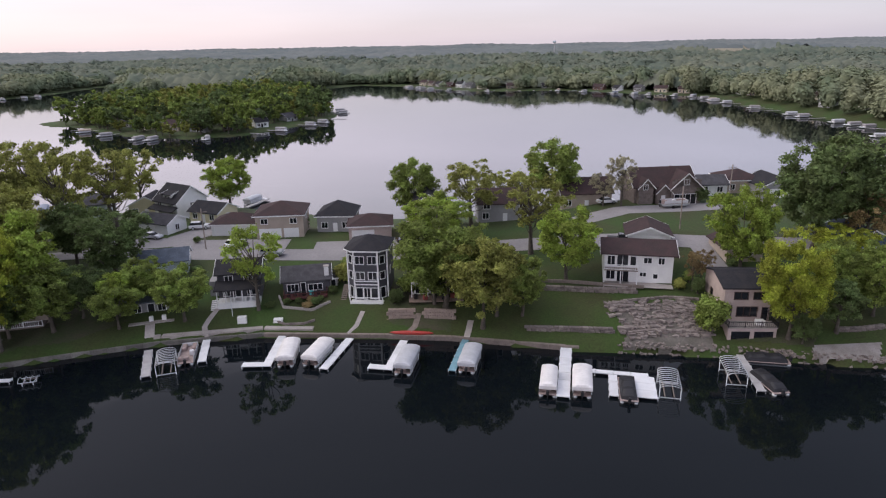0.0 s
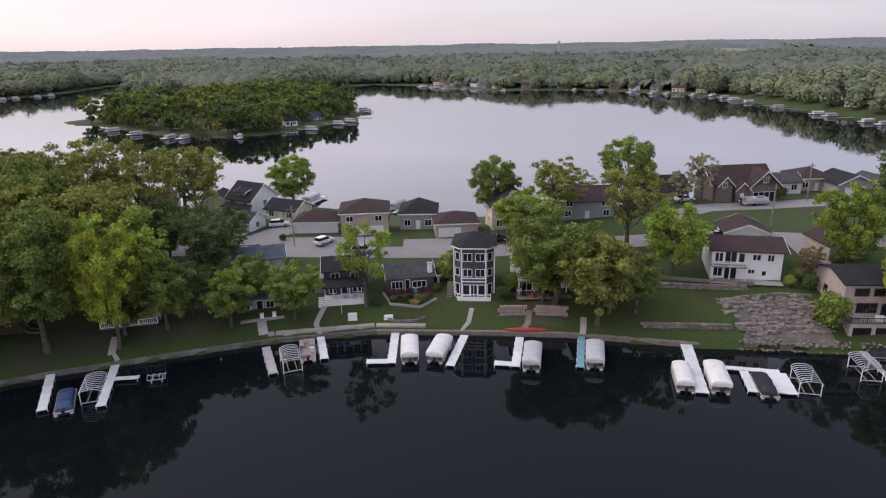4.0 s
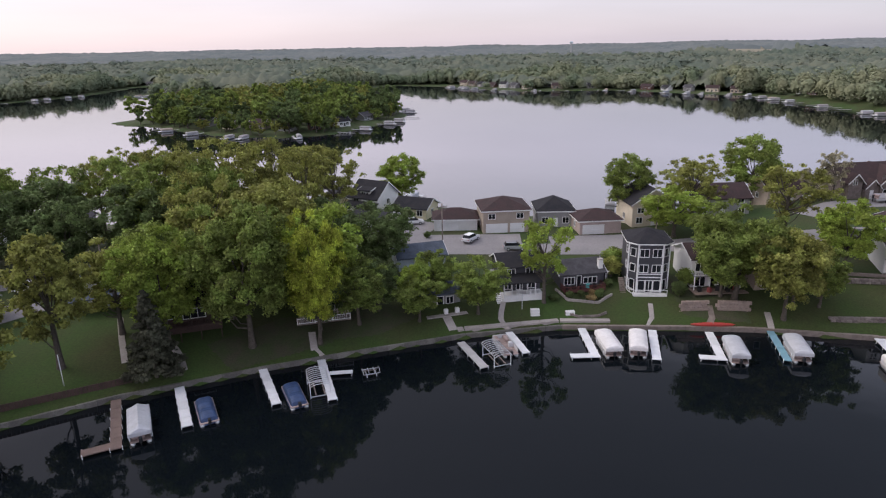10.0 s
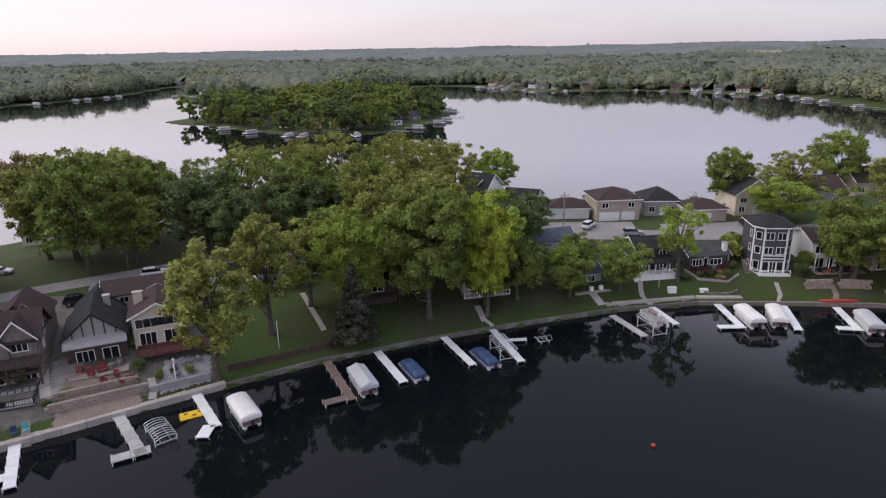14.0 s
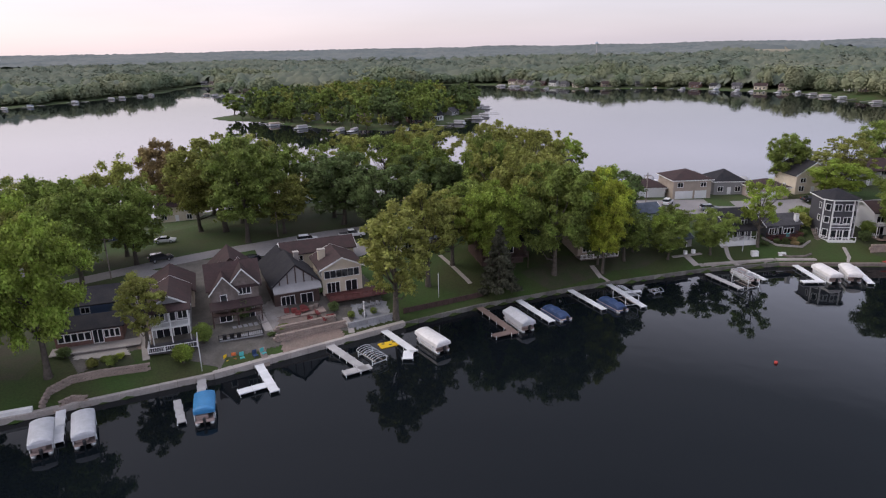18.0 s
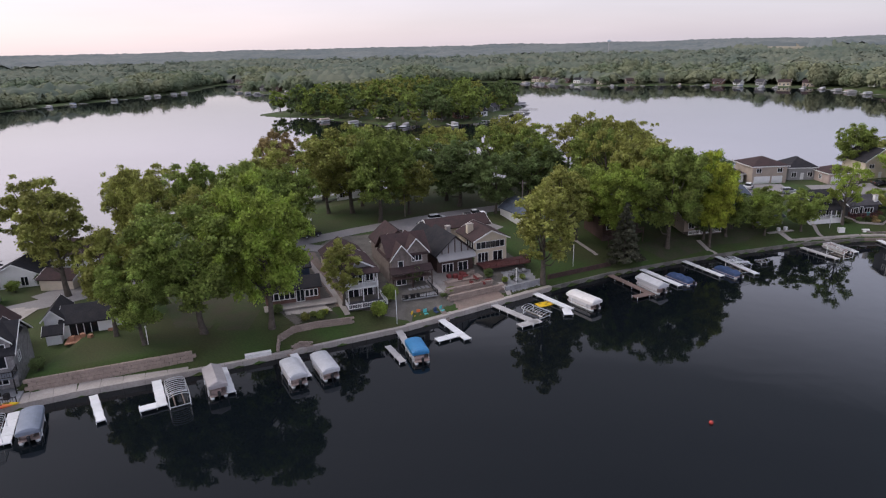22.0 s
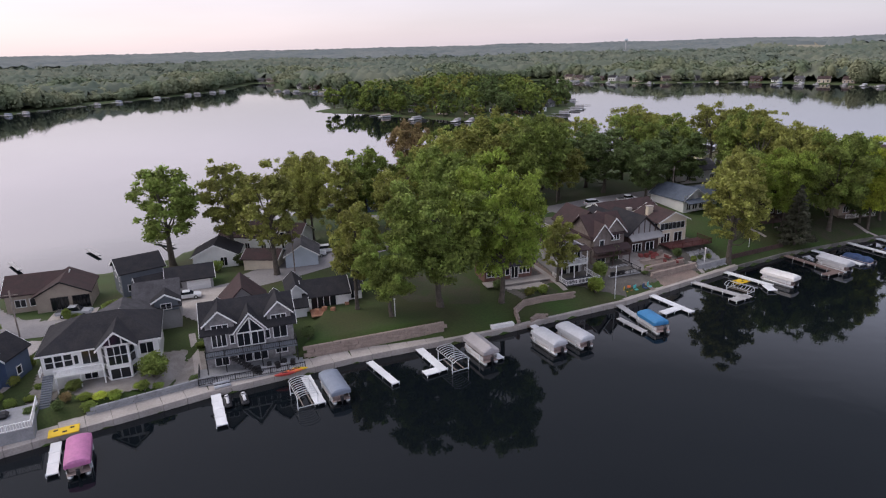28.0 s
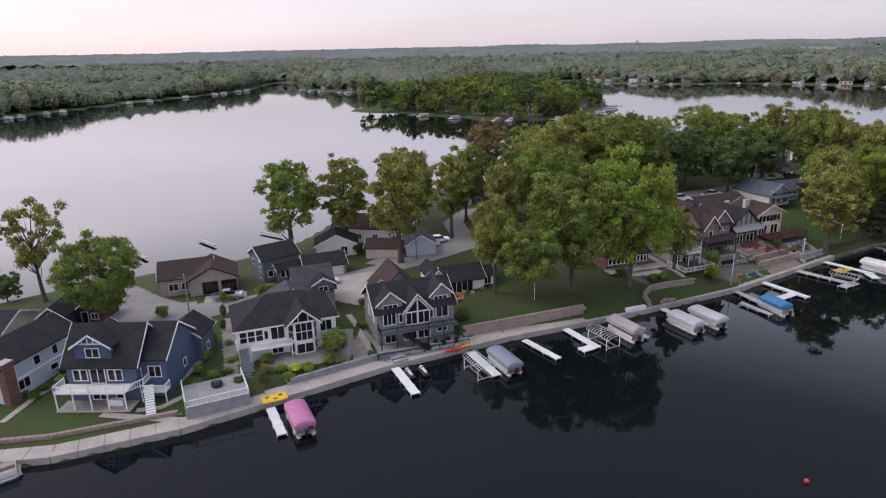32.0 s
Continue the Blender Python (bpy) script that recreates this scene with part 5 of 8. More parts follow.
volume(h, 0, 0, 19, 8, 3.6, WHITE, ROOF_BROWN, "gable", "x", 2.4, openings={"f": [(2, 0.9, 1.1, 1.2, "w2"), (6, 0.9, 1.1, 1.2, "w2"), (10, 0.9, 1.1, 1.2, "w2"), (15, 0.9, 1.1, 1.2, "w2")]})
volume(h, 14.2, 0.3, 1.8, 4, 5.0, YELLOW_WALL, ROOF_BROWN, "gable", "y", 0.9, base=-3.6, eave=0.25, openings={"f": [(0.4, 3.9, 1.0, 0.9, "w1")]})
h = house("cream garage with low brown roof", -217.2, 57.0, -2, 2.0, "garage", "garage")
volume(h, 0, 0, 7.0, 6, 2.5, CREAM, ROOF_BROWN, "gable", "x", 1.2)
h = house("pale blue-white gabled garage beside the lane", -208.4, 57.0, 15, 2.3, "garage", "garage")
volume(h, 0, 0, 6.5, 7, 2.7, PALE_BLUE, ROOF_GREY, "gable", "y", 2.0, openings={"r": [(2, 0.1, 3.2, 2.1, "g")]})

# ---- houses along the back shore ----
BACK_HOUSES = (
    ("white steep-gabled house with dark roof and dormer", -87.4, 153.4, -28, 8.5, 9, 4.6, WHITE, ROOF_BLACK, "x", 3.4),
    ("pale yellow cottage with dark roof", -75.4, 146.4, -20, 8.5, 7, 2.7, YELLOW_WALL, ROOF_BLACK, "x", 1.7),
    ("white garage with low dark roof beside the lane", -84.0, 137.6, -18, 9.0, 6, 2.5, WHITE, ROOF_GREY, "x", 1.4),
    ("white garage with hipped brown roof", -64.9, 133.9, 3, 9.6, 7, 2.6, WHITE, ROOF_BROWN, "hip", 1.9),
    ("brown house with hipped roof above garage doors", -54.0, 131.6, 8, 10.2, 10, 5.0, TAN, ROOF_BROWN, "hip", 2.2),
    ("grey house with hipped charcoal roof", -41.8, 136.6, 2, 8.0, 9, 3.6, GREY_WALL, ROOF_BLACK, "hip", 2.6),
    ("tan garage with brown roof beside the lane", -33.4, 130.2, 8, 9.0, 8, 3.0, ROSE, ROOF_BROWN, "hip", 1.8),
    ("tan house with steep dark gable", -21.4, 135.0, 8, 9.5, 10, 5.2, CREAM, ROOF_BLACK, "y", 3.2),
    ("grey house with brown roof behind trees", -6.0, 140, 5, 12, 9, 4.4, GREY_WALL, ROOF_BROWN, "x", 2.4),
    ("dark-roofed house on the back shore", 13.6, 150, 8, 12, 9, 3.8, TAN, ROOF_BROWN, "x", 2.8),
    ("white cottage with grey roof on the back shore", 47.5, 158, 4, 7, 7, 2.8, WHITE, ROOF_GREY, "x", 1.6),
    ("dark hip-roofed house on the back shore", 55.0, 161, 4, 9, 9, 3.2, TAN, ROOF_BROWN, "hip", 2.2),
    ("grey house with brown roof behind trees", -113, 158, 16, 9, 8, 3.6, PALE_BLUE, ROOF_GREY, "x", 2.0),
    ("navy house with dark roof among trees", -200.5, 104, 14, 8.5, 8, 5.0, NAVY, ROOF_BLACK, "x", 2.2),
    ("cream house with brown roof among trees", -192, 126, 10, 10, 8, 4.6, CREAM, ROOF_BROWN, "x", 2.0),
    ("brown lodge with wide roof among trees", -146, 148, 12, 10, 9, 3.4, BRICK_RED, ROOF_BROWN, "y", 3.2),
    ("pale blue cottage among trees", -158, 140, 14, 8, 8, 3.4, PALE_BLUE, ROOF_GREY, "y", 2.2),
    ("white cottage with dark roof among trees", -174, 128, 14, 9, 8, 3.4, WHITE, ROOF_BLACK, "y", 2.2),
    ("white house with grey roof near the lane", -113, 118, 20, 11, 9, 3.6, WHITE, ROOF_GREY, "x", 2.0),
    ("yellow cottage with dark roof on the back shore", -96, 156, 8, 9, 8, 3.0, YELLOW_WALL, ROOF_BLACK, "y", 2.2),
)
for label, x, y, rot, w, d, hh, wall, roofm, axis, rise in BACK_HOUSES:
    garage = "garage with" in label
    h = house(label, x, y, rot, category="garage" if garage else "house", name="garage" if garage else "house")
    ops = [(0.6, 0.05, min(4.8, w - 2.6), 2.1, "g")] if (garage or "garage doors" in label) else [(1.0, 0.9, 1.3, 1.3, "w2"), (w - 2.4, 0.9, 1.3, 1.3, "w2"), (w / 2 - 0.5, 0.1, 1.0, 2.0, "d")]
    if "garage doors" in label:
        ops += [(5.9, 0.05, 3.2, 2.1, "g")]
    if hh > 4.2:
        ops += [(1.2, 3.2, 1.4, 1.1, "w2"), (w - 2.8, 3.2, 1.4, 1.1, "w2")]
    volume(h, 0, 0, w, d, hh, wall, roofm, "hip" if axis == "hip" else "gable", "x" if axis == "hip" else axis, rise, eave=0.5, openings={"f": ops, "l": [(d / 2 - 0.5, 0.9, 1.1, 1.2, "w2")], "r": [(d / 2 - 0.5, hh - 1.9, 1.1, 1.2, "w2")]})
    if "dormer" in label:
        volume(h, 2.6, 0.8, 3.2, 4, hh + 1.6, wall, roofm, "gable", "x", 0.5, base=-hh, openings={"f": [(0.5, hh + 0.4, 2.1, 0.8, "w3")]})
        shed_roof(h, -0.4, w + 0.4, -2.0, 2.6, 0.05, 3.4, roofm)

h = house("brown craftsman house with twin gables and dark roof", 30.4, 148.6, 9, 9.2)
volume(h, 0, 1, 14.5, 9, 4.2, BROWNSTONE, ROOF_BROWN, "gable", "x", 3.4, eave=0.6, openings={"f": [(3.0, 0.9, 1.2, 1.3, "w2")]})
volume(h, 8.0, -1, 7.0, 9, 4.0, BROWNSTONE, ROOF_BROWN, "gable", "y", 3.2, eave=0.7, openings={"f": [(2.9, 4.6, 1.2, 1.2, "w2"), (0.8, 0.05, 5.2, 2.3, "w4")]})
volume(h, 0.6, -0.2, 3.4, 4, 4.2, BROWNSTONE, ROOF_BROWN, "gable", "y", 1.8, eave=0.5, openings={"f": [(1.0, 3.6, 1.0, 1.1, "w2")]})
volume(h, 4.8, -0.6, 3.2, 4, 3.0, BROWNSTONE, ROOF_BROWN, "gable", "y", 1.6, eave=0.5, openings={"f": [(1.0, 0.1, 1.0, 2.1, "d")]})
h = house("grey garage with white door and pale rake trim", 61.6, 155.2, 7, 9.0, "garage", "garage")
volume(h, 0, 0, 8.6, 9, 3.1, GREY_WALL, ROOF_BLACK, "gable", "y", 1.9, eave=0.6, openings={"f": [(1.6, 0.05, 5.2, 2.3, "g")]})
volume(h, 8.8, 1.0, 5, 7, 3.0, SLATE_WALL, ROOF_GREY, "gable", "y", 1.4, openings={"f": [(1, 0.1, 1, 2, "d"), (3, 1, 1, 1, "w1")]})

# ---- roads, walls and shore ----
def strip(name, pts, width, material, label, lift=0.07, closed=False):
    """A paved ribbon lying on the ground along a line."""
    line, v, f = [], [], []
    for (ax, ay), (bx, by) in zip(pts, pts[1:]):
        n = max(1, int(math.hypot(bx - ax, by - ay) / 1.2))
        line += [(ax + (bx - ax) * k / n, ay + (by - ay) * k / n) for k in range(n)]
    line.append(pts[-1])
    across = max(2, int(width / 1.2))
    for k, (px, py) in enumerate(line):
        qx, qy = line[min(k + 2, len(line) - 1)]
        ox, oy = line[max(k - 2, 0)]
        d = math.hypot(qx - ox, qy - oy) or 1
        nx2, ny2 = -(qy - oy) / d, (qx - ox) / d
        for j in range(across + 1):
            o = (j / across - 0.5) * width
            v.append((px + nx2 * o, py + ny2 * o))
    tops = land_height([p[0] for p in v], [p[1] for p in v]) + lift
    v = [(p[0], p[1], float(q)) for p, q in zip(v, tops)]
    c = across + 1
    f = [(k * c + j + 1, k * c + j, (k + 1) * c + j, (k + 1) * c + j + 1) for k in range(len(line) - 1) for j in range(across)]
    ob = new(name, mesh_of(name, v, f, material, True))
    return tagged(ob, label, name.replace("_", " "), kind="structure")


def wall_run(name, pts, thick, bottom, top, material, label, length=2.6, offset=0.0, piece_name="block", drape=False, courses=1):
    """A wall or slab edge of separate pieces with open joints along a line."""
    root = tagged(new(name), label, name.replace("_", " "), kind="structure")
    for (ax, ay), (bx, by) in zip(pts, pts[1:]):
        span = math.hypot(bx - ax, by - ay)
        n = max(1, round(span / length))
        ux, uy = (bx - ax) / span, (by - ay) / span
        for c in range(courses):
            for k in range(n):
                s = (k + 0.5 + (0.35 if c % 2 else -0.1) * (courses > 1)) * span / n
                px, py = ax + ux * s - uy * offset, ay + uy * s + ux * offset
                zb = ground_z(px, py) if drape else 0.0
                rise = (top - bottom) / courses
                wob = (((k * 37 + c * 53) % 17) / 17 - 0.5) * (1.0 if material is RUBBLE else 0.22) if courses > 1 else 0.0
                me = box_mesh(piece_name, span / n * (1 + 0.2 * wob) - 0.03, thick * (1 + 0.25 * wob), rise - (0.03 if courses > 1 else 0), material, 0.04)
                piece(piece_name, me, root, pose(px, py, zb + bottom + c * rise, 0, 0, math.degrees(math.atan2(uy, ux)) + wob * 6))
    return root


def front_between(x0, x1):
    xs = [p[0] for p in FRONT if x0 < p[0] < x1]
    fy = lambda q: float(np.interp(q, FRONT[:, 0], FRONT[:, 1]))
    return [(q, fy(q)) for q in [x0] + xs + [x1]]


LANE = [(92, 118), (60, 119.5), (38, 121), (17, 123.5), (-5, 124), (-24, 122.5), (-45, 122.6), (-65, 122), (-85, 121), (-105, 116), (-122, 108), (-143, 97), (-160, 88), (-175, 78), (-190, 68), (-203, 57), (-214, 48), (-228, 37), (-240, 28), (-262, 22), (-310, 10)]
strip("road", LANE, 5.6, ASPHALT, "narrow worn asphalt lane along the peninsula")
strip("driveway", [(-70, 126), (-46, 126.5)], 9.0, ASPHALT, "worn asphalt parking apron before the garages", 0.09)
strip("driveway", [(-40, 126), (-22, 127)], 6.5, ASPHALT, "worn asphalt parking apron before the garages", 0.09)
strip("driveway", [(-88, 126), (-72, 129), (-66, 141)], 7.5, ASPHALT, "broad asphalt yard before a white garage", 0.10)
strip("driveway", [(16, 137), (26, 143), (40, 145.5), (62, 151)], 6.5, ASPHALT, "grey gravel drive before the craftsman house", 0.08)
strip("driveway", [(36, 120), (36.5, 110), (36, 104)], 4.0, ASPHALT, "grey gravel drive beside the white house", 0.08)
strip("driveway", [(-150, 92), (-146, 84), (-136, 82), (-128, 92)], 6.0, ASPHALT, "asphalt yard behind the close row of houses", 0.08)
strip("driveway", [(-173, 78), (-164, 74), (-159, 64)], 4.0, ASPHALT, "curved asphalt drive with a lawn island", 0.09)
strip("driveway", [(-196, 66), (-200, 84), (-196, 98)], 5.0, ASPHALT, "asphalt side lane among trees", 0.08)
strip("driveway", [(-213, 51), (-206, 62), (-198, 66)], 9.0, ASPHALT, "asphalt parking yard with white trucks", 0.10)
strip("driveway", [(-217, 47), (-213, 36), (-208, 30)], 6.5, CONCRETE, "pale concrete drive beside the stone house", 0.09)
strip("driveway", [(-226, 41.5), (-219, 44.5)], 4.5, CONCRETE, "pale concrete drive before a garage", 0.10)
strip("driveway", [(-243, 33.5), (-236, 36)], 4.0, CONCRETE, "pale concrete drive before a taupe house", 0.10)
strip("driveway", [(-260, 24), (-250, 27), (-243, 29)], 8.0, ASPHALT, "asphalt yard beside the lane", 0.09)
strip("driveway", [(-238, 13), (-238.2, 24)], 3.4, CONCRETE, "pale concrete drive beside the navy house", 0.09)
for pts, w, m, label in (
        ([(-50.1, 93.6), (-51.2, 95.9), (-51.1, 97.7), (-50.6, 100.7)], 0.9, CONCRETE, "pale curving concrete footpath to the dock"),
        ([(-26.9, 95.5), (-25.9, 97.5), (-25.4, 100.9)], 0.8, CONCRETE, "narrow stone footpath across the lawn"),
        ([(-17.7, 94.9), (-16.1, 97.2), (-15.7, 100.2)], 1.0, OLD_WOOD, "weathered wooden steps up the bank"),
        ([(-7.5, 94.6), (-7.2, 96.2), (-6.9, 98.2)], 1.0, CONCRETE, "pale footpath down to the dock"),
        ([(-58.5, 91.2), (-59.1, 92.7), (-60.3, 95.6)], 1.5, CONCRETE, "broad concrete walk with steps to the dock"),
        ([(-78.8, 83.6), (-80.2, 84.9), (-81.4, 88.5)], 1.1, CONCRETE, "pale concrete walk beneath the trees"),
        ([(-97.4, 77.4), (-99.1, 80), (-101.8, 83)], 1.1, CONCRETE, "worn stone steps on the lawn"),
        ([(-106, 77.4), (-109.1, 82.6), (-112.6, 88.8)], 0.9, CONCRETE, "stepping stones climbing the lawn"),
        ([(-227, -4.8), (-240.4, -4), (-240, -2.7)], 1.2, CONCRETE, "pale concrete walk across the lawn"),
        ([(-236.5, -2.8), (-233.6, -1.9), (-231.6, 1.2)], 1.0, CONCRETE, "pale concrete walk beside the navy house"),
        ([(-252.5, -6.3), (-252, -0.4), (-250.3, 5.1)], 0.9, CONCRETE, "pale garden kerb beside the lawn"),
        ([(-234.3, 3.7), (-233.6, 9.7), (-233.9, 14.1)], 1.0, CONCRETE, "pale kerb walk beside the navy house"),
        ([(-208.8, 15.9), (-212, 22), (-214.6, 26.8)], 1.0, CONCRETE, "pale side walk beside the stone house")):
    strip("footpath", pts, w, m, label, 0.08)

OLD_CONCRETE = mat("weathered_concrete", (0.17, 0.16, 0.145), 0.92, var=0.35, scale=0.5, fine=5.0, bump=0.4, per_object=0.2)
wall_run("seawall", front_between(-117, -41), 0.42, -1.2, 0.8, OLD_CONCRETE, "weathered low concrete seawall at the water", 2.6, 0.1)
wall_run("seawall", front_between(-41, 10), 0.6, -1.2, 0.8, OLD_WOOD, "dark weathered timber seawall at the water", 2.6, 0.1)
wall_run("seawall", front_between(-58, -33), 1.2, -0.2, 1.3, CONCRETE, "grey stone wall along the lawn edge", 3.2, 1.3)
wall_run("seawall", front_between(-174, -143), 0.7, -1.2, 0.9, CONCRETE, "pale concrete seawall below the lawn", 2.6, 0.1)
wall_run("promenade", front_between(-143, -117), 3.0, -1.2, 0.95, CONCRETE, "broad pale concrete shore walk", 3.0, 1.2, "slab")
wall_run("promenade", front_between(-219.6, -174), 3.2, -1.2, 0.95, CONCRETE, "broad pale concrete shore walk", 3.0, 1.3, "slab")
wall_run("promenade", front_between(-262, -219.6), 2.6, -1.2, 0.95, CONCRETE, "broad pale concrete shore walk", 3.0, 1.0, "slab")
wall_run("promenade", front_between(-330, -262), 2.6, -1.2, 0.95, CONCRETE, "broad pale concrete shore walk", 3.0, 1.0, "slab")
wall_run("retaining_wall", [(-194.6, 20.8), (-174.3, 30.4)], 0.4, 0.0, 2.85, TAN_BLOCK, "tan block retaining wall below a lawn", 1.1, courses=5)
wall_run("retaining_wall", [(-218.5, 4.6), (-205.8, 13.6)], 0.4, -0.2, 1.9, BLOCK_WALL, "blue-grey block retaining wall above the walk", 1.1, courses=4)
wall_run("retaining_wall", [(-208.5, 12.6), (-196.0, 18.4)], 0.5, -0.2, 1.6, BLOCK_WALL, "grey stone retaining wall above the walk", 0.9, courses=4)
wall_run("retaining_wall", [(-262, -13.2), (-244, -9.2), (-230.5, -3.2)], 0.5, -0.2, 1.45, TAN_BLOCK, "low tan block wall edging a lawn", 0.9, courses=3)
wall_run("retaining_wall", [(-21.0, 99.2), (-16.4, 99.2)], 0.5, -0.6, 1.75, TAN_BLOCK, "tan block retaining wall in the bank", 0.8, drape=True, courses=4)
wall_run("retaining_wall", [(-15.0, 99.2), (-9.6, 98.8)], 0.5, -0.6, 1.75, TAN_BLOCK, "tan block retaining wall in the bank", 0.8, drape=True, courses=4)
wall_run("retaining_wall", [(4.6, 105.4), (13, 104.0), (20.8, 103.0)], 0.6, -0.5, 0.9, RUBBLE, "fieldstone retaining wall on the bank", 0.75, drape=True, courses=3)
wall_run("retaining_wall", [(1.8, 95.6), (8, 95.0), (15.6, 94.4)], 0.6, -0.5, 0.8, RUBBLE, "fieldstone retaining wall near the water", 0.75, drape=True, courses=3)
wall_run("retaining_wall", [(-157.0, 36.4), (-159.2, 36.0), (-160.6, 34.2)], 0.4, -0.3, 0.9, TAN_BLOCK, "low reddish block wall in the bank", 0.8, drape=True, courses=4)
wall_run("retaining_wall", [(-162.2, 33.6), (-162.8, 36.6), (-161.2, 39.2), (-158.0, 41.0), (-152.2, 43.4)], 0.4, -0.3, 1.15, TAN_BLOCK, "long curved reddish block wall below a planted bed", 0.8, drape=True, courses=4)
wall_run("retaining_wall", [(-136.6, 53.0), (-126.6, 59.6)], 0.5, -0.4, 1.2, TAN_BLOCK, "tan stone terrace wall above the walk", 0.8, drape=True, courses=4)
wall_run("retaining_wall", [(-137.2, 55.2), (-128.6, 60.8)], 0.5, -0.4, 1.0, TAN_BLOCK, "tan stone terrace wall above the walk", 0.8, drape=True, courses=4)
wall_run("retaining_wall", [(-126, 59.4), (-118.6, 64.4)], 0.5, -0.4, 0.9, BLOCK_WALL, "grey stone terrace wall above the walk", 1.1, drape=True)
wall_run("wooden_fence", [(-117.5, 65.6), (-103.5, 74.2)], 0.15, -0.2, 1.0, DARK_BROWN, "low reddish board fence above the shore", 0.5, piece_name="board", drape=True)
wall_run("lawn_kerb", [(-40.3, 98.5), (-38.1, 97.5), (-34.8, 97.7), (-33.2, 98.6)], 0.3, -0.1, 0.35, RUBBLE, "low stone edging on the lawn", 0.7, drape=True)
wall_run("lawn_kerb", [(-41.2, 105.1), (-39.5, 101.7), (-34.2, 101), (-31.5, 103.3)], 0.3, -0.1, 0.4, CONCRETE, "low pale stone border round a garden bed", 0.7, drape=True)

# the boulder bank and the stones along the water
rng = np.random.default_rng(5)
STONES = []
for k in range(8):
    sv, sf = [], []
    box(sv, sf, -0.5, -0.32, -0.2, 0.5, 0.32, 0.2)
    sv = [Vector(p) * rng.uniform(0.72, 1.15) + Vector(rng.normal(size=3)) * 0.06 for p in sv]
    STONES.append(mesh_of("stone", sv, sf, RUBBLE))
bank = tagged(new("boulder_bank"), "terraced bank of grey and rose fieldstones", "rock bank", kind="structure")
for k in range(295):
    tier = (93.3, 94.1, 95.0, 95.9, 96.8, 97.7, 98.6, 99.6, 100.4)[k % 9] + rng.normal() * 0.16
    sx = rng.uniform(16.8 if tier < 97.5 else 15.2, 30.8 - max(0, tier - 96) * 0.5)
    s = rng.uniform(0.55, 1.25)
    piece("stone", STONES[k % 8], bank, pose(sx, tier + (sx - 24) * 0.02, ground_z(sx, tier) + 0.12 * s, rng.uniform(-14, 14), rng.uniform(-10, 10), rng.normal() * 22) @ Matrix.Diagonal((s, s, s * 0.9, 1)))
riprap = tagged(new("shore_stones"), "loose grey stones along the waterline", "stones", kind="structure")
for k in range(280):
    sx = rng.uniform(16, 60)
    sy = float(np.interp(sx, FRONT[:, 0], FRONT[:, 1])) + rng.uniform(-0.3, 1.1)
    s = rng.uniform(0.3, 0.75)
    piece("stone", STONES[k % 8], riprap, pose(sx, sy, max(ground_z(sx, sy), 0) + 0.05, rng.uniform(-20, 20), rng.uniform(-20, 20), rng.uniform(0, 360)) @ Matrix.Diagonal((s, s, s, 1)))

# the walled terrace over the walk
h = tagged(new("terrace"), "grey block sun terrace with white railing above the walk", "terrace")
h.matrix_basis = pose(-228.8, -4.6, 0.9, 0, 0, 30)
lump("base", h, 4.0, 3.2, -0.3, 8.0, 6.4, 1.9, BLOCK_WALL)
for a, b in (((0.1, 0.1), (7.9, 0.1)), ((7.9, 0.1), (7.9, 6.3)), ((0.1, 6.3), (0.1, 0.1))):
    railing(h, a, b, 1.6, TRIM, gap=0.3)
lump("fire_bowl", h, 4.4, 4.2, 1.6, 1.5, 1.5, 0.7, DARK_METAL, bevel=0.3)


# ---- docks, lifts and boats ----
POST = {}


def pipe_mesh(name, r, length, material, sides=7):
    key = (name, round(r, 3), round(length, 2), material.name)
    if key not in CACHE:
        v, f = [], []
        tube(v, f, [Vector((0, 0, 0)), Vector((0, 0, length))], [r, r], sides)
        f.append(tuple(range(sides, 2 * sides)))
        CACHE[key] = mesh_of(name, v, f, material, True)
    return CACHE[key]


def dock(x0, y0, x1, y1, width, material, label, side=None, group="docks along the shore"):
    """A dock of panels on pipe legs from its shore end; side: (along, out, width, length) of a foot."""
    span, rot = math.hypot(x1 - x0, y1 - y0), math.degrees(math.atan2(y1 - y0, x1 - x0))
    root = tagged(new("dock"), label, "dock", group)
    root.matrix_basis = pose(x0, y0, 0, 0, 0, rot)
    runs = [(0, 0, span, width, 0)]
    if side:
        runs.append(side)
    for ox, oy, length, wide, turn in runs:
        n = max(1, round(length / 2.3))
        m = pose(ox, oy, 0, 0, 0, turn)
        for k in range(n):
            c = (k + 0.5) * length / n
            piece("panel", box_mesh("panel", length / n - 0.04, wide, 0.16, material, 0.02), root, m @ pose(c, 0, 0.32))
            for s in (-1, 1):
                piece("leg", pipe_mesh("leg", 0.045, 2.2, ALU), root, m @ pose((k + 1) * length / n - 0.15, s * (wide / 2 + 0.03), -1.6))
    return root


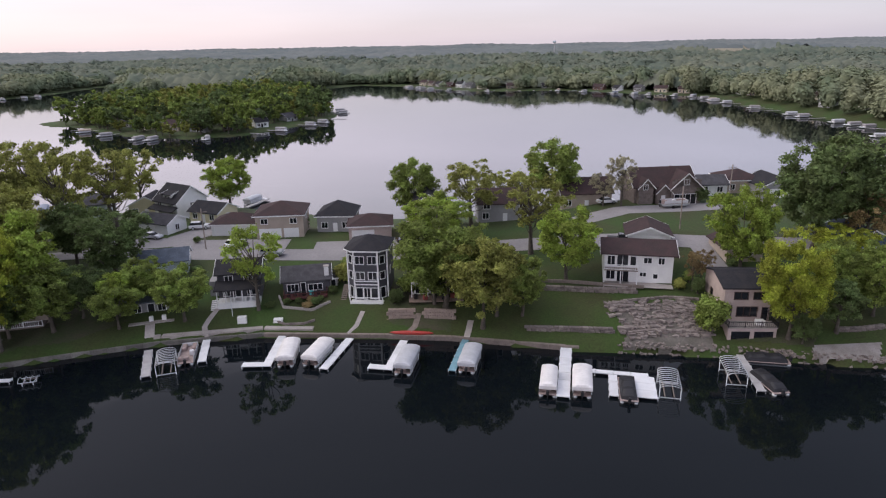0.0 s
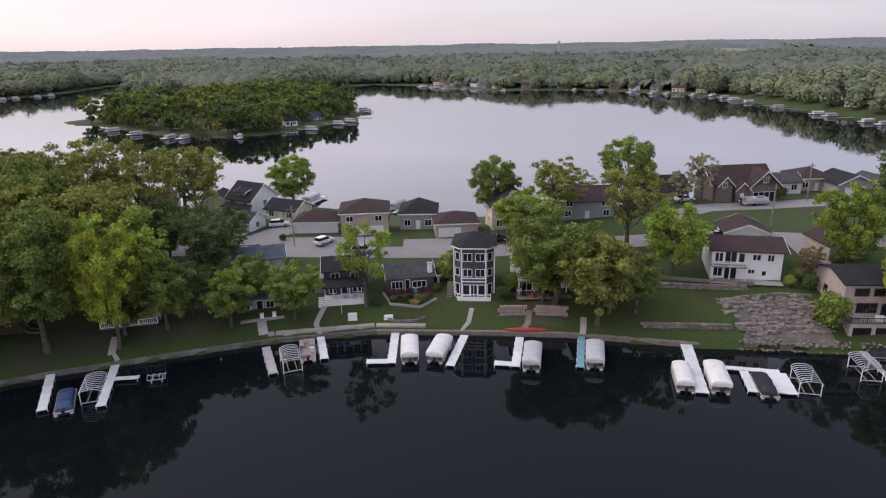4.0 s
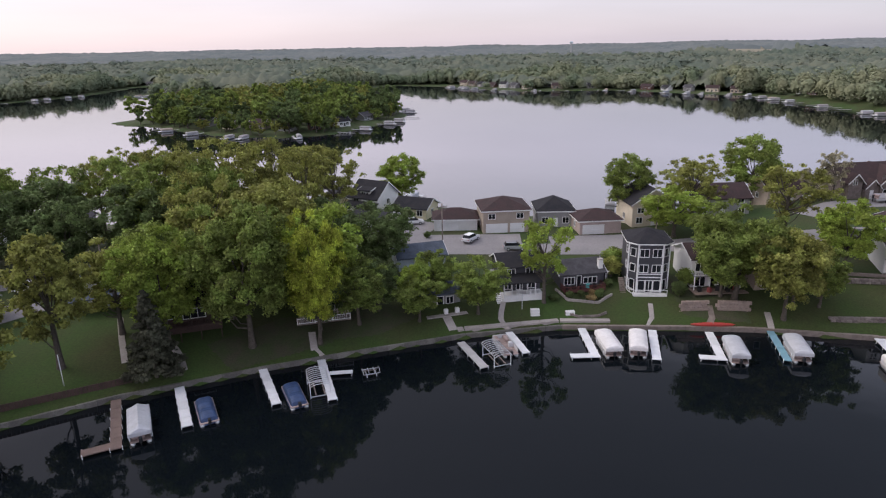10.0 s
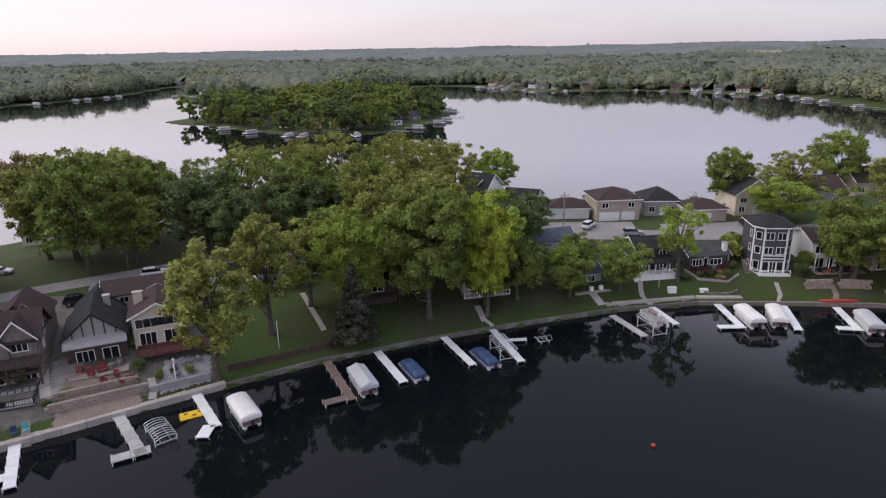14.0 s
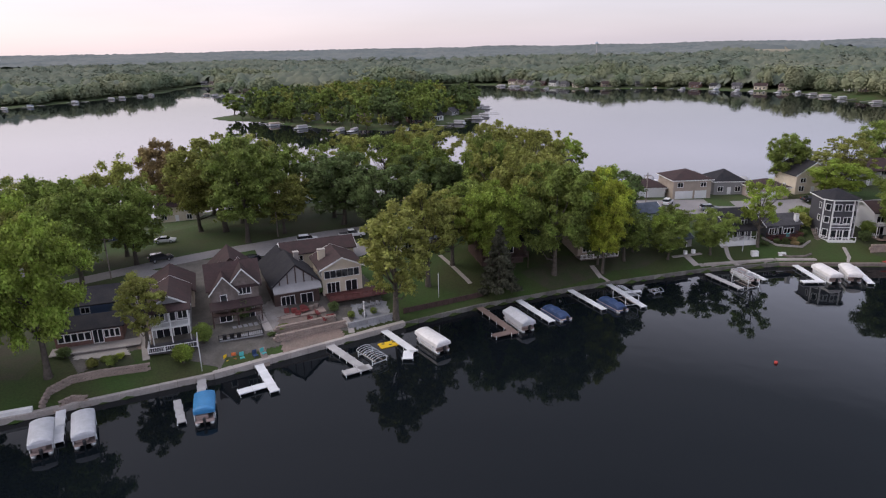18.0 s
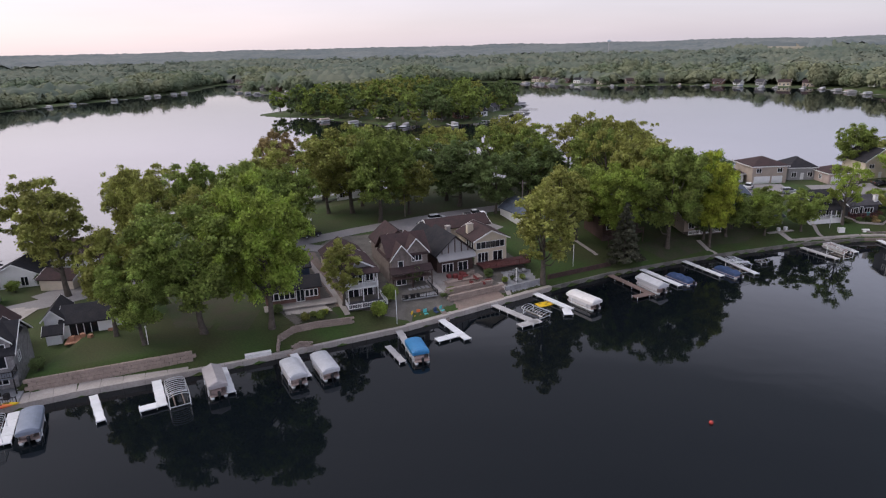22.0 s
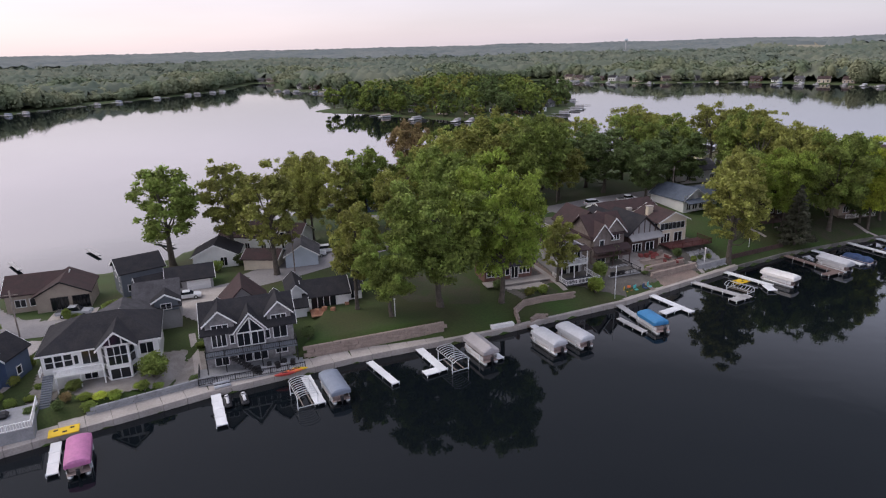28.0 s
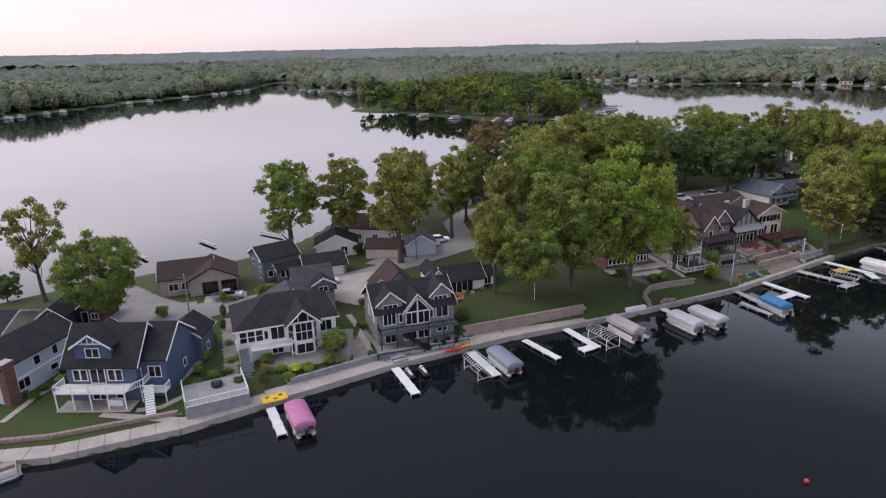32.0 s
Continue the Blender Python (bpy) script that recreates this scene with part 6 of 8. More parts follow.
def canopy_mesh(length, width, material, peaked=False):
    key = ("canopy", length, width, material.name, peaked)
    if key not in CACHE:
        v, f, n = [], [], 10
        ring = []
        for k in range(n + 1):
            a = k / n * 2 - 1
            z = (1 - abs(a)) * 0.75 if peaked else 0.5 * (1 - abs(a) ** 2.6)
            ring.append((a * width / 2, z))
        ring = [(-width / 2 - 0.04, -0.55)] + ring + [(width / 2 + 0.04, -0.55)]
        spots = [(-length / 2, 0.0), (-length / 2 + 0.12, 0.6), (-length / 2 + 0.5, 0.97), (-length / 4, 1.0), (0, 0.985), (length / 4, 1.0), (length / 2 - 0.5, 0.97), (length / 2 - 0.12, 0.6), (length / 2, 0.0)]
        for px, s in spots:
            for py, pz in ring:
                v.append((px, py * (0.94 + 0.06 * s), pz * s if pz > 0 else pz * (1 if abs(px) < length / 2 - 0.2 else 0.9)))
        c = len(ring)
        f = [(i * c + j, i * c + j + 1, (i + 1) * c + j + 1, (i + 1) * c + j) for i in range(len(spots) - 1) for j in range(c - 1)]
        f.append(tuple(range(c)))
        f.append(tuple(range((len(spots) - 1) * c, len(spots) * c))[::-1])
        CACHE[key] = mesh_of("canopy", v, f, material, False)
    return CACHE[key]


def canopy_lift(x, y, rot, material, label, length=6.6, width=2.7, peaked=False, top=1.75):
    root = tagged(new("boat_lift"), label, "boat lift", "canopied boat lifts")
    root.matrix_basis = pose(x, y, 0, 0, 0, rot)
    piece("canopy", canopy_mesh(length, width, material, peaked), root, pose(0, 0, top))
    for sx in (-1, 1):
        for sy in (-1, 1):
            piece("post", pipe_mesh("post", 0.06, top + 1.4, ALU), root, pose(sx * 1.9, sy * (width / 2 - 0.05), -1.4))
        piece("cross_beam", box_mesh("cross_beam", 0.12, width, 0.14, ALU, 0.02), root, pose(sx * 1.9, 0, 0.05))
    return root


def pontoon_boat(x, y, rot, seat, label, cover=None, rail=BOAT_WHITE, z=0.05):
    root = tagged(new("pontoon_boat"), label, "boat", "pontoon boats")
    root.matrix_basis = pose(x, y, z, 0, 0, rot)
    if "pontoon" not in CACHE:
        v, f = [], []
        prof = [(-3.2, 0.12), (-3.0, 0.3), (2.4, 0.3), (3.0, 0.18), (3.3, 0.04)]
        tube(v, f, [Vector((a, 0, 0.05 if a < 2.5 else 0.16)) for a, r in prof], [r for a, r in prof], 9)
        f.append(tuple(range(9))[::-1])
        CACHE["pontoon"] = mesh_of("tube", v, f, ALU, True)
    for s in (-1, 1):
        piece("tube", CACHE["pontoon"], root, pose(0, s * 0.9, 0))
    lump("deck", root, 0, 0, 0.32, 6.4, 2.4, 0.1, BOAT_TAN)
    if cover:
        key = ("cover", cover.name)
        if key not in CACHE:
            bm = bmesh.new()
            bmesh.ops.create_grid(bm, x_segments=14, y_segments=8, size=0.5)
            for vert in bm.verts:
                a, b = vert.co.x * 2, vert.co.y * 2
                lift = (1 - abs(b) ** 4) * (1 - abs(a) ** 6)
                vert.co = Vector((a * 3.1, b * 1.22, 0.5 + 0.75 * lift + 0.12 * math.sin(a * 9) * lift - (0.45 if abs(b) > 0.95 or abs(a) > 0.95 else 0)))
            CACHE[key] = bpy.data.meshes.new("cover")
            bm.to_mesh(CACHE[key])
            bm.free()
            CACHE[key].materials.append(cover)
        piece("cover", CACHE[key], root)
    else:
        for s in (-1, 1):
            lump("side_panel", root, 0, s * 1.17, 0.42, 5.6, 0.05, 0.65, rail)
            lump("seat", root, 1.9, s * 0.75, 0.42, 1.8, 0.65, 0.55, seat, bevel=0.08)
        lump("end_panel", root, 2.8, 0, 0.42, 0.05, 2.3, 0.65, rail)
        lump("seat", root, -2.2, 0.3, 0.42, 0.7, 1.5, 0.6, seat, bevel=0.08)
        lump("console", root, -0.5, -0.7, 0.42, 0.6, 0.7, 0.85, rail, bevel=0.08)
    motor = lump("motor", root, -3.35, 0, 0.35, 0.45, 0.4, 0.75, COVER_BLACK, bevel=0.1)
    lump("shaft", motor, 0.0, 0, -0.9, 0.16, 0.14, 0.9, DARK_METAL)
    return root


def bare_lift(x, y, rot, label, bows=10, length=5.2, width=2.7, top=1.9):
    """An uncovered lift frame with its canopy bows."""
    root = tagged(new("boat_hoist"), label, "boat lift", "bare boat lift frames")
    root.matrix_basis = pose(x, y, 0, 0, 0, rot)
    key = ("bow", width)
    if key not in CACHE:
        v, f = [], []
        tube(v, f, [Vector((0, -width / 2 * math.cos(a * math.pi / 8), 0.45 * math.sin(a * math.pi / 8))) for a in range(9)], [0.05] * 9, 5)
        CACHE[key] = mesh_of("bow", v, f, ALU, True)
    for k in range(bows):
        piece("bow", CACHE[key], root, pose(-length / 2 + length * k / (bows - 1), 0, top))
    for s in (-1, 1):
        piece("side_rail", pipe_mesh("side_rail", 0.055, length, ALU), root, pose(-length / 2, s * width / 2, top, 0, 90, 0))
        piece("bunk", pipe_mesh("bunk", 0.09, length * 0.8, OLD_WOOD), root, pose(-length * 0.4, s * 0.6, 0.35, 0, 90, 0))
        for e in (-1, 1):
            piece("post", pipe_mesh("post", 0.06, top + 1.5, ALU), root, pose(e * (length / 2 - 0.5), s * width / 2, -1.5))
    for e in (-1, 1):
        piece("cross_beam", box_mesh("cross_beam", 0.12, width, 0.12, ALU, 0.02), root, pose(e * (length / 2 - 0.5), 0, 0.2))
    return root


W, GR, BR, TE = DOCK_WHITE, DOCK_GREY, DOCK_BROWN, DOCK_TEAL
for spec in (
        (-57.8, 89.6, -54.0, 81.2, 1.3, GR, "grey dock at the foot of a concrete walk"),
        (-50.0, 93.6, -47.6, 86.0, 1.2, W, "white panel dock beside a pontoon boat"),
        (-37.9, 95.2, -37.2, 84.8, 1.3, W, "white dock with a side platform", (9.8, -0.6, 3.2, 1.3, -90)),
        (-26.5, 94.6, -28.4, 84.2, 1.3, W, "white panel dock beside a canopied lift"),
        (-17.6, 94.0, -18.8, 84.2, 1.3, W, "white dock with a side platform and chairs", (9.2, -0.6, 2.6, 1.3, -90)),
        (-7.6, 95.0, -9.4, 84.2, 1.1, TE, "teal-blue dock beside a canopied lift"),
        (8.2, 93.0, 5.9, 77.4, 1.7, W, "long pale dock between two canopied boats"),
        (9.0, 85.0, 18.6, 83.5, 1.0, W, "white side dock reaching past the boats", None),
        (13.6, 83.6, 12.7, 77.8, 1.2, W, "short white finger dock"),
        (17.9, 83.2, 17.0, 77.4, 2.7, W, "broad white finger dock"),
        (33.8, 91.0, 32.7, 79.6, 1.1, GR, "narrow weathered dock beside a bare lift"),
        (-104.2, 71.0, -98.1, 60.0, 1.3, BR, "brown board dock with a foot beside a canopied boat", (11.6, -0.6, 3.2, 1.4, -88)),
        (-97.0, 74.6, -91.6, 65.0, 1.3, W, "white panel dock beside a blue-covered boat"),
        (-87.0, 80.4, -81.8, 70.5, 1.2, W, "white panel dock beside a blue-covered boat"),
        (-78.8, 83.2, -74.5, 71.8, 1.2, W, "white dock with a side finger beside a bare lift", (4.6, 0.6, 3.4, 0.9, 78)),
        (-120.6, 61.2, -114.2, 53.0, 1.3, W, "white L-shaped dock beside a canopied boat", (9.6, -0.6, 2.8, 1.6, -35)),
        (-129.4, 56.2, -120.8, 46.8, 1.4, GR, "grey dock with a cross platform", (12.2, 1.2, 4.4, 1.6, -100)),
        (-138.4, 49.4, -132.5, 40.2, 1.3, W, "white dock with a side platform", (8.4, -0.6, 4.0, 1.5, -88)),
        (-144.4, 43.4, -140.9, 34.8, 1.2, GR, "grey dock arm beside a blue canopy"),
        (-145.4, 37.5, -142.2, 32.1, 1.0, GR, "grey dock arm beside a blue canopy"),
        (-160.0, 34.4, -155.7, 27.2, 1.2, W, "white dock between two canopied boats"),
        (-169.6, 29.6, -165.4, 22.4, 1.2, W, "white dock beside a taupe canopy"),
        (-177.9, 25.4, -173.6, 18.6, 1.3, W, "white dock with a foot beside a bare lift", (7.4, -0.5, 2.4, 1.5, -90)),
        (-184.9, 21.0, -180.0, 14.7, 1.1, W, "plain white panel dock"),
        (-193.3, 16.4, -189.3, 9.2, 1.4, W, "white dock between a lift and a canopy"),
        (-204.3, 11.0, -200.4, 3.7, 1.3, W, "plain white panel dock near two watercraft"),
        (-219.3, -0.6, -215.8, -6.6, 1.2, W, "white dock beside a pink canopy")):
    sd = spec[7] if len(spec) > 7 else None
    if sd:
        sd = (sd[0], sd[1], sd[2], sd[3], sd[4])
    dock(*spec[:7], side=sd)

for x, y, rot, m, words, extra in (
        (-34.8, 88.4, 96, VINYL_WHITE, "cream vinyl boat canopy on a metal lift", {}),
        (-30.2, 88.6, 79, VINYL_WHITE, "white vinyl boat canopy on a metal lift", {}),
        (-16.2, 86.4, 83, VINYL_GREY, "pale grey boat canopy on a metal lift", {}),
        (-6.8, 87.2, 81, VINYL_GREY, "pale grey boat canopy on a metal lift", {}),
        (8.9, 80.8, 82, VINYL_WHITE, "white ribbed boat canopy on a metal lift", {}),
        (-97.4, 64.4, 119, VINYL_GREY, "peaked pale boat canopy on a metal lift", {"peaked": True}),
        (-111.6, 56.0, 128, VINYL_WHITE, "cream vinyl boat canopy on a metal lift", {}),
        (-140.4, 35.2, 112, VINYL_BLUE, "bright blue boat canopy on a metal lift", {"length": 5.0}),
        (-157.9, 27.6, 122, VINYL_GREY, "white boat canopy on a metal lift", {"length": 6.0}),
        (-153.7, 29.6, 122, VINYL_GREY, "pale grey boat canopy on a metal lift", {"length": 6.4}),
        (-168.4, 24.2, 121, VINYL_TAUPE, "taupe peaked boat canopy on a metal lift", {"length": 6.4, "peaked": True, "top": 2.1}),
        (-188.2, 12.8, 120, VINYL_STEEL, "steel-blue boat canopy on a metal lift", {"length": 6.4}),
        (-214.4, -3.6, 120, VINYL_PINK, "faded pink boat canopy on a metal lift", {"length": 6.0})):
    canopy_lift(x, y, rot, m, words, **extra)
    pontoon_boat(x, y, rot, BOAT_TAN, "pale pontoon boat hanging under its canopy")
canopy_lift(4.3, 81.0, 82, VINYL_WHITE, "cream shrink-wrapped boat cover on a lift", 6.0, 2.3, top=1.6)
pontoon_boat(4.3, 81.0, 82, BOAT_TAN, "white pontoon boat under a cream cover")
for x, y, rot, cover, words in (
        (14.9, 79.6, 82, COVER_BLACK, "pontoon boat under a black cover at a white dock"),
        (34.6, 82.2, 100, COVER_BLACK, "runabout under a black cover at a weathered dock"),
        (-90.6, 68.6, 120, COVER_BLUE, "pontoon boat under a navy cover beside a dock"),
        (-80.0, 72.8, 118, COVER_BLUE, "pontoon boat under a navy cover beside a dock"),
        (37.0, 89.0, 172, COVER_BLACK, "low boat under a black cover at the bank"),
        (-50.8, 88.4, 106, None, "open pontoon boat with tan seats beside a dock")):
    pontoon_boat(x, y, rot, BOAT_TAN, words, cover)
pontoon_boat(-246.5, -16.5, 40, BOAT_TAN, "white boat moored off the shore walk")
for x, y, rot in ((-52.2, 84.2, 113), (20.4, 79.8, 80), (30.3, 83.6, 84), (-77.2, 75.0, 111), (-172.4, 20.8, 123), (-191.9, 10.6, 120)):
    bare_lift(x, y, rot, "bare aluminium boat lift with curved canopy bows")
bare_lift(-120.6, 51.2, 133, "bare low boat lift frame in the water", 9, 5.0, 2.6, 0.9)
bare_lift(-70.6, 79.6, 20, "small bare watercraft lift by the seawall", 4, 2.4, 1.6, 0.5)


def jet_ski(x, y, rot):
    root = tagged(new("watercraft"), "black and white personal watercraft by the walk", "watercraft", "personal watercraft")
    root.matrix_basis = pose(x, y, 0.1, 0, 0, rot)
    lump("hull", root, 0, 0, 0, 2.9, 1.0, 0.45, COVER_BLACK, bevel=0.18)
    lump("seat", root, -0.4, 0, 0.42, 1.4, 0.4, 0.35, BOAT_WHITE, bevel=0.12)
    lump("cowl", root, 0.7, 0, 0.4, 0.8, 0.6, 0.4, BOAT_WHITE, bevel=0.15)
    lump("handlebar", root, 0.4, 0, 0.8, 0.1, 0.8, 0.1, DARK_METAL)


jet_ski(-202.0, 9.4, 118)
jet_ski(-200.0, 10.2, 118)


def swim_mat(x, y, z, rot, label):
    root = tagged(new("swim_mat"), label, "swim mat", "yellow swim mats")
    root.matrix_basis = pose(x, y, z, 0, 0, rot)
    bm = bmesh.new()
    bmesh.ops.create_cube(bm, size=1, matrix=Matrix.Translation((0, 0, 0.06)) @ Matrix.Diagonal((3.4, 1.9, 0.14, 1)))
    bmesh.ops.bevel(bm, geom=bm.edges[:], offset=0.04, segments=2, affect='EDGES')
    part("pad", bm, YELLOW_FOAM, root)
    for ox, oy in ((-0.9, 0.4), (0.1, -0.3), (0.9, 0.35)):
        lump("hole", root, ox, oy, 0.12, 0.5, 0.35, 0.03, DARK_METAL, bevel=0.01)


swim_mat(-118.7, 56.2, 0.0, 30, "yellow floating swim mat beside a dock")
swim_mat(-219.2, 0.9, 0.98, 30, "yellow swim mat lying on the shore walk")
for k, (x, y, m) in enumerate(((-195.2, 16.4, ORANGE_PLASTIC), (-194.6, 17.0, YELLOW_FOAM), (-196.0, 15.6, RED_PAINT))):
    root = tagged(new("kayak"), "%s kayak lying on the concrete walk" % ("orange", "yellow", "red")[k], "kayak", "kayaks")
    root.matrix_basis = pose(x, y, 0.97, 0, 0, 24)
    kv, kf = [], []
    tube(kv, kf, [Vector((a, 0, 0.2)) for a in (-1.5, -1.2, -0.4, 0.4, 1.2, 1.5)], [0.03, 0.17, 0.3, 0.3, 0.17, 0.03], 8)
    piece("hull", mesh_of("hull", kv, kf, m, True), root)
    lump("cockpit", root, 0, 0, 0.44, 0.8, 0.36, 0.05, DARK_METAL, bevel=0.01)
root = tagged(new("inflatable"), "grey and white inflatable raft on the walk", "raft")
root.matrix_basis = pose(-203.9, 12.5, 0.97, 0, 0, 30)
for s in (-1, 1):
    piece("tube", pipe_mesh("raft_tube", 0.22, 2.2, VINYL_GREY, 9), root, pose(-1.1, s * 0.5, 0.2, 0, 90, 0))
lump("floor", root, 0, 0, 0.05, 2.1, 0.9, 0.12, DARK_METAL)
for x, y in ((-59.9, 51.3), (-101, 17.3), (-156.2, -12.4)):
    bm = bmesh.new()
    bmesh.ops.create_uvsphere(bm, u_segments=14, v_segments=8, radius=0.28)
    ob = part("buoy", bm, RED_PAINT, None)
    ob.location = (x, y, 0.12)
    tagged(ob, "small red mooring buoy floating on the lake", "buoy", "mooring buoys")


# ---- vehicles ----
def car_mesh(kind):
    """Side outline swept across: body and glasshouse apart."""
    shapes = {
        "sedan": ([(-2.3, 0.35), (-2.35, 0.8), (-1.9, 0.98), (-1.0, 1.02), (1.0, 0.98), (2.1, 0.82), (2.35, 0.6), (2.3, 0.35)], [(-1.7, 0.98), (-1.0, 1.42), (0.3, 1.45), (1.1, 0.98)]),
        "suv": ([(-2.3, 0.4), (-2.35, 1.0), (-2.2, 1.1), (1.0, 1.08), (2.15, 0.98), (2.35, 0.7), (2.3, 0.4)], [(-2.2, 1.08), (-1.9, 1.7), (0.3, 1.72), (1.1, 1.08)]),
        "pickup": ([(-2.9, 0.5), (-2.9, 1.12), (-0.9, 1.12), (-0.6, 1.15), (1.2, 1.15), (2.6, 1.08), (2.85, 0.8), (2.8, 0.5)], [(-0.9, 1.13), (-0.75, 1.8), (0.6, 1.82), (1.3, 1.13)])}
    out = []
    for poly, half, inset in ((shapes[kind][0], 0.92, 0.0), (shapes[kind][1], 0.8, 0.12)):
        bm = bmesh.new()
        a = [bm.verts.new((px, -half, pz)) for px, pz in poly]
        b = [bm.verts.new((px, half, pz)) for px, pz in poly]
        n = len(poly)
        bm.faces.new(a)
        bm.faces.new(b[::-1])
        for k in range(n):
            bm.faces.new((a[k], b[k], b[(k + 1) % n], a[(k + 1) % n]))
        bmesh.ops.recalc_face_normals(bm, faces=bm.faces)
        if inset:
            for vert in bm.verts:
                if vert.co.z > 1.3:
                    vert.co.y *= 0.86
        bmesh.ops.bevel(bm, geom=bm.edges[:], offset=0.06, segments=2, affect='EDGES')
        out.append(bm)
    return out


def car(x, y, rot, kind, paint, label):
    root = tagged(new("pickup_truck" if kind == "pickup" else "car"), label, "truck" if kind == "pickup" else "car", "parked vehicles")
    root.matrix_basis = pose(x, y, ground_z(x, y) + 0.12, 0, 0, rot)
    key = ("car", kind, paint.name)
    if key not in CACHE:
        body, cabin = car_mesh(kind)
        meshes = []
        for nm, bm, m in (("body", body, paint), ("glasshouse", cabin, GLASS)):
            me = bpy.data.meshes.new(nm)
            bm.to_mesh(me)
            bm.free()
            me.materials.append(m)
            meshes.append(me)
        wv, wf = [], []
        tube(wv, wf, [Vector((0, -0.12, 0)), Vector((0, 0.12, 0))], [0.36, 0.36], 14)
        wf += [tuple(range(14)), tuple(range(14, 28))]
        rv, rf = [], []
        tube(rv, rf, [Vector((0, -0.13, 0)), Vector((0, 0.13, 0))], [0.2, 0.2], 10)
        rf += [tuple(range(10)), tuple(range(10, 20))]
        CACHE[key] = meshes + [mesh_of("wheel", wv, wf, TYRE), mesh_of("rim", rv, rf, ALU)]
    body, cabin, wheel, rim = CACHE[key]
    piece("body", body, root)
    piece("glasshouse", cabin, root)
    top = 1.83 if kind == "pickup" else (1.73 if kind == "suv" else 1.46)
    lump("roof_panel", root, -0.2 if kind != "suv" else -0.8, 0, top - 0.08, 1.3 if kind != "suv" else 2.1, 1.34, 0.1, paint, bevel=0.04)
    if kind == "pickup":
        lump("bed_liner", root, -1.9, 0, 1.10, 1.8, 1.5, 0.05, COVER_BLACK, bevel=0.01)
    reach = 1.75 if kind == "pickup" else 1.4
    for sx in (-1, 1):
        for sy in (-1, 1):
            wh = piece("wheel", wheel, root, pose(sx * reach, sy * 0.84, 0.36))
            piece("rim", rim, wh)
    for sy in (-1, 1):
        lump("headlight", root, 2.3 if kind != "pickup" else 2.8, sy * 0.6, 0.66, 0.1, 0.36, 0.16, BOAT_WHITE)
        lump("tail_light", root, -2.33 if kind != "pickup" else -2.9, sy * 0.7, 0.75, 0.06, 0.26, 0.2, RED_PAINT)


for spec in (
        (-70.0, 139.4, 15, "suv", CAR_WHITE, "white hatchback parked on an asphalt yard"),
        (-56.6, 126.4, 60, "suv", CAR_WHITE, "white sport utility car parked before garages"),
        (-77.5, 131.8, -10, "sedan", CAR_SILVER, "silver car parked beside a white garage"),
        (22.0, 121.4, -8, "pickup", CAR_BLACK, "black pickup truck parked beside the lane"),
        (-141.5, 93.0, 22, "suv", CAR_WHITE, "white sport utility car parked on the lane"),
        (-132.5, 96.6, 22, "pickup", CAR_WHITE, "white pickup truck parked on the lane"),
        (-221.8, 41.2, 22, "sedan", CAR_WHITE, "white sedan parked before a grey garage"),
        (-238.6, 33.8, 14, "pickup", CAR_SILVER, "silver pickup truck parked before a taupe house"),
        (-204.6, 63.6, 20, "pickup", CAR_WHITE, "white pickup truck parked in a yard"),
        (-202.0, 66.6, 20, "suv", CAR_WHITE, "white sport utility car parked in a yard"),
        (-176.0, 98.0, 15, "sedan", CAR_WHITE, "white car parked under trees"),
        (-170.0, 84.0, 40, "suv", CAR_BLACK, "black car parked at the drive"),
        (-148.6, 80.6, 25, "suv", CAR_BLACK, "black car parked behind the close row"),
        (-102.0, 121.0, 18, "sedan", CAR_BLACK, "dark car parked in tree shade"),
        (-20.5, 128.0, 10, "sedan", CAR_BLACK, "black car parked before a tan house"),
        (-47.6, 122.0, 4, "suv", CAR_SILVER, "dark grey van parked behind a cottage"),
        (24.0, 150.0, 12, "sedan", CAR_WHITE, "white car by the craftsman house")):
    car(*spec)
pontoon_boat(38.4, 146.0, 10, BOAT_TAN, "dark-striped boat on a trailer in a drive", None, BOAT_WHITE, ground_z(38.4, 146.0) + 0.8)
root = tagged(new("boat_trailer"), "grey boat trailer under a parked boat", "trailer")
root.matrix_basis = pose(38.4, 146.0, ground_z(38.4, 146.0), 0, 0, 10)
for s in (-1, 1):
    lump("rail", root, 0, s * 0.8, 0.45, 5.6, 0.12, 0.14, ALU)
    lump("bunk", root, 0, s * 0.9, 0.58, 4.6, 0.14, 0.3, OLD_WOOD)
    piece("wheel", CACHE[("car", "sedan", CAR_WHITE.name)][2], root, pose(-0.6, s * 1.1, 0.36))


# ---- poles and garden things ----
def pole(x, y, high, label, arm=True, lamp=False, r=0.13, material=None):
    root = tagged(new("street_lamp" if lamp else "utility_pole" if arm else "flagpole"), label, "lamp" if lamp else "pole")
    root.matrix_basis = pose(x, y, ground_z(x, y) - 0.3, 0, 0, 20)
    piece("shaft", pipe_mesh("shaft", r, high, material or OLD_WOOD), root)
    if arm:
        lump("crossarm", root, 0, 0, high - 0.8, 2.2, 0.12, 0.14, OLD_WOOD)
        for k in (-0.95, -0.4, 0.4, 0.95):
            lump("insulator", root, k, 0, high - 0.66, 0.08, 0.08, 0.16, DARK_METAL)
    if lamp:
        lump("lamp_head", root, 0, 0, high, 0.3, 0.3, 0.3, TRIM, bevel=0.06)


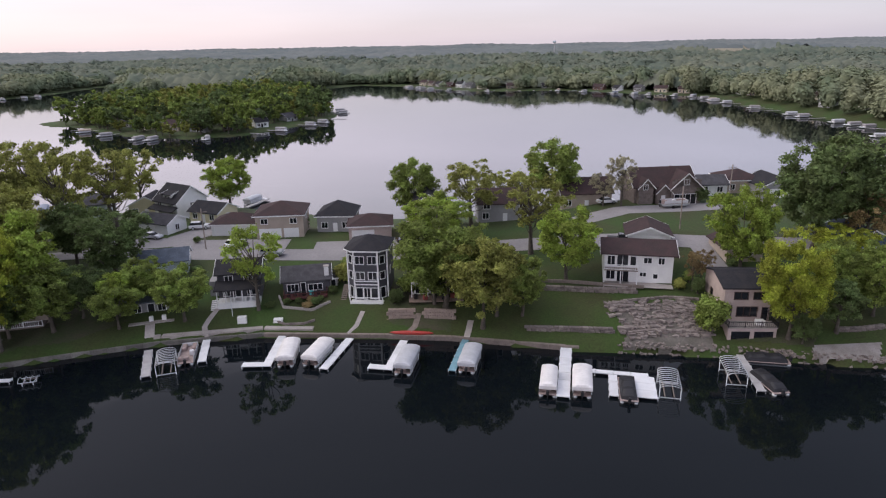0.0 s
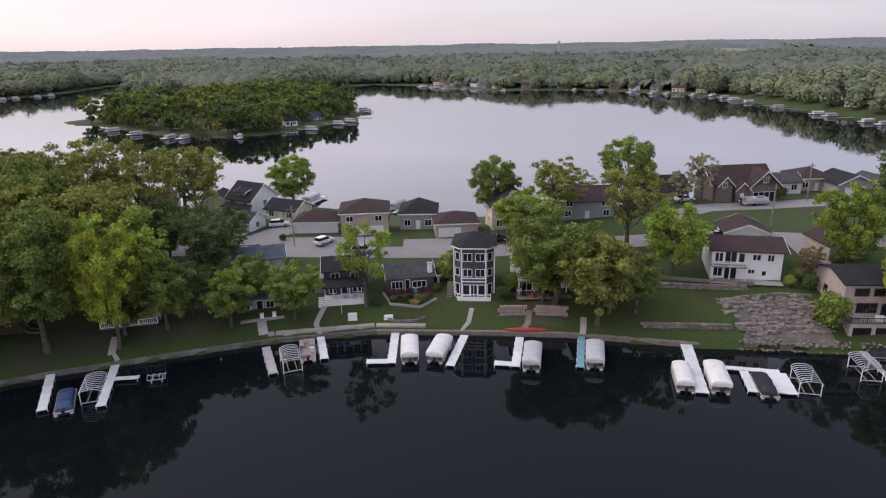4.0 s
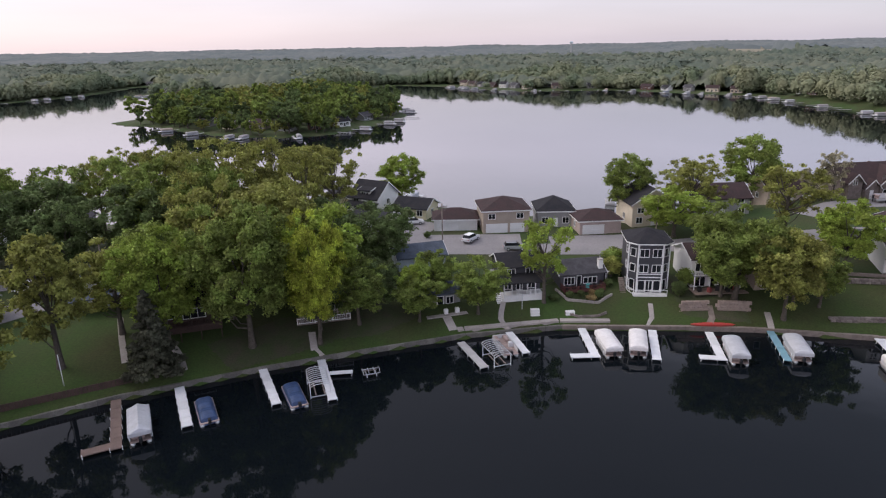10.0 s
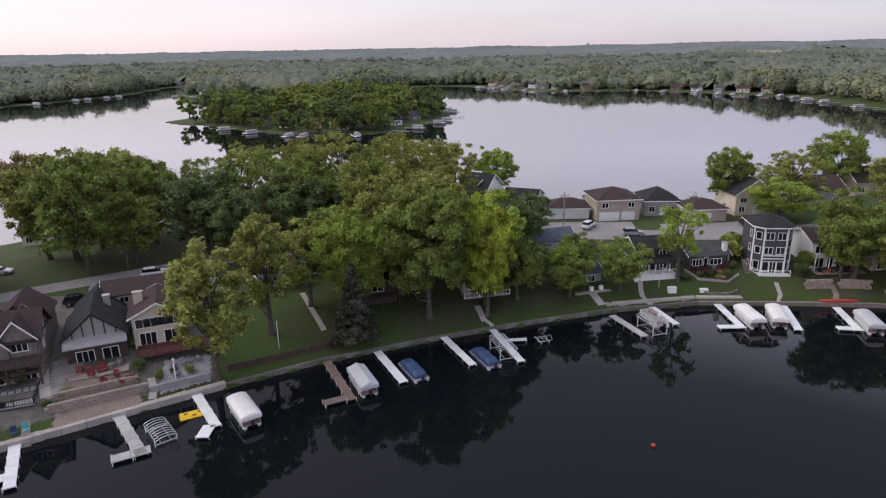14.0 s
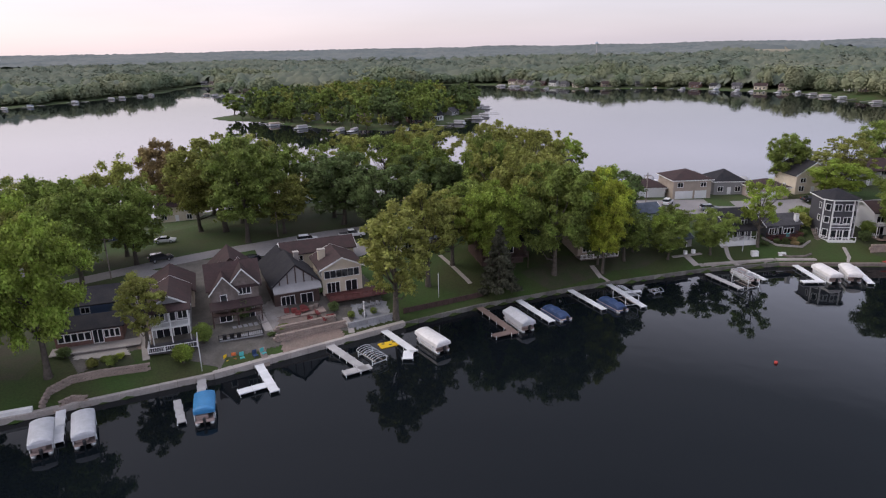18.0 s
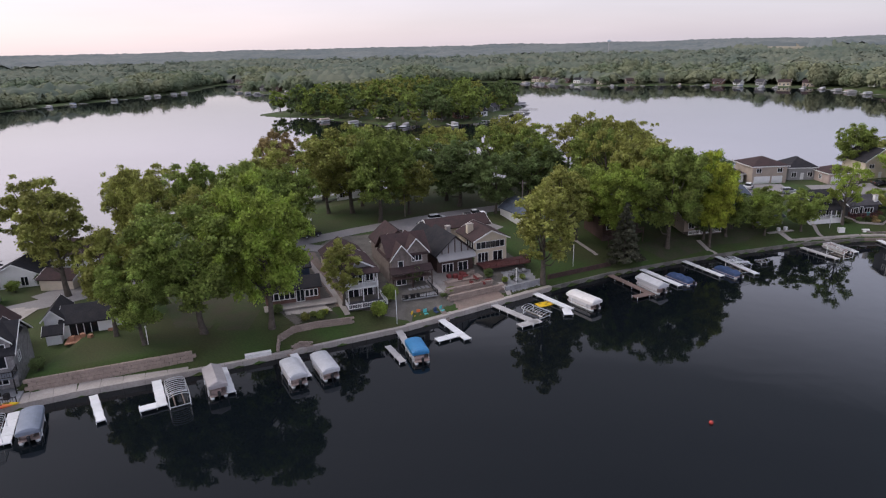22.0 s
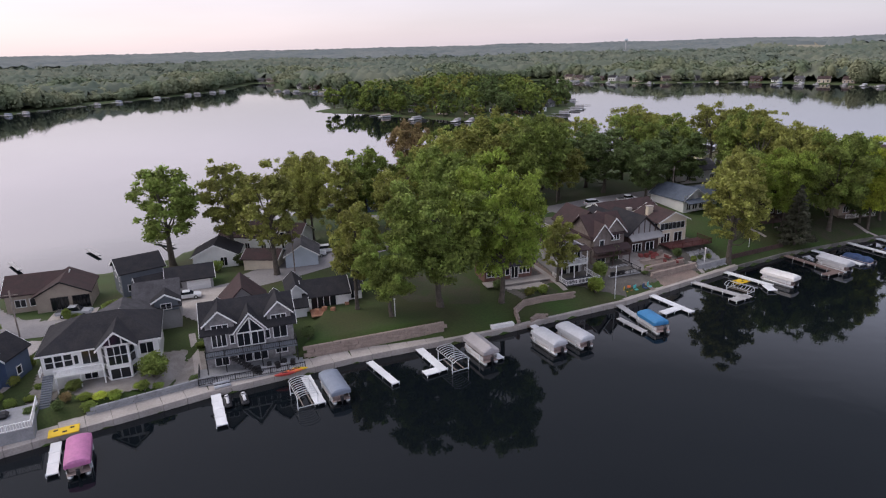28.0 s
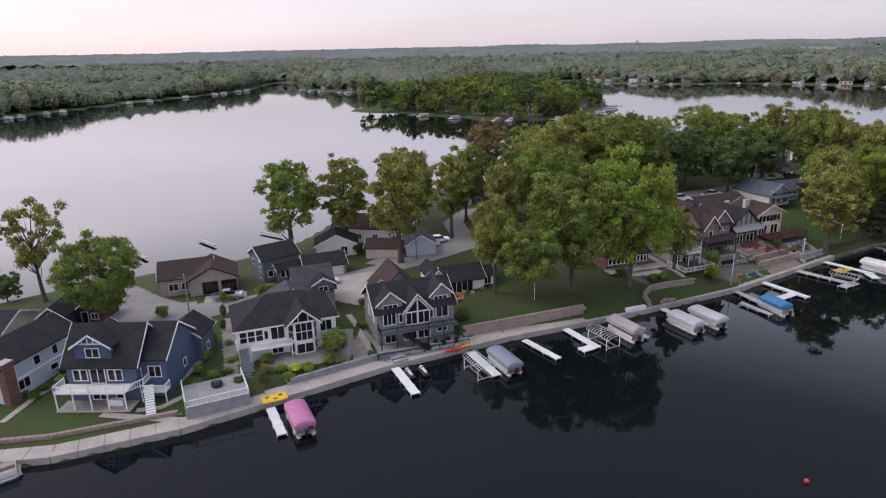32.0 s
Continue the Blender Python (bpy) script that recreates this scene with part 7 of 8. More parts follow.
for x, y, hh in ((34.7, 128.1, 9), (-241.2, 23.7, 9), (-62.5, 124.8, 9), (-120.9, 99.7, 9), (-175, 74, 9), (52, 150, 9.5), (-18.5, 126, 9), (-206, 55, 9), (-150, 99, 9)):
    pole(x, y, hh, "weathered wooden utility pole beside the lane")
for x, y, hh, m in ((-144.8, 44.6, 6.5, ALU), (-111.7, 71.8, 5.0, ALU), (-47.5, 99.0, 3.2, ALU)):
    pole(x, y, hh, "slim metal flagpole on the lawn", False, False, 0.06, m)
for x, y in ((-182.6, 32.8), (-123.8, 62.5)):
    pole(x, y, 3.2, "white post lamp on the lawn", False, True, 0.07, TRIM)

for x, y, rot, n, words in ((-45.4, 97.8, 8, 2, "white storage boxes on the shore wall"), (-39.4, 98.4, 6, 1, "white storage box on the shore wall"), (-165.0, 32.6, 24, 3, "stack of white dock panels on the bank")):
    root = tagged(new("storage_box"), words, "box")
    root.matrix_basis = pose(x, y, max(ground_z(x, y), 0.9), 0, 0, rot)
    for k in range(n):
        lump("lid" if n < 3 else "panel", root, 0, 0, 0.02 + 0.5 * k if n < 3 else 0.2 * k, 1.5 if n < 3 else 4.0, 0.8, 0.48 if n < 3 else 0.18, WHITE)
    if n < 3:
        lump("base", root, 0.0, 0.0, -0.2, 1.6, 0.9, 0.22, WHITE)
root = tagged(new("canoe"), "long red canoe lying on the seawall", "canoe")
root.matrix_basis = pose(-16.5, 95.6, 0.85, 0, 0, -1)
kv, kf = [], []
tube(kv, kf, [Vector((a, 0, 0.2)) for a in (-3.6, -3.0, -1.2, 1.2, 3.0, 3.6)], [0.04, 0.2, 0.36, 0.36, 0.2, 0.04], 9)
piece("hull", mesh_of("hull", kv, kf, RED_PAINT, True), root)
lump("thwart", root, 0, 0, 0.5, 0.2, 0.6, 0.06, OLD_WOOD)
for k, (x, y, m) in enumerate(((-141.4, 48.3, ORANGE_PLASTIC), (-140.2, 48.6, TEAL_PLASTIC), (-138.4, 49.4, COVER_BLUE), (-137.4, 50.2, TEAL_PLASTIC), (-142.2, 47.7, YELLOW_FOAM))):
    root = tagged(new("deck_chair"), "bright plastic deck chair on the shore walk", "chair", "bright deck chairs")
    root.matrix_basis = pose(x, y, 0.97, 0, 0, 200 + 12 * k)
    lump("seat", root, 0, 0, 0.3, 0.7, 0.7, 0.08, m)
    lump("backrest", root, 0, -0.38, 0.36, 0.7, 0.08, 0.75, m)
    for sx in (-1, 1):
        for sy in (-1, 1):
            lump("leg", root, sx * 0.3, sy * 0.3, 0, 0.08, 0.08, 0.3, m, bevel=0.01)
for x, y, s, tone in ((-126, 62.2, 0.8, "green"), (-124.4, 63.4, 0.7, "dark"), (-122.5, 64.2, 0.8, "green"), (-160, 42.5, 1.0, "olive"), (-157.6, 43.4, 1.1, "green"), (-222, 4.2, 0.9, "dark"), (-218.6, 5.4, 1.1, "green"), (-216.2, 7.4, 1.0, "bright"), (-213.4, 9.6, 0.9, "green"),
                      (-224.6, 2.8, 1.0, "dark"), (-229.5, 5.5, 1.0, "green"), (-231, 3.5, 0.9, "bright"), (-232.4, 7.0, 0.9, "green"), (-233, 11, 1.0, "olive"), (-234, 16, 1.1, "green"), (-39, 102.6, 0.8, "dark"), (-37, 102.8, 0.8, "dark"), (-35, 103.2, 0.8, "brown"), (-33.4, 103.8, 0.7, "dark"),
                      (-20, 103.5, 1.6, "dark"), (-18, 106, 2.2, "green"), (-30.5, 110, 2.4, "olive"), (-29.4, 114, 2.6, "green"), (-247, 25.5, 1.4, "green"), (-252, 6, 1.0, "dark"), (-250.4, 3, 1.0, "green"), (-231.6, 33.5, 1.9, "green"), (-206, 24.5, 1.0, "green"), (-194.8, 24.2, 1.3, "dark"), (-143.5, 58, 2.4, "dark"), (-148, 45.8, 1.9, "bright"), (-226, 47, 1.3, "dark"), (-223, 57, 1.6, "green"), (-219.5, 61, 1.8, "dark"), (53, 97, 1.6, "dark"), (28, 103.5, 1.3, "olive"), (-66, 128.6, 1.0, "dark"), (-46.5, 140.5, 2.4, "dark"), (45.5, 151, 2.6, "dark")):
    tree(x, y, s * 1.6, s, tone, "shrub", "rounded %s garden shrub" % TREE_WORDS[tone], "shrub")

# ---- the island ----
ISLE = [tree_shape(201 + k, 15, 6.5, 0.1, 36, 2400, 0.95) for k in range(4)]
SHAPES["isle"], SIZES["isle"] = ISLE, (15, 6.5)
rng = np.random.default_rng(21)
spots = []
while len(spots) < 110:
    px, py = rng.uniform(-300, -100), rng.uniform(330, 600)
    if inside(np.array([px]), np.array([py]), ISLAND)[0] and near_line(np.array([px]), np.array([py]), np.vstack([ISLAND, ISLAND[:1]]))[0] > 7:
        if all(math.hypot(px - a, py - b) > 9.5 for a, b in spots) and not (px < -268 and py < 415):
            spots.append((px, py))
for k, (px, py) in enumerate(spots):
    tree(px, py, rng.uniform(14, 20), rng.uniform(7, 9.5), ("green", "dark", "olive", "dark", "green")[k % 5], "isle", "round-crowned green tree on the wooded island")

ISLE_SITES = ((-223, 379), (-203, 364), (-184, 355), (-167, 350), (-150, 354), (-136, 368), (-126, 396), (-120, 422), (-119, 450))
k = 0
while k < 100:
    j = int(rng.integers(1, 10))
    q = ISLAND[j] + (ISLAND[j + 1] - ISLAND[j]) * rng.random()
    q = q + (np.array([-195, 450]) - q) / np.linalg.norm(np.array([-195, 450]) - q) * rng.uniform(3.5, 22)
    k += 1
    if all(math.hypot(q[0] - a, q[1] - b) > 7.0 for a, b in ISLE_SITES):
        tree(q[0], q[1], rng.uniform(7, 14), rng.uniform(3.2, 5.2), ("green", "dark", "olive", "green", "dark")[k % 5], "isle", "round-crowned green tree on the wooded island")

# ---- far shores ----
def small_house(x, y, rot, w, d, hh, wall, roofm, label):
    h = house(label, x, y, rot, group="far shore houses")
    volume(h, 0, 0, w, d, hh, wall, roofm, "gable", "x", 2.2, eave=0.5, openings={"f": [(1.0, 0.8, 1.6, 1.5, "w2"), (w - 2.8, 0.8, 1.6, 1.5, "w2"), (w / 2 - 0.6, 0.1, 1.2, 2.0, "w1")]})


TONES = ((GREY_WALL, ROOF_GREY, "pale grey"), (CREAM, ROOF_BROWN, "cream"), (TAN, ROOF_BROWN, "tan"), (GREY_WALL, ROOF_BLACK, "grey"), (BRICK_RED, ROOF_BROWN, "red-brown"), (WHITE, ROOF_BLACK, "white"))
rng = np.random.default_rng(8)
FAR_SITES = [(a, b, r) for (a, b), r in zip(ISLE_SITES, (-30, -30, -12, 0, 15, 50, 65, 75, 90))]
for a, b, n in (((-560, 395), (-536, 505), 7), ((-533, 510), (-474, 668), 8), ((-500, 835), (-460, 825), 3), ((-400, 668), (-330, 610), 4), ((-90, 748), (-15, 662), 7), ((0, 660), (70, 656), 2), ((85, 640), (165, 572), 5)):
    for k in range(n):
        s = (k + 0.5) / n
        dx, dy = b[0] - a[0], b[1] - a[1]
        span = math.hypot(dx, dy)
        sign = -1 if a[0] < -470 and a[1] < 700 else 1
        out = rng.uniform(7, 13)
        FAR_SITES.append((a[0] + dx * s + sign * -dy / span * out, a[1] + dy * s + sign * dx / span * out, math.degrees(math.atan2(dy, dx)) + (180 if sign < 0 else 0)))
for k in range(9):
    FAR_SITES.append((rng.uniform(12, 22) + float(np.interp(352 + k * 22, (345, 400, 495, 558), (200, 190, 178, 172))), 352 + k * 22, 95 + 180))
for k, (px, py, rot) in enumerate(FAR_SITES):
    wall, roofm, word = TONES[k % len(TONES)]
    if ground_z(px, py) > 0.2:
        small_house(px, py, rot + rng.uniform(-20, 20), rng.uniform(7.5, 11), 7, rng.uniform(2.6, 4.0), wall, roofm, "distant %s shoreline house with pitched roof" % word)
for k in range(2):
    h = house("long grey apartment row on the far shore", 4 + k * 44, 690, -2, group="far shore apartments")
    volume(h, 0, 0, 38, 9, 5.2, PALE_BLUE, ROOF_GREY, "gable", "x", 2.4, openings={"f": row(1.5, 0.6, 1.8, 1.8, 9, 4.0) + row(1.5, 3.2, 1.8, 1.5, 9, 4.0)})


def shore_dock(x, y, rot, boat, reach=12.0):
    root = tagged(new("dock"), "distant pale dock with lifts on the far shore", "dock", "far shore docks")
    root.matrix_basis = pose(x, y, 0, 0, 0, rot)
    lump("walkway", root, reach / 2 - 1, 0, 0.4, reach, 1.3 if boat else 0.9, 0.2, DOCK_GREY)
    if boat:
        lump("platform", root, 10.4, 1.6, 0.42, 1.4, 3.0, 0.2, DOCK_WHITE)
    for k, m in enumerate(boat):
        piece("canopy", canopy_mesh(6.6, 2.7, m), root, pose(6.5, (2.6, -2.4)[k], 1.8))
        for sx, sy in ((-2.9, -1.2), (2.9, -1.2), (-2.9, 1.2), (2.9, 1.2)):
            lump("post", root, 6.5 + sx, (2.6, -2.4)[k] + sy, -0.8, 0.14, 0.14, 2.7, ALU, bevel=0.0)
        lump("hull", root, 6.5, (2.6, -2.4)[k], 0.2, 6.2, 2.3, 1.0, BOAT_WHITE, bevel=0.2)


rng = np.random.default_rng(13)
VIN = (VINYL_GREY, VINYL_TAUPE, VINYL_TAUPE, VINYL_STEEL, TAN, GREY_WALL)
lines = [(ISLAND[2:11], 13, 20), (FAR[2:6], 20, 0), (FAR[8:10], 6, 0), (FAR[13:19], 26, 0), (BACK[-9:-5], 10, 0), (BACK[-6:-2], 16, 0)]
for line, n, _ in lines:
    seg = np.hypot(*np.diff(line, axis=0).T)
    for k in range(n):
        s = (k + rng.uniform(0.15, 0.85)) / n * seg.sum()
        j = int(np.searchsorted(np.cumsum(seg), s))
        t = (s - (np.cumsum(seg)[j] - seg[j])) / seg[j]
        p = line[j] * (1 - t) + line[j + 1] * t
        d = (line[j + 1] - line[j]) / seg[j]
        for nx2, ny2 in ((d[1], -d[0]), (-d[1], d[0])):
            if ground_z(p[0] + nx2 * 6, p[1] + ny2 * 6) < 0:
                shore_dock(p[0] - nx2, p[1] - ny2, math.degrees(math.atan2(ny2, nx2)) + rng.uniform(-14, 14), [VIN[int(rng.integers(6))] for _ in range(int(rng.integers(0, 3) > 0))])
                break
for x, y, rot in ((-75, 183, 75), (-48, 174, 70), (-16, 172, 80), (30, 188, 95), (-244, 80, 150), (-258, 72, 140), (-226, 102, 150), (-270, 62, 140), (-208, 124, 140), (-165, 158, 120), (-130, 173, 115), (60, 198, 95)):
    shore_dock(x, y, rot, [VIN[int(rng.integers(6))]] if x > -230 else [], 12 if x > -230 else 8)


# ---- far woods ----
bm = bmesh.new()
bmesh.ops.create_icosphere(bm, subdivisions=1, radius=1.0)
CORE_V = np.array([v.co[:] for v in bm.verts])
CORE_F = np.array([[v.index for v in f.verts] for f in bm.faces])
bm.free()


def woods(name, trees, quads, size, material, label, seed):
    """Many crowns of leaf clumps as one mesh; trees: rows of x, y, z, height, radius."""
    rng = np.random.default_rng(seed)
    t = np.repeat(trees, quads, axis=0)
    n = len(t)
    d = rng.normal(size=(n, 3))
    d /= np.linalg.norm(d, axis=1)[:, None]
    d[:, 2] = np.abs(d[:, 2]) * np.where(rng.random(n) < 0.6, 1, -1.0)
    rad = 0.72 + 0.33 * rng.random(n)
    c = np.stack([t[:, 0] + d[:, 0] * t[:, 4] * rad, t[:, 1] + d[:, 1] * t[:, 4] * rad, t[:, 2] + t[:, 3] * 0.55 + d[:, 2] * t[:, 3] * 0.45 * rad], -1)
    nn = d * 0.8 + rng.normal(size=(n, 3)) * 0.3 + np.array([0, 0, 0.8])
    nn /= np.linalg.norm(nn, axis=1)[:, None]
    u = np.cross(nn, rng.normal(size=(n, 3)))
    u /= np.linalg.norm(u, axis=1)[:, None]
    w = np.cross(nn, u)
    s = (size * t[:, 4] / 6.0 * (0.7 + 0.6 * rng.random(n)))[:, None]
    v = np.stack([c - u * s - w * s * 0.55, c + u * s - w * s * 0.55, c + w * s * 1.1], 1).reshape(-1, 3)
    # a leafy core inside every crown
    m = len(trees)
    jit = 0.72 + 0.3 * rng.random((m, 12, 1))
    cores = CORE_V[None] * jit * trees[:, [4, 4, 3]][:, None] * np.array([1, 1, 0.5]) * 0.8
    cores = cores + trees[:, None, :3] + np.array([0, 0, 0.55]) * trees[:, 3][:, None, None]
    cf = (CORE_F[None] + (np.arange(m) * 12)[:, None, None] + n * 3).reshape(-1)
    loops = np.concatenate([np.arange(n * 3), cf])
    me = bpy.data.meshes.new(name)
    me.vertices.add(n * 3 + m * 12)
    me.vertices.foreach_set("co", np.concatenate([v.ravel(), cores.ravel()]))
    me.loops.add(len(loops))
    me.loops.foreach_set("vertex_index", loops)
    me.polygons.add(len(loops) // 3)
    me.polygons.foreach_set("loop_start", np.arange(len(loops) // 3) * 3)
    me.polygons.foreach_set("use_smooth", np.concatenate([np.zeros(n, bool), np.ones(m * 20, bool)]))
    me.materials.append(material)
    me.update()
    me.validate()
    return tagged(new(name, me), label, "woods", kind="stuff")


def far_leaf(name, a, b, broad):
    m = bpy.data.materials.new(name)
    m.use_nodes = True
    n, l = m.node_tree.nodes, m.node_tree.links
    bs = n["Principled BSDF"]
    bs.inputs["Roughness"].default_value = 0.85
    bs.inputs["Specular IOR Level"].default_value = 0.15
    geo, t1, mixer, val = n.new("ShaderNodeNewGeometry"), n.new("ShaderNodeTexNoise"), n.new("ShaderNodeMix"), n.new("ShaderNodeHueSaturation")
    t1.inputs["Scale"].default_value, t1.inputs["Detail"].default_value = broad, 5.0
    l.new(geo.outputs["Position"], t1.inputs["Vector"])
    mixer.data_type = 'RGBA'
    mixer.inputs["A"].default_value, mixer.inputs["B"].default_value = (*a, 1), (*b, 1)
    r = n.new("ShaderNodeMapRange")
    r.inputs[1].default_value, r.inputs[2].default_value = 0.36, 0.64
    l.new(t1.outputs[0], r.inputs[0])
    l.new(r.outputs[0], mixer.inputs["Factor"])
    r2 = n.new("ShaderNodeMapRange")
    r2.inputs[3].default_value, r2.inputs[4].default_value = 0.82, 1.18
    l.new(geo.outputs["Random Per Island"], r2.inputs[0])
    l.new(mixer.outputs["Result"], val.inputs["Color"])
    l.new(r2.outputs[0], val.inputs["Value"])
    l.new(val.outputs[0], bs.inputs["Base Color"])
    return m


# distance haze is put into these leaf colours: paler and greyer further off
WOOD_NEAR = far_leaf("shore_foliage_haze", (0.135, 0.172, 0.105), (0.215, 0.228, 0.138), 0.03)
WOOD_MID = far_leaf("inland_foliage_haze", (0.108, 0.136, 0.104), (0.168, 0.182, 0.132), 0.02)
WOOD_FAR = far_leaf("distant_foliage_haze", (0.135, 0.158, 0.158), (0.180, 0.195, 0.186), 0.006)
rng = np.random.default_rng(3)


SITES = np.array([(a, b) for a, b, _ in FAR_SITES])


def scatter(count, x0, x1, y0, y1, near, far, hlo, hhi, rk):
    px, py = rng.uniform(x0, x1, count), rng.uniform(y0, y1, count)
    d = near_line(px, py, np.vstack([FAR, FAR[:1]]))
    keep = inside(px, py, FAR) & (d > near) & (d < far)
    px, py = px[keep], py[keep]
    clear = np.min(np.hypot(px[:, None] - SITES[None, :, 0], py[:, None] - SITES[None, :, 1]), 1) > 10.5
    px, py = px[clear], py[clear]
    hh = rng.uniform(hlo, hhi, len(px))
    return np.stack([px, py, land_height(px, py), hh, hh * rk * rng.uniform(0.8, 1.2, len(px))], -1)


def canopy(name, xs, ys, crown, tall, material, label, seed):
    """A closed woodland roof of domed crowns over the far land, open where fields lie."""
    rng = np.random.default_rng(seed)
    px, py = np.meshgrid(xs, ys)
    px, py = px + rng.uniform(-0.3, 0.3, px.shape) * (xs[1] - xs[0]), py + rng.uniform(-0.3, 0.3, px.shape) * (ys[1] - ys[0])
    land = land_height(px, py)
    ci, cj = np.floor(px / crown).astype(int), np.floor(py / crown).astype(int)
    ox, oy, hh = rng.random((3, 256, 256))
    top = np.zeros(px.shape)
    for di in (-1, 0, 1):
        for dj in (-1, 0, 1):
            a, b = (ci + di) % 256, (cj + dj) % 256
            dist = np.hypot(px - (ci + di + ox[a, b]) * crown, py - (cj + dj + oy[a, b]) * crown)
            high = tall * (0.62 + 0.5 * hh[a, b])
            top = np.maximum(top, high * np.sqrt(np.maximum(0.3, 1 - (dist / (crown * 0.85)) ** 2)))
    stand = np.sin(px * 0.011 + 2 * np.sin(py * 0.006)) + np.sin(py * 0.023 + 1.7 * np.sin(px * 0.008 + 1)) + 0.5 * np.sin(px * 0.037 + py * 0.031)
    top = top * (1 + 0.13 * stand)
    shore_d = near_line(px, py, np.vstack([FAR, FAR[:1]]))
    top = top * np.clip((shore_d - 22) / 10, 0.02, 1)
    bare = ((np.sin(px * 0.0047 + 1.1) + np.sin(py * 0.0083 + 1.4 * np.sin(px * 0.0033)) > 1.72) & (py > 900)) | ((np.abs(px - 505) < 75) & (np.abs(py - 1395) < 120))
    keep = inside(px, py, FAR) & (shore_d > 24)
    pz = np.where(bare, land + 0.5, land + top + rng.normal(size=px.shape) * tall * 0.055)
    n = len(xs)
    q = (np.arange(len(ys) - 1)[:, None] * n + np.arange(n - 1)[None])
    ok = keep[:-1, :-1] & keep[1:, 1:] & keep[:-1, 1:] & keep[1:, :-1]
    q = q[ok]
    faces = np.stack([q, q + 1, q + n + 1, q + n], -1)
    used = np.unique(faces)
    index = np.zeros(px.size, int)
    index[used] = np.arange(len(used))
    me = bpy.data.meshes.new(name)
    me.vertices.add(len(used))
    me.vertices.foreach_set("co", np.stack([px.ravel(), py.ravel(), pz.ravel()], -1)[used].ravel())
    me.loops.add(faces.size)
    me.loops.foreach_set("vertex_index", index[faces].ravel())
    me.polygons.add(len(faces))
    me.polygons.foreach_set("loop_start", np.arange(len(faces)) * 4)
    me.polygons.foreach_set("use_smooth", np.ones(len(faces), bool))
    open_land = (bare[:-1, :-1] & bare[1:, 1:])[ok]
    me.materials.append(material)
    me.materials.append(MEADOW)
    me.polygons.foreach_set("material_index", open_land.astype(int))
    me.update()
    me.validate()
    return tagged(new(name, me), label, "woods", kind="stuff")


MEADOW = mat("far_meadow", (0.24, 0.20, 0.14), 0.95, var=0.2, scale=0.006, fine=0.1, color2=(0.13, 0.15, 0.085))
clump = lambda a: np.sin(a[:, 0] * 0.05) + np.sin(a[:, 1] * 0.043 + 1.0) + 0.7 * np.sin(a[:, 0] * 0.021 + a[:, 1] * 0.017)
shore = scatter(60000, -760, 560, 170, 1060, 9, 95, 8, 19, 0.44)
shore[:, 3] *= 0.95 + 0.17 * clump(shore)
shore = shore[clump(shore) > -2.2][:3000]
woods("shore_woods", shore, 170, 0.85, WOOD_NEAR, "dense green woods along the far shore", 1)
canopy("inland_woods", np.arange(-1000, 1040, 3.8), np.arange(170, 1400, 3.8), 10.5, 15.0, WOOD_MID, "woods inland of the far shore, greyed in colour for haze", 2)
canopy("distant_woods", np.arange(-3400, 3700, 11.0), np.arange(1390, 4600, 9.0), 22.0, 15.0, WOOD_FAR, "woods to the horizon, paled grey-green in colour for haze", 4)
mid = scatter(9000, -1300, 1300, 250, 1500, 80, 700, 14, 21, 0.5)[:1500]
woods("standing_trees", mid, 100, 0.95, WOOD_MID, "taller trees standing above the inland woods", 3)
right = []
for k in range(900):
    px, py = rng.uniform(160, 380), rng.uniform(250, 560)
    if inside(np.array([px]), np.array([py]), PENINSULA)[0] and near_line(np.array([px]), np.array([py]), BACK)[0] > 7 and all(math.hypot(px - a, py - b) > 8 for a, b, _ in FAR_SITES):
        hh = rng.uniform(12, 19)
        right.append((px, py, ground_z(px, py), hh, hh * 0.42))
for (ax, ay), (bx, by) in zip(BACK[22:26], BACK[23:27]):
    span = math.hypot(bx - ax, by - ay)
    for k in range(int(span / 4.5)):
        q = (k + rng.random()) * 4.5 / span
        px, py = ax + (bx - ax) * q + rng.uniform(7, 24), ay + (by - ay) * q
        if ground_z(px, py) > 0.3 and all(math.hypot(px - a, py - b) > 6.5 for a, b, _ in FAR_SITES):
            hh = rng.uniform(8, 16)
            right.append((px, py, ground_z(px, py), hh, hh * 0.42))
woods("bank_woods", np.array(right), 190, 0.8, WOOD_NEAR, "green woods on the near right bank", 6)

root = tagged(new("water_tower"), "pale water tower above the distant woods", "tower")
root.matrix_basis = pose(159.4, 1598, ground_z(159.4, 1598))
piece("stem", pipe_mesh("stem", 1.2, 34, GREY_WALL, 10), root)
bm = bmesh.new()
bmesh.ops.create_uvsphere(bm, u_segments=18, v_segments=10, radius=4.2)
for vert in bm.verts:
    vert.co.z = vert.co.z * 0.75 + 36
part("tank", bm, PALE_BLUE, root)

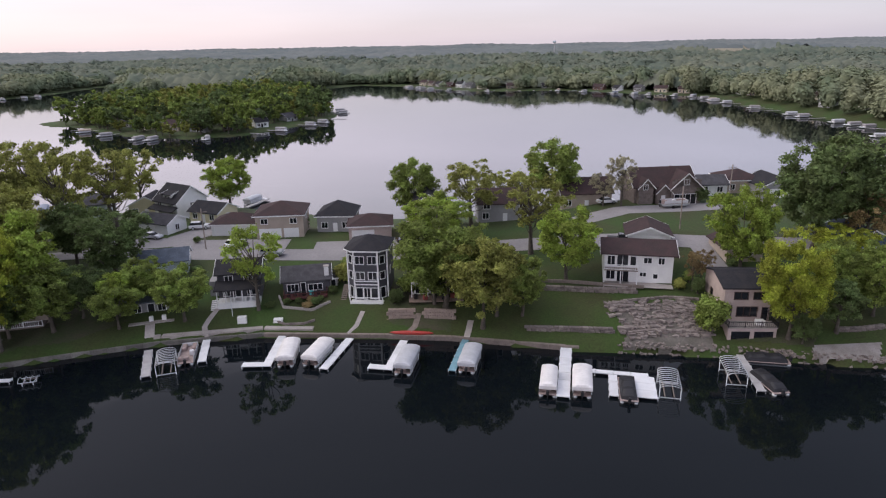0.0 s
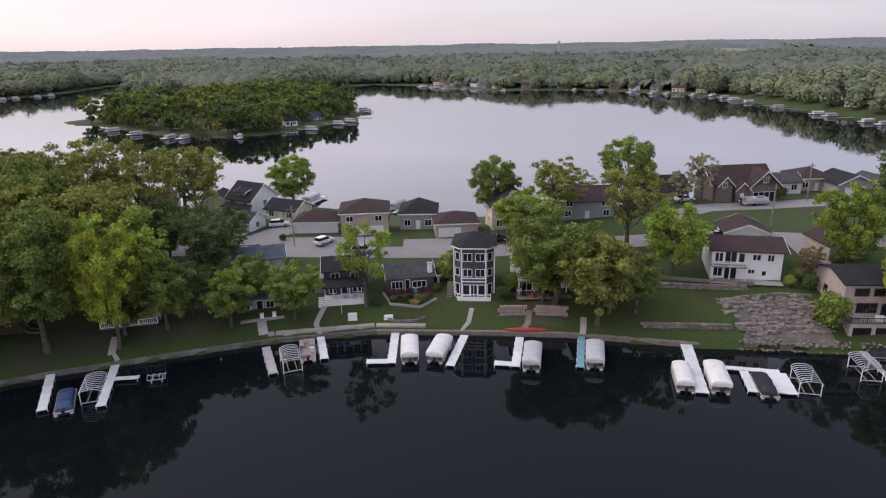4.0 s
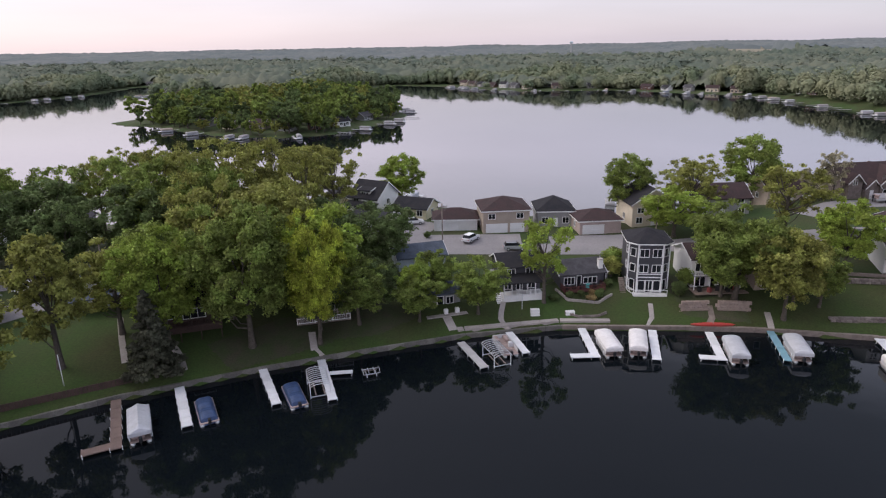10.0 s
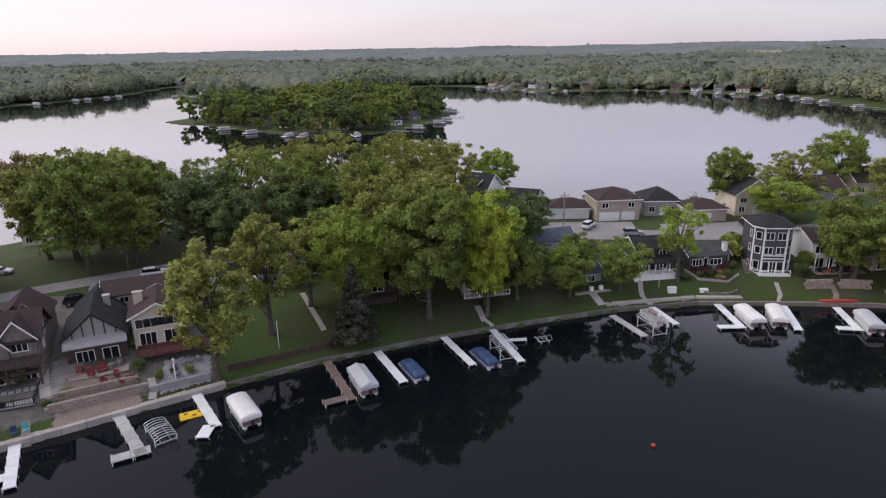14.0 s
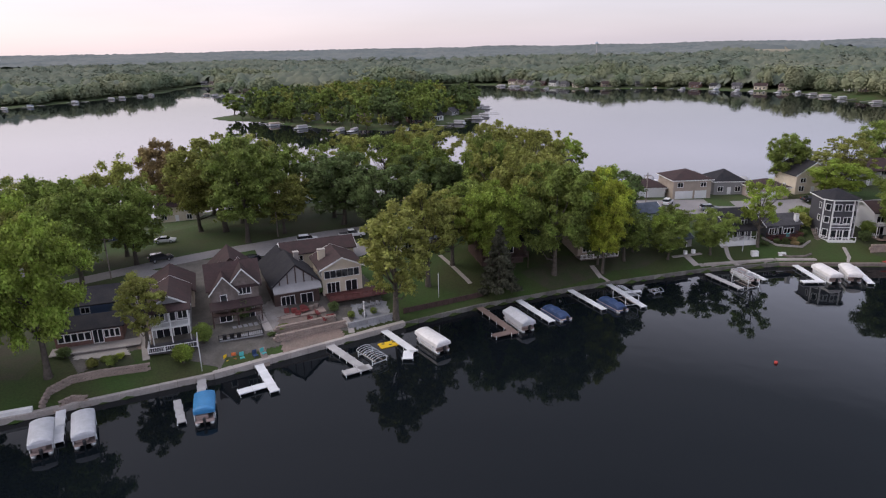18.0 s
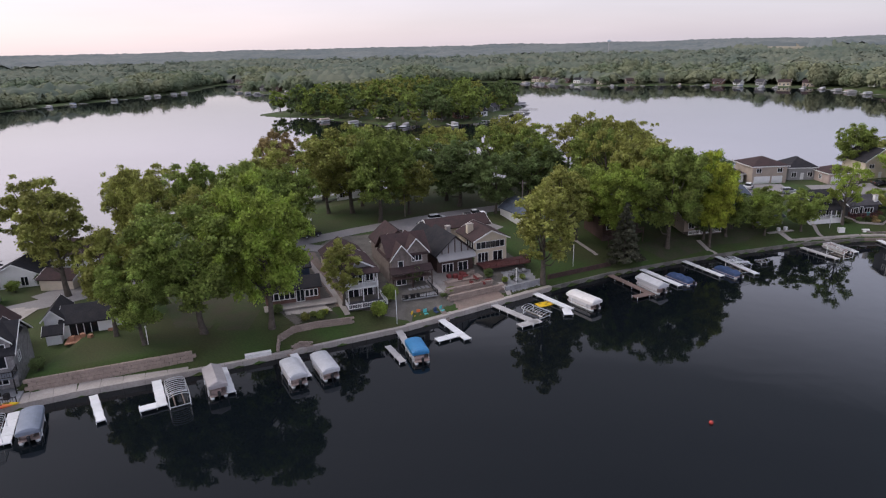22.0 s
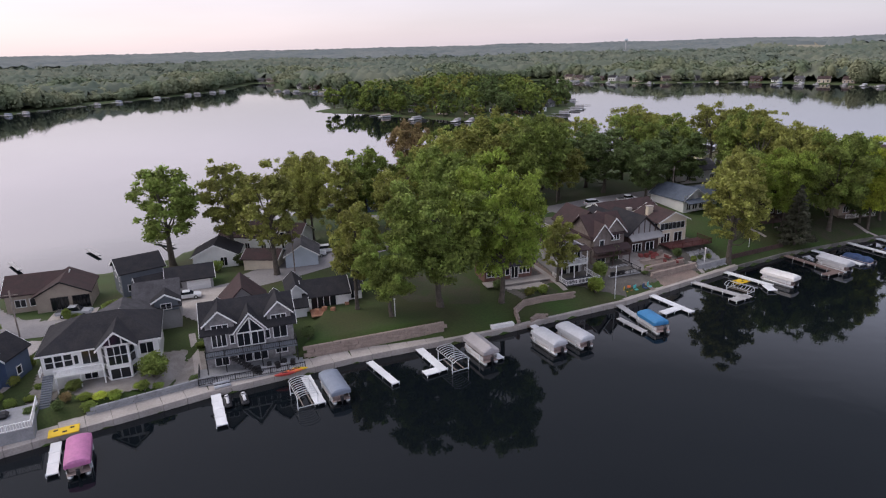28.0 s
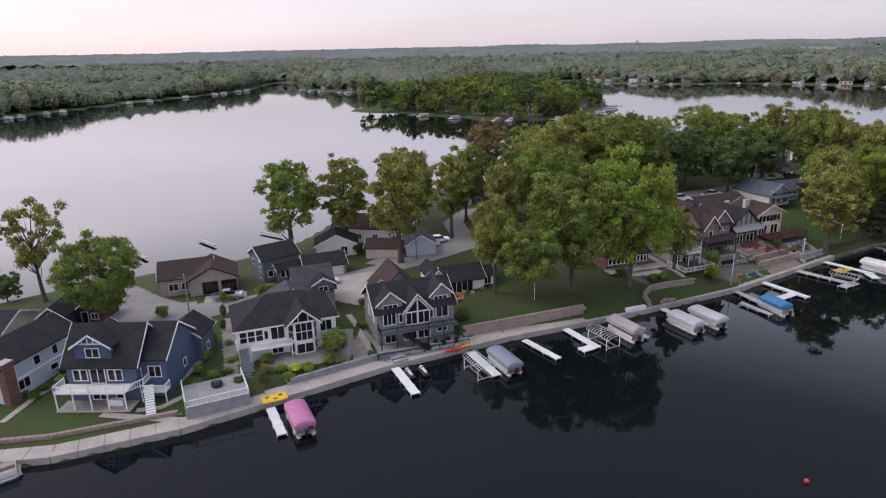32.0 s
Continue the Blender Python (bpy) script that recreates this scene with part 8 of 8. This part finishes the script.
# ---- yards, beds and terraces ----
def patch(name, pts, material, label, lift=0.06, cell=0.4):
    """A draped bed or paved area inside a ring of points."""
    ring = np.array(pts, float)
    xs, ys = np.arange(ring[:, 0].min(), ring[:, 0].max() + cell, cell), np.arange(ring[:, 1].min(), ring[:, 1].max() + cell, cell)
    px, py = np.meshgrid(xs, ys)
    pz = land_height(px, py) + lift
    keep = inside(px[:-1, :-1] + cell / 2, py[:-1, :-1] + cell / 2, ring)
    n = len(xs)
    faces = [(j * n + i, j * n + i + 1, (j + 1) * n + i + 1, (j + 1) * n + i) for j, i in zip(*np.nonzero(keep))]
    used = sorted({q for f in faces for q in f})
    index = {q: k for k, q in enumerate(used)}
    flat = np.stack([px.ravel(), py.ravel(), pz.ravel()], -1)
    return tagged(new(name, mesh_of(name, flat[used].tolist(), [tuple(index[q] for q in f) for f in faces], material)), label, name.replace("_", " "), kind="structure")


GRAVEL = mat("pale_gravel", (0.27, 0.25, 0.235), 0.95, var=0.35, scale=0.6, fine=9.0, bump=0.6, color2=(0.20, 0.18, 0.16))
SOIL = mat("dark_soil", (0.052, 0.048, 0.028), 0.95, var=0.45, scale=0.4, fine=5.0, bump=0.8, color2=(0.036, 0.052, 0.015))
PAVERS = mat("tan_pavers", (0.24, 0.175, 0.145), 0.9, var=0.35, scale=0.5, fine=4.0, bump=0.4, color2=(0.16, 0.13, 0.11))
# gravel with the yards' shade in its colour; plain brownish tone on the rock bank
YARD = mat("dark_gravel_with_shade", (0.125, 0.112, 0.10), 0.95, var=0.4, scale=0.5, fine=5.0, bump=0.7, color2=(0.085, 0.08, 0.066))
patch("yard", [(-161.3, 41.0), (-155.8, 47.9), (-142.2, 45.5), (-142.4, 47.9), (-130.7, 55.5), (-119.5, 63.5), (-122.3, 70.2), (-130.8, 84.1), (-140.2, 85.6), (-164.6, 83.4), (-168.6, 67.2), (-169.2, 48.5)], YARD, "gravel yards between the close row, darkened in colour for shade", 0.045)
patch("rock_bed", [(16.3, 99.1), (28.4, 100.7), (30.2, 98.4), (30.2, 90.5), (16.6, 91.5), (17.7, 94.3)], YARD, "brownish gravel bed of the rock bank", 0.05)
patch("gravel_bed", [(-223.8, 8.7), (-220.0, 6.8), (-215.5, 8.6), (-205.6, 13.8), (-210.6, 22.1), (-214.9, 20.6), (-225.3, 17.9)], GRAVEL, "pale gravel bed round the white lake house")
patch("driveway", [(-262.7, 31.2), (-270.7, 49.8), (-253.3, 36.0), (-244.9, 30.9), (-235.8, 34.7), (-234.0, 31.1), (-241.1, 24.4), (-251.0, 22.0), (-255.7, 21.9)], ASPHALT, "worn asphalt yard before the taupe house", 0.10)
patch("gravel_bed", [(-236.1, 24.7), (-233.3, 25.7), (-227.5, 14.0), (-223.8, 6.5), (-227.6, 5.1), (-231.5, 13.7)], GRAVEL, "planted stone bed beside the lawn", 0.07)
patch("driveway", [(-226.0, 45.3), (-210.6, 47.8), (-211.2, 36.2), (-212.2, 30.1), (-216.9, 32.2), (-222.6, 35.9)], CONCRETE, "pale concrete forecourt between two houses", 0.11)
patch("terrace", [(-137.9, 59.5), (-132.4, 64.8), (-125.9, 57.0), (-134.6, 50.7)], PAVERS, "tan stone terrace with red garden furniture", 0.08)
patch("terrace", [(-139.5, 67.5), (-135.4, 58.6), (-137.3, 53.7), (-141.5, 62.6)], GRAVEL, "gravel side yard between two houses", 0.07)
patch("terrace", [(-126.7, 65.5), (-121.0, 68.3), (-119.0, 63.3), (-124.6, 59.3)], BLOCK_WALL, "grey paved terrace with garden chairs", 0.08)
patch("terrace", [(-165.9, 47.3), (-158.4, 48.5), (-156.2, 46.1), (-163.8, 44.0)], CONCRETE, "concrete patio before the dark cottage", 0.09)
patch("planting_bed", [(-162.1, 44.0), (-156.2, 46.1), (-154.7, 44.2), (-160.3, 41.7)], SOIL, "planted bed with low shrubs above a wall", 0.07)
patch("terrace", [(-169.2, 72.1), (-166.2, 72.5), (-153.8, 48.0), (-155.9, 47.6)], PAVERS, "stone paved side yard with steps", 0.07)
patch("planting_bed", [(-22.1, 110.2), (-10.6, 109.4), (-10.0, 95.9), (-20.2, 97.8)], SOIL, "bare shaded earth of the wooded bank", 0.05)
patch("planting_bed", [(32.8, 101.0), (32.7, 92.6), (44.4, 90.6), (48.3, 96.2), (42.6, 99.1)], SOIL, "bare shaded earth round the tan house", 0.05)
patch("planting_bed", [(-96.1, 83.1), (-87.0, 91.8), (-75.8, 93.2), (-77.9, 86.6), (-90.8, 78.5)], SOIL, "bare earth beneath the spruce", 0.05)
patch("planting_bed", [(-190.8, 53.5), (-173.8, 52.6), (-168.6, 45.1), (-168.7, 39.0), (-181.1, 38.8)], SOIL, "bare brown slope beneath the oaks", 0.05)
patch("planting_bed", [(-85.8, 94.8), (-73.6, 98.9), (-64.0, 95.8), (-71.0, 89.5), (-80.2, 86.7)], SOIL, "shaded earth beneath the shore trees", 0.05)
patch("shore_gravel", [(44.4, 90.6), (54.1, 90.9), (52.6, 87.6), (43.7, 88.7)], GRAVEL, "pinkish gravel slope at the water", 0.07)
wall_run("retaining_wall", [(48.5, 93.1), (51.9, 93.0), (55.7, 93.3)], 0.5, -0.4, 0.7, RUBBLE, "pale fieldstone wall beside the lawn", 0.75, drape=True, courses=3)
wall_run("retaining_wall", [(18.0, 100.9), (25.4, 101.4), (30.2, 100.7)], 0.5, -0.6, 0.35, RUBBLE, "stacked fieldstone wall above the rock bank", 0.75, drape=True, courses=2)
wall_run("retaining_wall", [(17.5, 94.0), (22.1, 94.4), (30.0, 93.5)], 0.5, -0.6, 0.45, RUBBLE, "stacked fieldstone wall in the rock bank", 0.75, drape=True, courses=2)
wall_run("retaining_wall", [(3.5, 107.4), (9.3, 106.5), (15.0, 105.1), (22.2, 103.6)], 0.16, 0.3, 0.95, OLD_WOOD, "weathered timber rail along the lawn edge", 1.8, piece_name="rail", drape=True)
for pts, w, m, label in (
        ([(-155.0, 78.9), (-147.7, 68.7), (-142.2, 61.3), (-138.1, 55.4)], 1.3, CONCRETE, "long pale stair path between two houses"),
        ([(-165.7, 66.4), (-157.8, 53.0), (-153.4, 45.2)], 1.0, CONCRETE, "pale flagstone steps beside the balcony house"),
        ([(-124.1, 54.7), (-125.7, 59.8), (-127.0, 61.8)], 1.0, CONCRETE, "pale steps to the terrace"),
        ([(-138.1, 51.3), (-134.1, 44.5)], 1.0, OLD_WOOD, "dark wooden stair to the shore walk")):
    strip("footpath", pts, w, m, label, 0.12)
stair = tagged(new("garden_stair"), "long pale stair between two houses", "stairs")
sa, sb = Vector((-152.7, 75.9)), Vector((-139.1, 56.7))
for k in range(15):
    q = sa.lerp(sb, (k + 0.5) / 15)
    lump("tread", stair, q.x, q.y, ground_z(q.x, q.y) + 0.02, 1.3, 0.5, 0.3, CONCRETE, 55)


def bush(x, y, h, r, tone="green", label="small rounded green shrub in the yard"):
    tree(x, y, h, r, tone, "shrub", label, "shrub")


for x, y, h, r, tone in (
        (-220.0, 6.8, 0.9, 1.1, "bright"), (-218.1, 7.1, 0.8, 1.2, "yellow"), (-216.5, 7.7, 0.8, 1.1, "bright"), (-214.1, 10.2, 0.7, 1.3, "bright"), (-212.2, 10.9, 0.7, 1.0, "green"),
        (-222.7, 8.8, 1.7, 1.3, "green"), (-222.0, 6.0, 1.5, 0.9, "brown"), (-229.0, 10.5, 0.8, 0.8, "green"), (-227.9, 11.3, 1.0, 0.9, "green"), (-228.2, 7.4, 0.9, 0.9, "bright"), (-226.6, 8.5, 1.0, 0.7, "green"),
        (-231.3, 15.7, 0.8, 0.8, "green"), (-234.0, 20.3, 2.2, 0.6, "dark"), (-236.3, 25.8, 2.5, 0.7, "dark"), (-238.7, 31.8, 2.4, 0.8, "green"), (-213.6, 13.0, 3.6, 2.5, "green"), (-230.5, 34.4, 2.8, 1.8, "green"),
        (-211.7, 23.3, 1.0, 0.9, "green"), (-213.0, 31.1, 1.5, 0.9, "dark"), (-208.1, 13.1, 1.4, 0.9, "dark"), (-237.7, 33.2, 1.0, 1.2, "green"), (-249.0, 7.6, 0.9, 0.9, "dark"), (-251.8, 1.5, 0.9, 0.9, "dark"), (-252.0, -0.6, 0.9, 0.9, "green"), (-254.0, -0.1, 0.8, 0.8, "green"),
        (-159.0, 44.2, 0.9, 0.9, "green"), (-157.4, 45.1, 0.9, 0.9, "yellow"), (-160.3, 43.1, 0.8, 0.8, "green"), (-146.7, 50.3, 3.6, 1.7, "green"), (-136.4, 56.2, 0.8, 1.0, "green"), (-137.4, 54.4, 0.7, 0.8, "dark"), (-129.2, 63.0, 2.0, 1.2, "dark"),
        (-132.7, 68.5, 2.2, 1.3, "dark"), (-136.1, 56.7, 0.7, 1.1, "green"), (-165.5, 44.5, 1.8, 1.3, "dark"), (-33.9, 102.6, 1.6, 1.0, "dark"), (-31.7, 106.3, 1.6, 1.0, "dark"), (-41.8, 101.9, 1.0, 1.2, "dark"), (-35.3, 101.9, 1.0, 1.2, "brown"), (29.5, 94.8, 3.5, 1.8, "green"),
        (30.7, 102.4, 3.0, 1.4, "dark"), (44.1, 92.0, 2.5, 1.8, "dark"), (-20.1, 102.7, 2.2, 1.2, "dark"), (30.2, 105.7, 2.4, 1.2, "green"), (39.7, 111.6, 1.5, 1.5, "dark"), (-60.2, 114.6, 1.0, 1.5, "dark")):
    bush(x, y, h, r, tone)

# trees of the shaded lot
for x, y, h, r, tone, shape in (
        (-71.7, 95.7, 9.5, 5.0, "dark", "oak"), (-62.6, 100.1, 9.5, 5.0, "green", "oak"), (-78.6, 95.7, 11.5, 6.2, "green", "oak"), (-80.1, 89.2, 11.0, 5.5, "dark", "oak"), (-66.1, 97.1, 8.0, 4.0, "bright", "oak"),
        (-84.5, 115.4, 13.0, 6.5, "dark", "oak"), (32.1, 105.6, 6.0, 2.6, "brown", "open"), (48.6, 92.9, 9.0, 4.0, "dark", "tall"), (43.0, 91.2, 5.0, 2.6, "dark", "oak"), (-2.6, 99.0, 13.0, 6.0, "olive", "oak"), (1.6, 98.7, 11.0, 5.0, "green", "oak"), (-13.2, 102.4, 14.0, 6.0, "green", "oak")):
    tree(x, y, h, r, tone, shape)

# garden furniture on the terraces
def garden_chair(x, y, rot, material, label, broad=0.7):
    h = tagged(new("garden_chair"), label, "chair", "garden chairs on the terraces")
    h.matrix_basis = pose(x, y, ground_z(x, y) + 0.1, 0, 0, rot)
    lump("seat", h, 0, 0, 0.32, broad, 0.65, 0.12, material)
    lump("backrest", h, 0, 0.3, 0.4, broad, 0.12, 0.55, material)
    for sx in (-1, 1):
        lump("armrest", h, sx * broad / 2, 0, 0.32, 0.1, 0.6, 0.3, material)
        for sy in (-0.26, 0.26):
            lump("leg", h, sx * (broad / 2 - 0.05), sy, 0, 0.07, 0.07, 0.32, DARK_METAL)


for k, (x, y) in enumerate(((-134.6, 60.3), (-133.8, 61.6), (-132.4, 59.5), (-131.5, 61.2), (-130.1, 59.8), (-129.3, 60.9))):
    garden_chair(x, y, 40 * k, RED_CUSHION, "red cushioned garden chair on the stone terrace", 1.3 if k % 2 else 0.8)
for k, (x, y) in enumerate(((-124.9, 64.5), (-124.0, 65.4), (-123.0, 66.1), (-122.0, 66.7), (-123.9, 63.0), (-122.4, 64.3))):
    garden_chair(x, y, 50 * k, BLOCK_WALL, "grey garden chair on the paved terrace")

# two houses among the trees beside the tall charcoal house
h = house("grey-white two-storey house with balcony behind stone walls", -17.5, 105.4, 6)
volume(h, 0, 0, 8.5, 8, 5.4, WHITE, ROOF_BROWN, "gable", "x", 1.6, openings={"f": [(0.7, 3.1, 1.7, 1.4, "w2"), (3.6, 2.9, 2.0, 2.1, "w2"), (6.4, 3.1, 1.4, 1.4, "w2"), (0.8, 0.3, 1.8, 1.9, "w2"), (3.4, 0.2, 1.0, 2.1, "w1"), (5.2, 0.3, 2.2, 1.9, "w3")]})
deck(h, 0, -1.5, 8.5, 0, 2.7, GREY_WALL, TRIM, "f", legs=TRIM)
deck(h, -0.4, -3.4, 9.0, 0, 0.1, PAVERS)
for k in range(5):
    lump("patio_chair", h, 0.8 + 1.6 * k, -2.0 - 0.5 * (k % 2), 0.1, 0.65, 0.65, 0.8, RED_CUSHION if k in (1, 4) else DARK_METAL, 30 * k)
h = house("tan gabled cottage half hidden by trees", -7.0, 103.9, 4)
volume(h, 0, 0, 7.0, 8, 4.3, TAN, ROOF_BROWN, "gable", "y", 2.0, openings={"f": [(1.4, 2.3, 0.9, 1.2, "w1"), (4.6, 2.3, 0.9, 1.2, "w1"), (1.2, 0.3, 1.2, 1.2, "w2"), (4.2, 0.2, 1.8, 1.9, "w2")]})
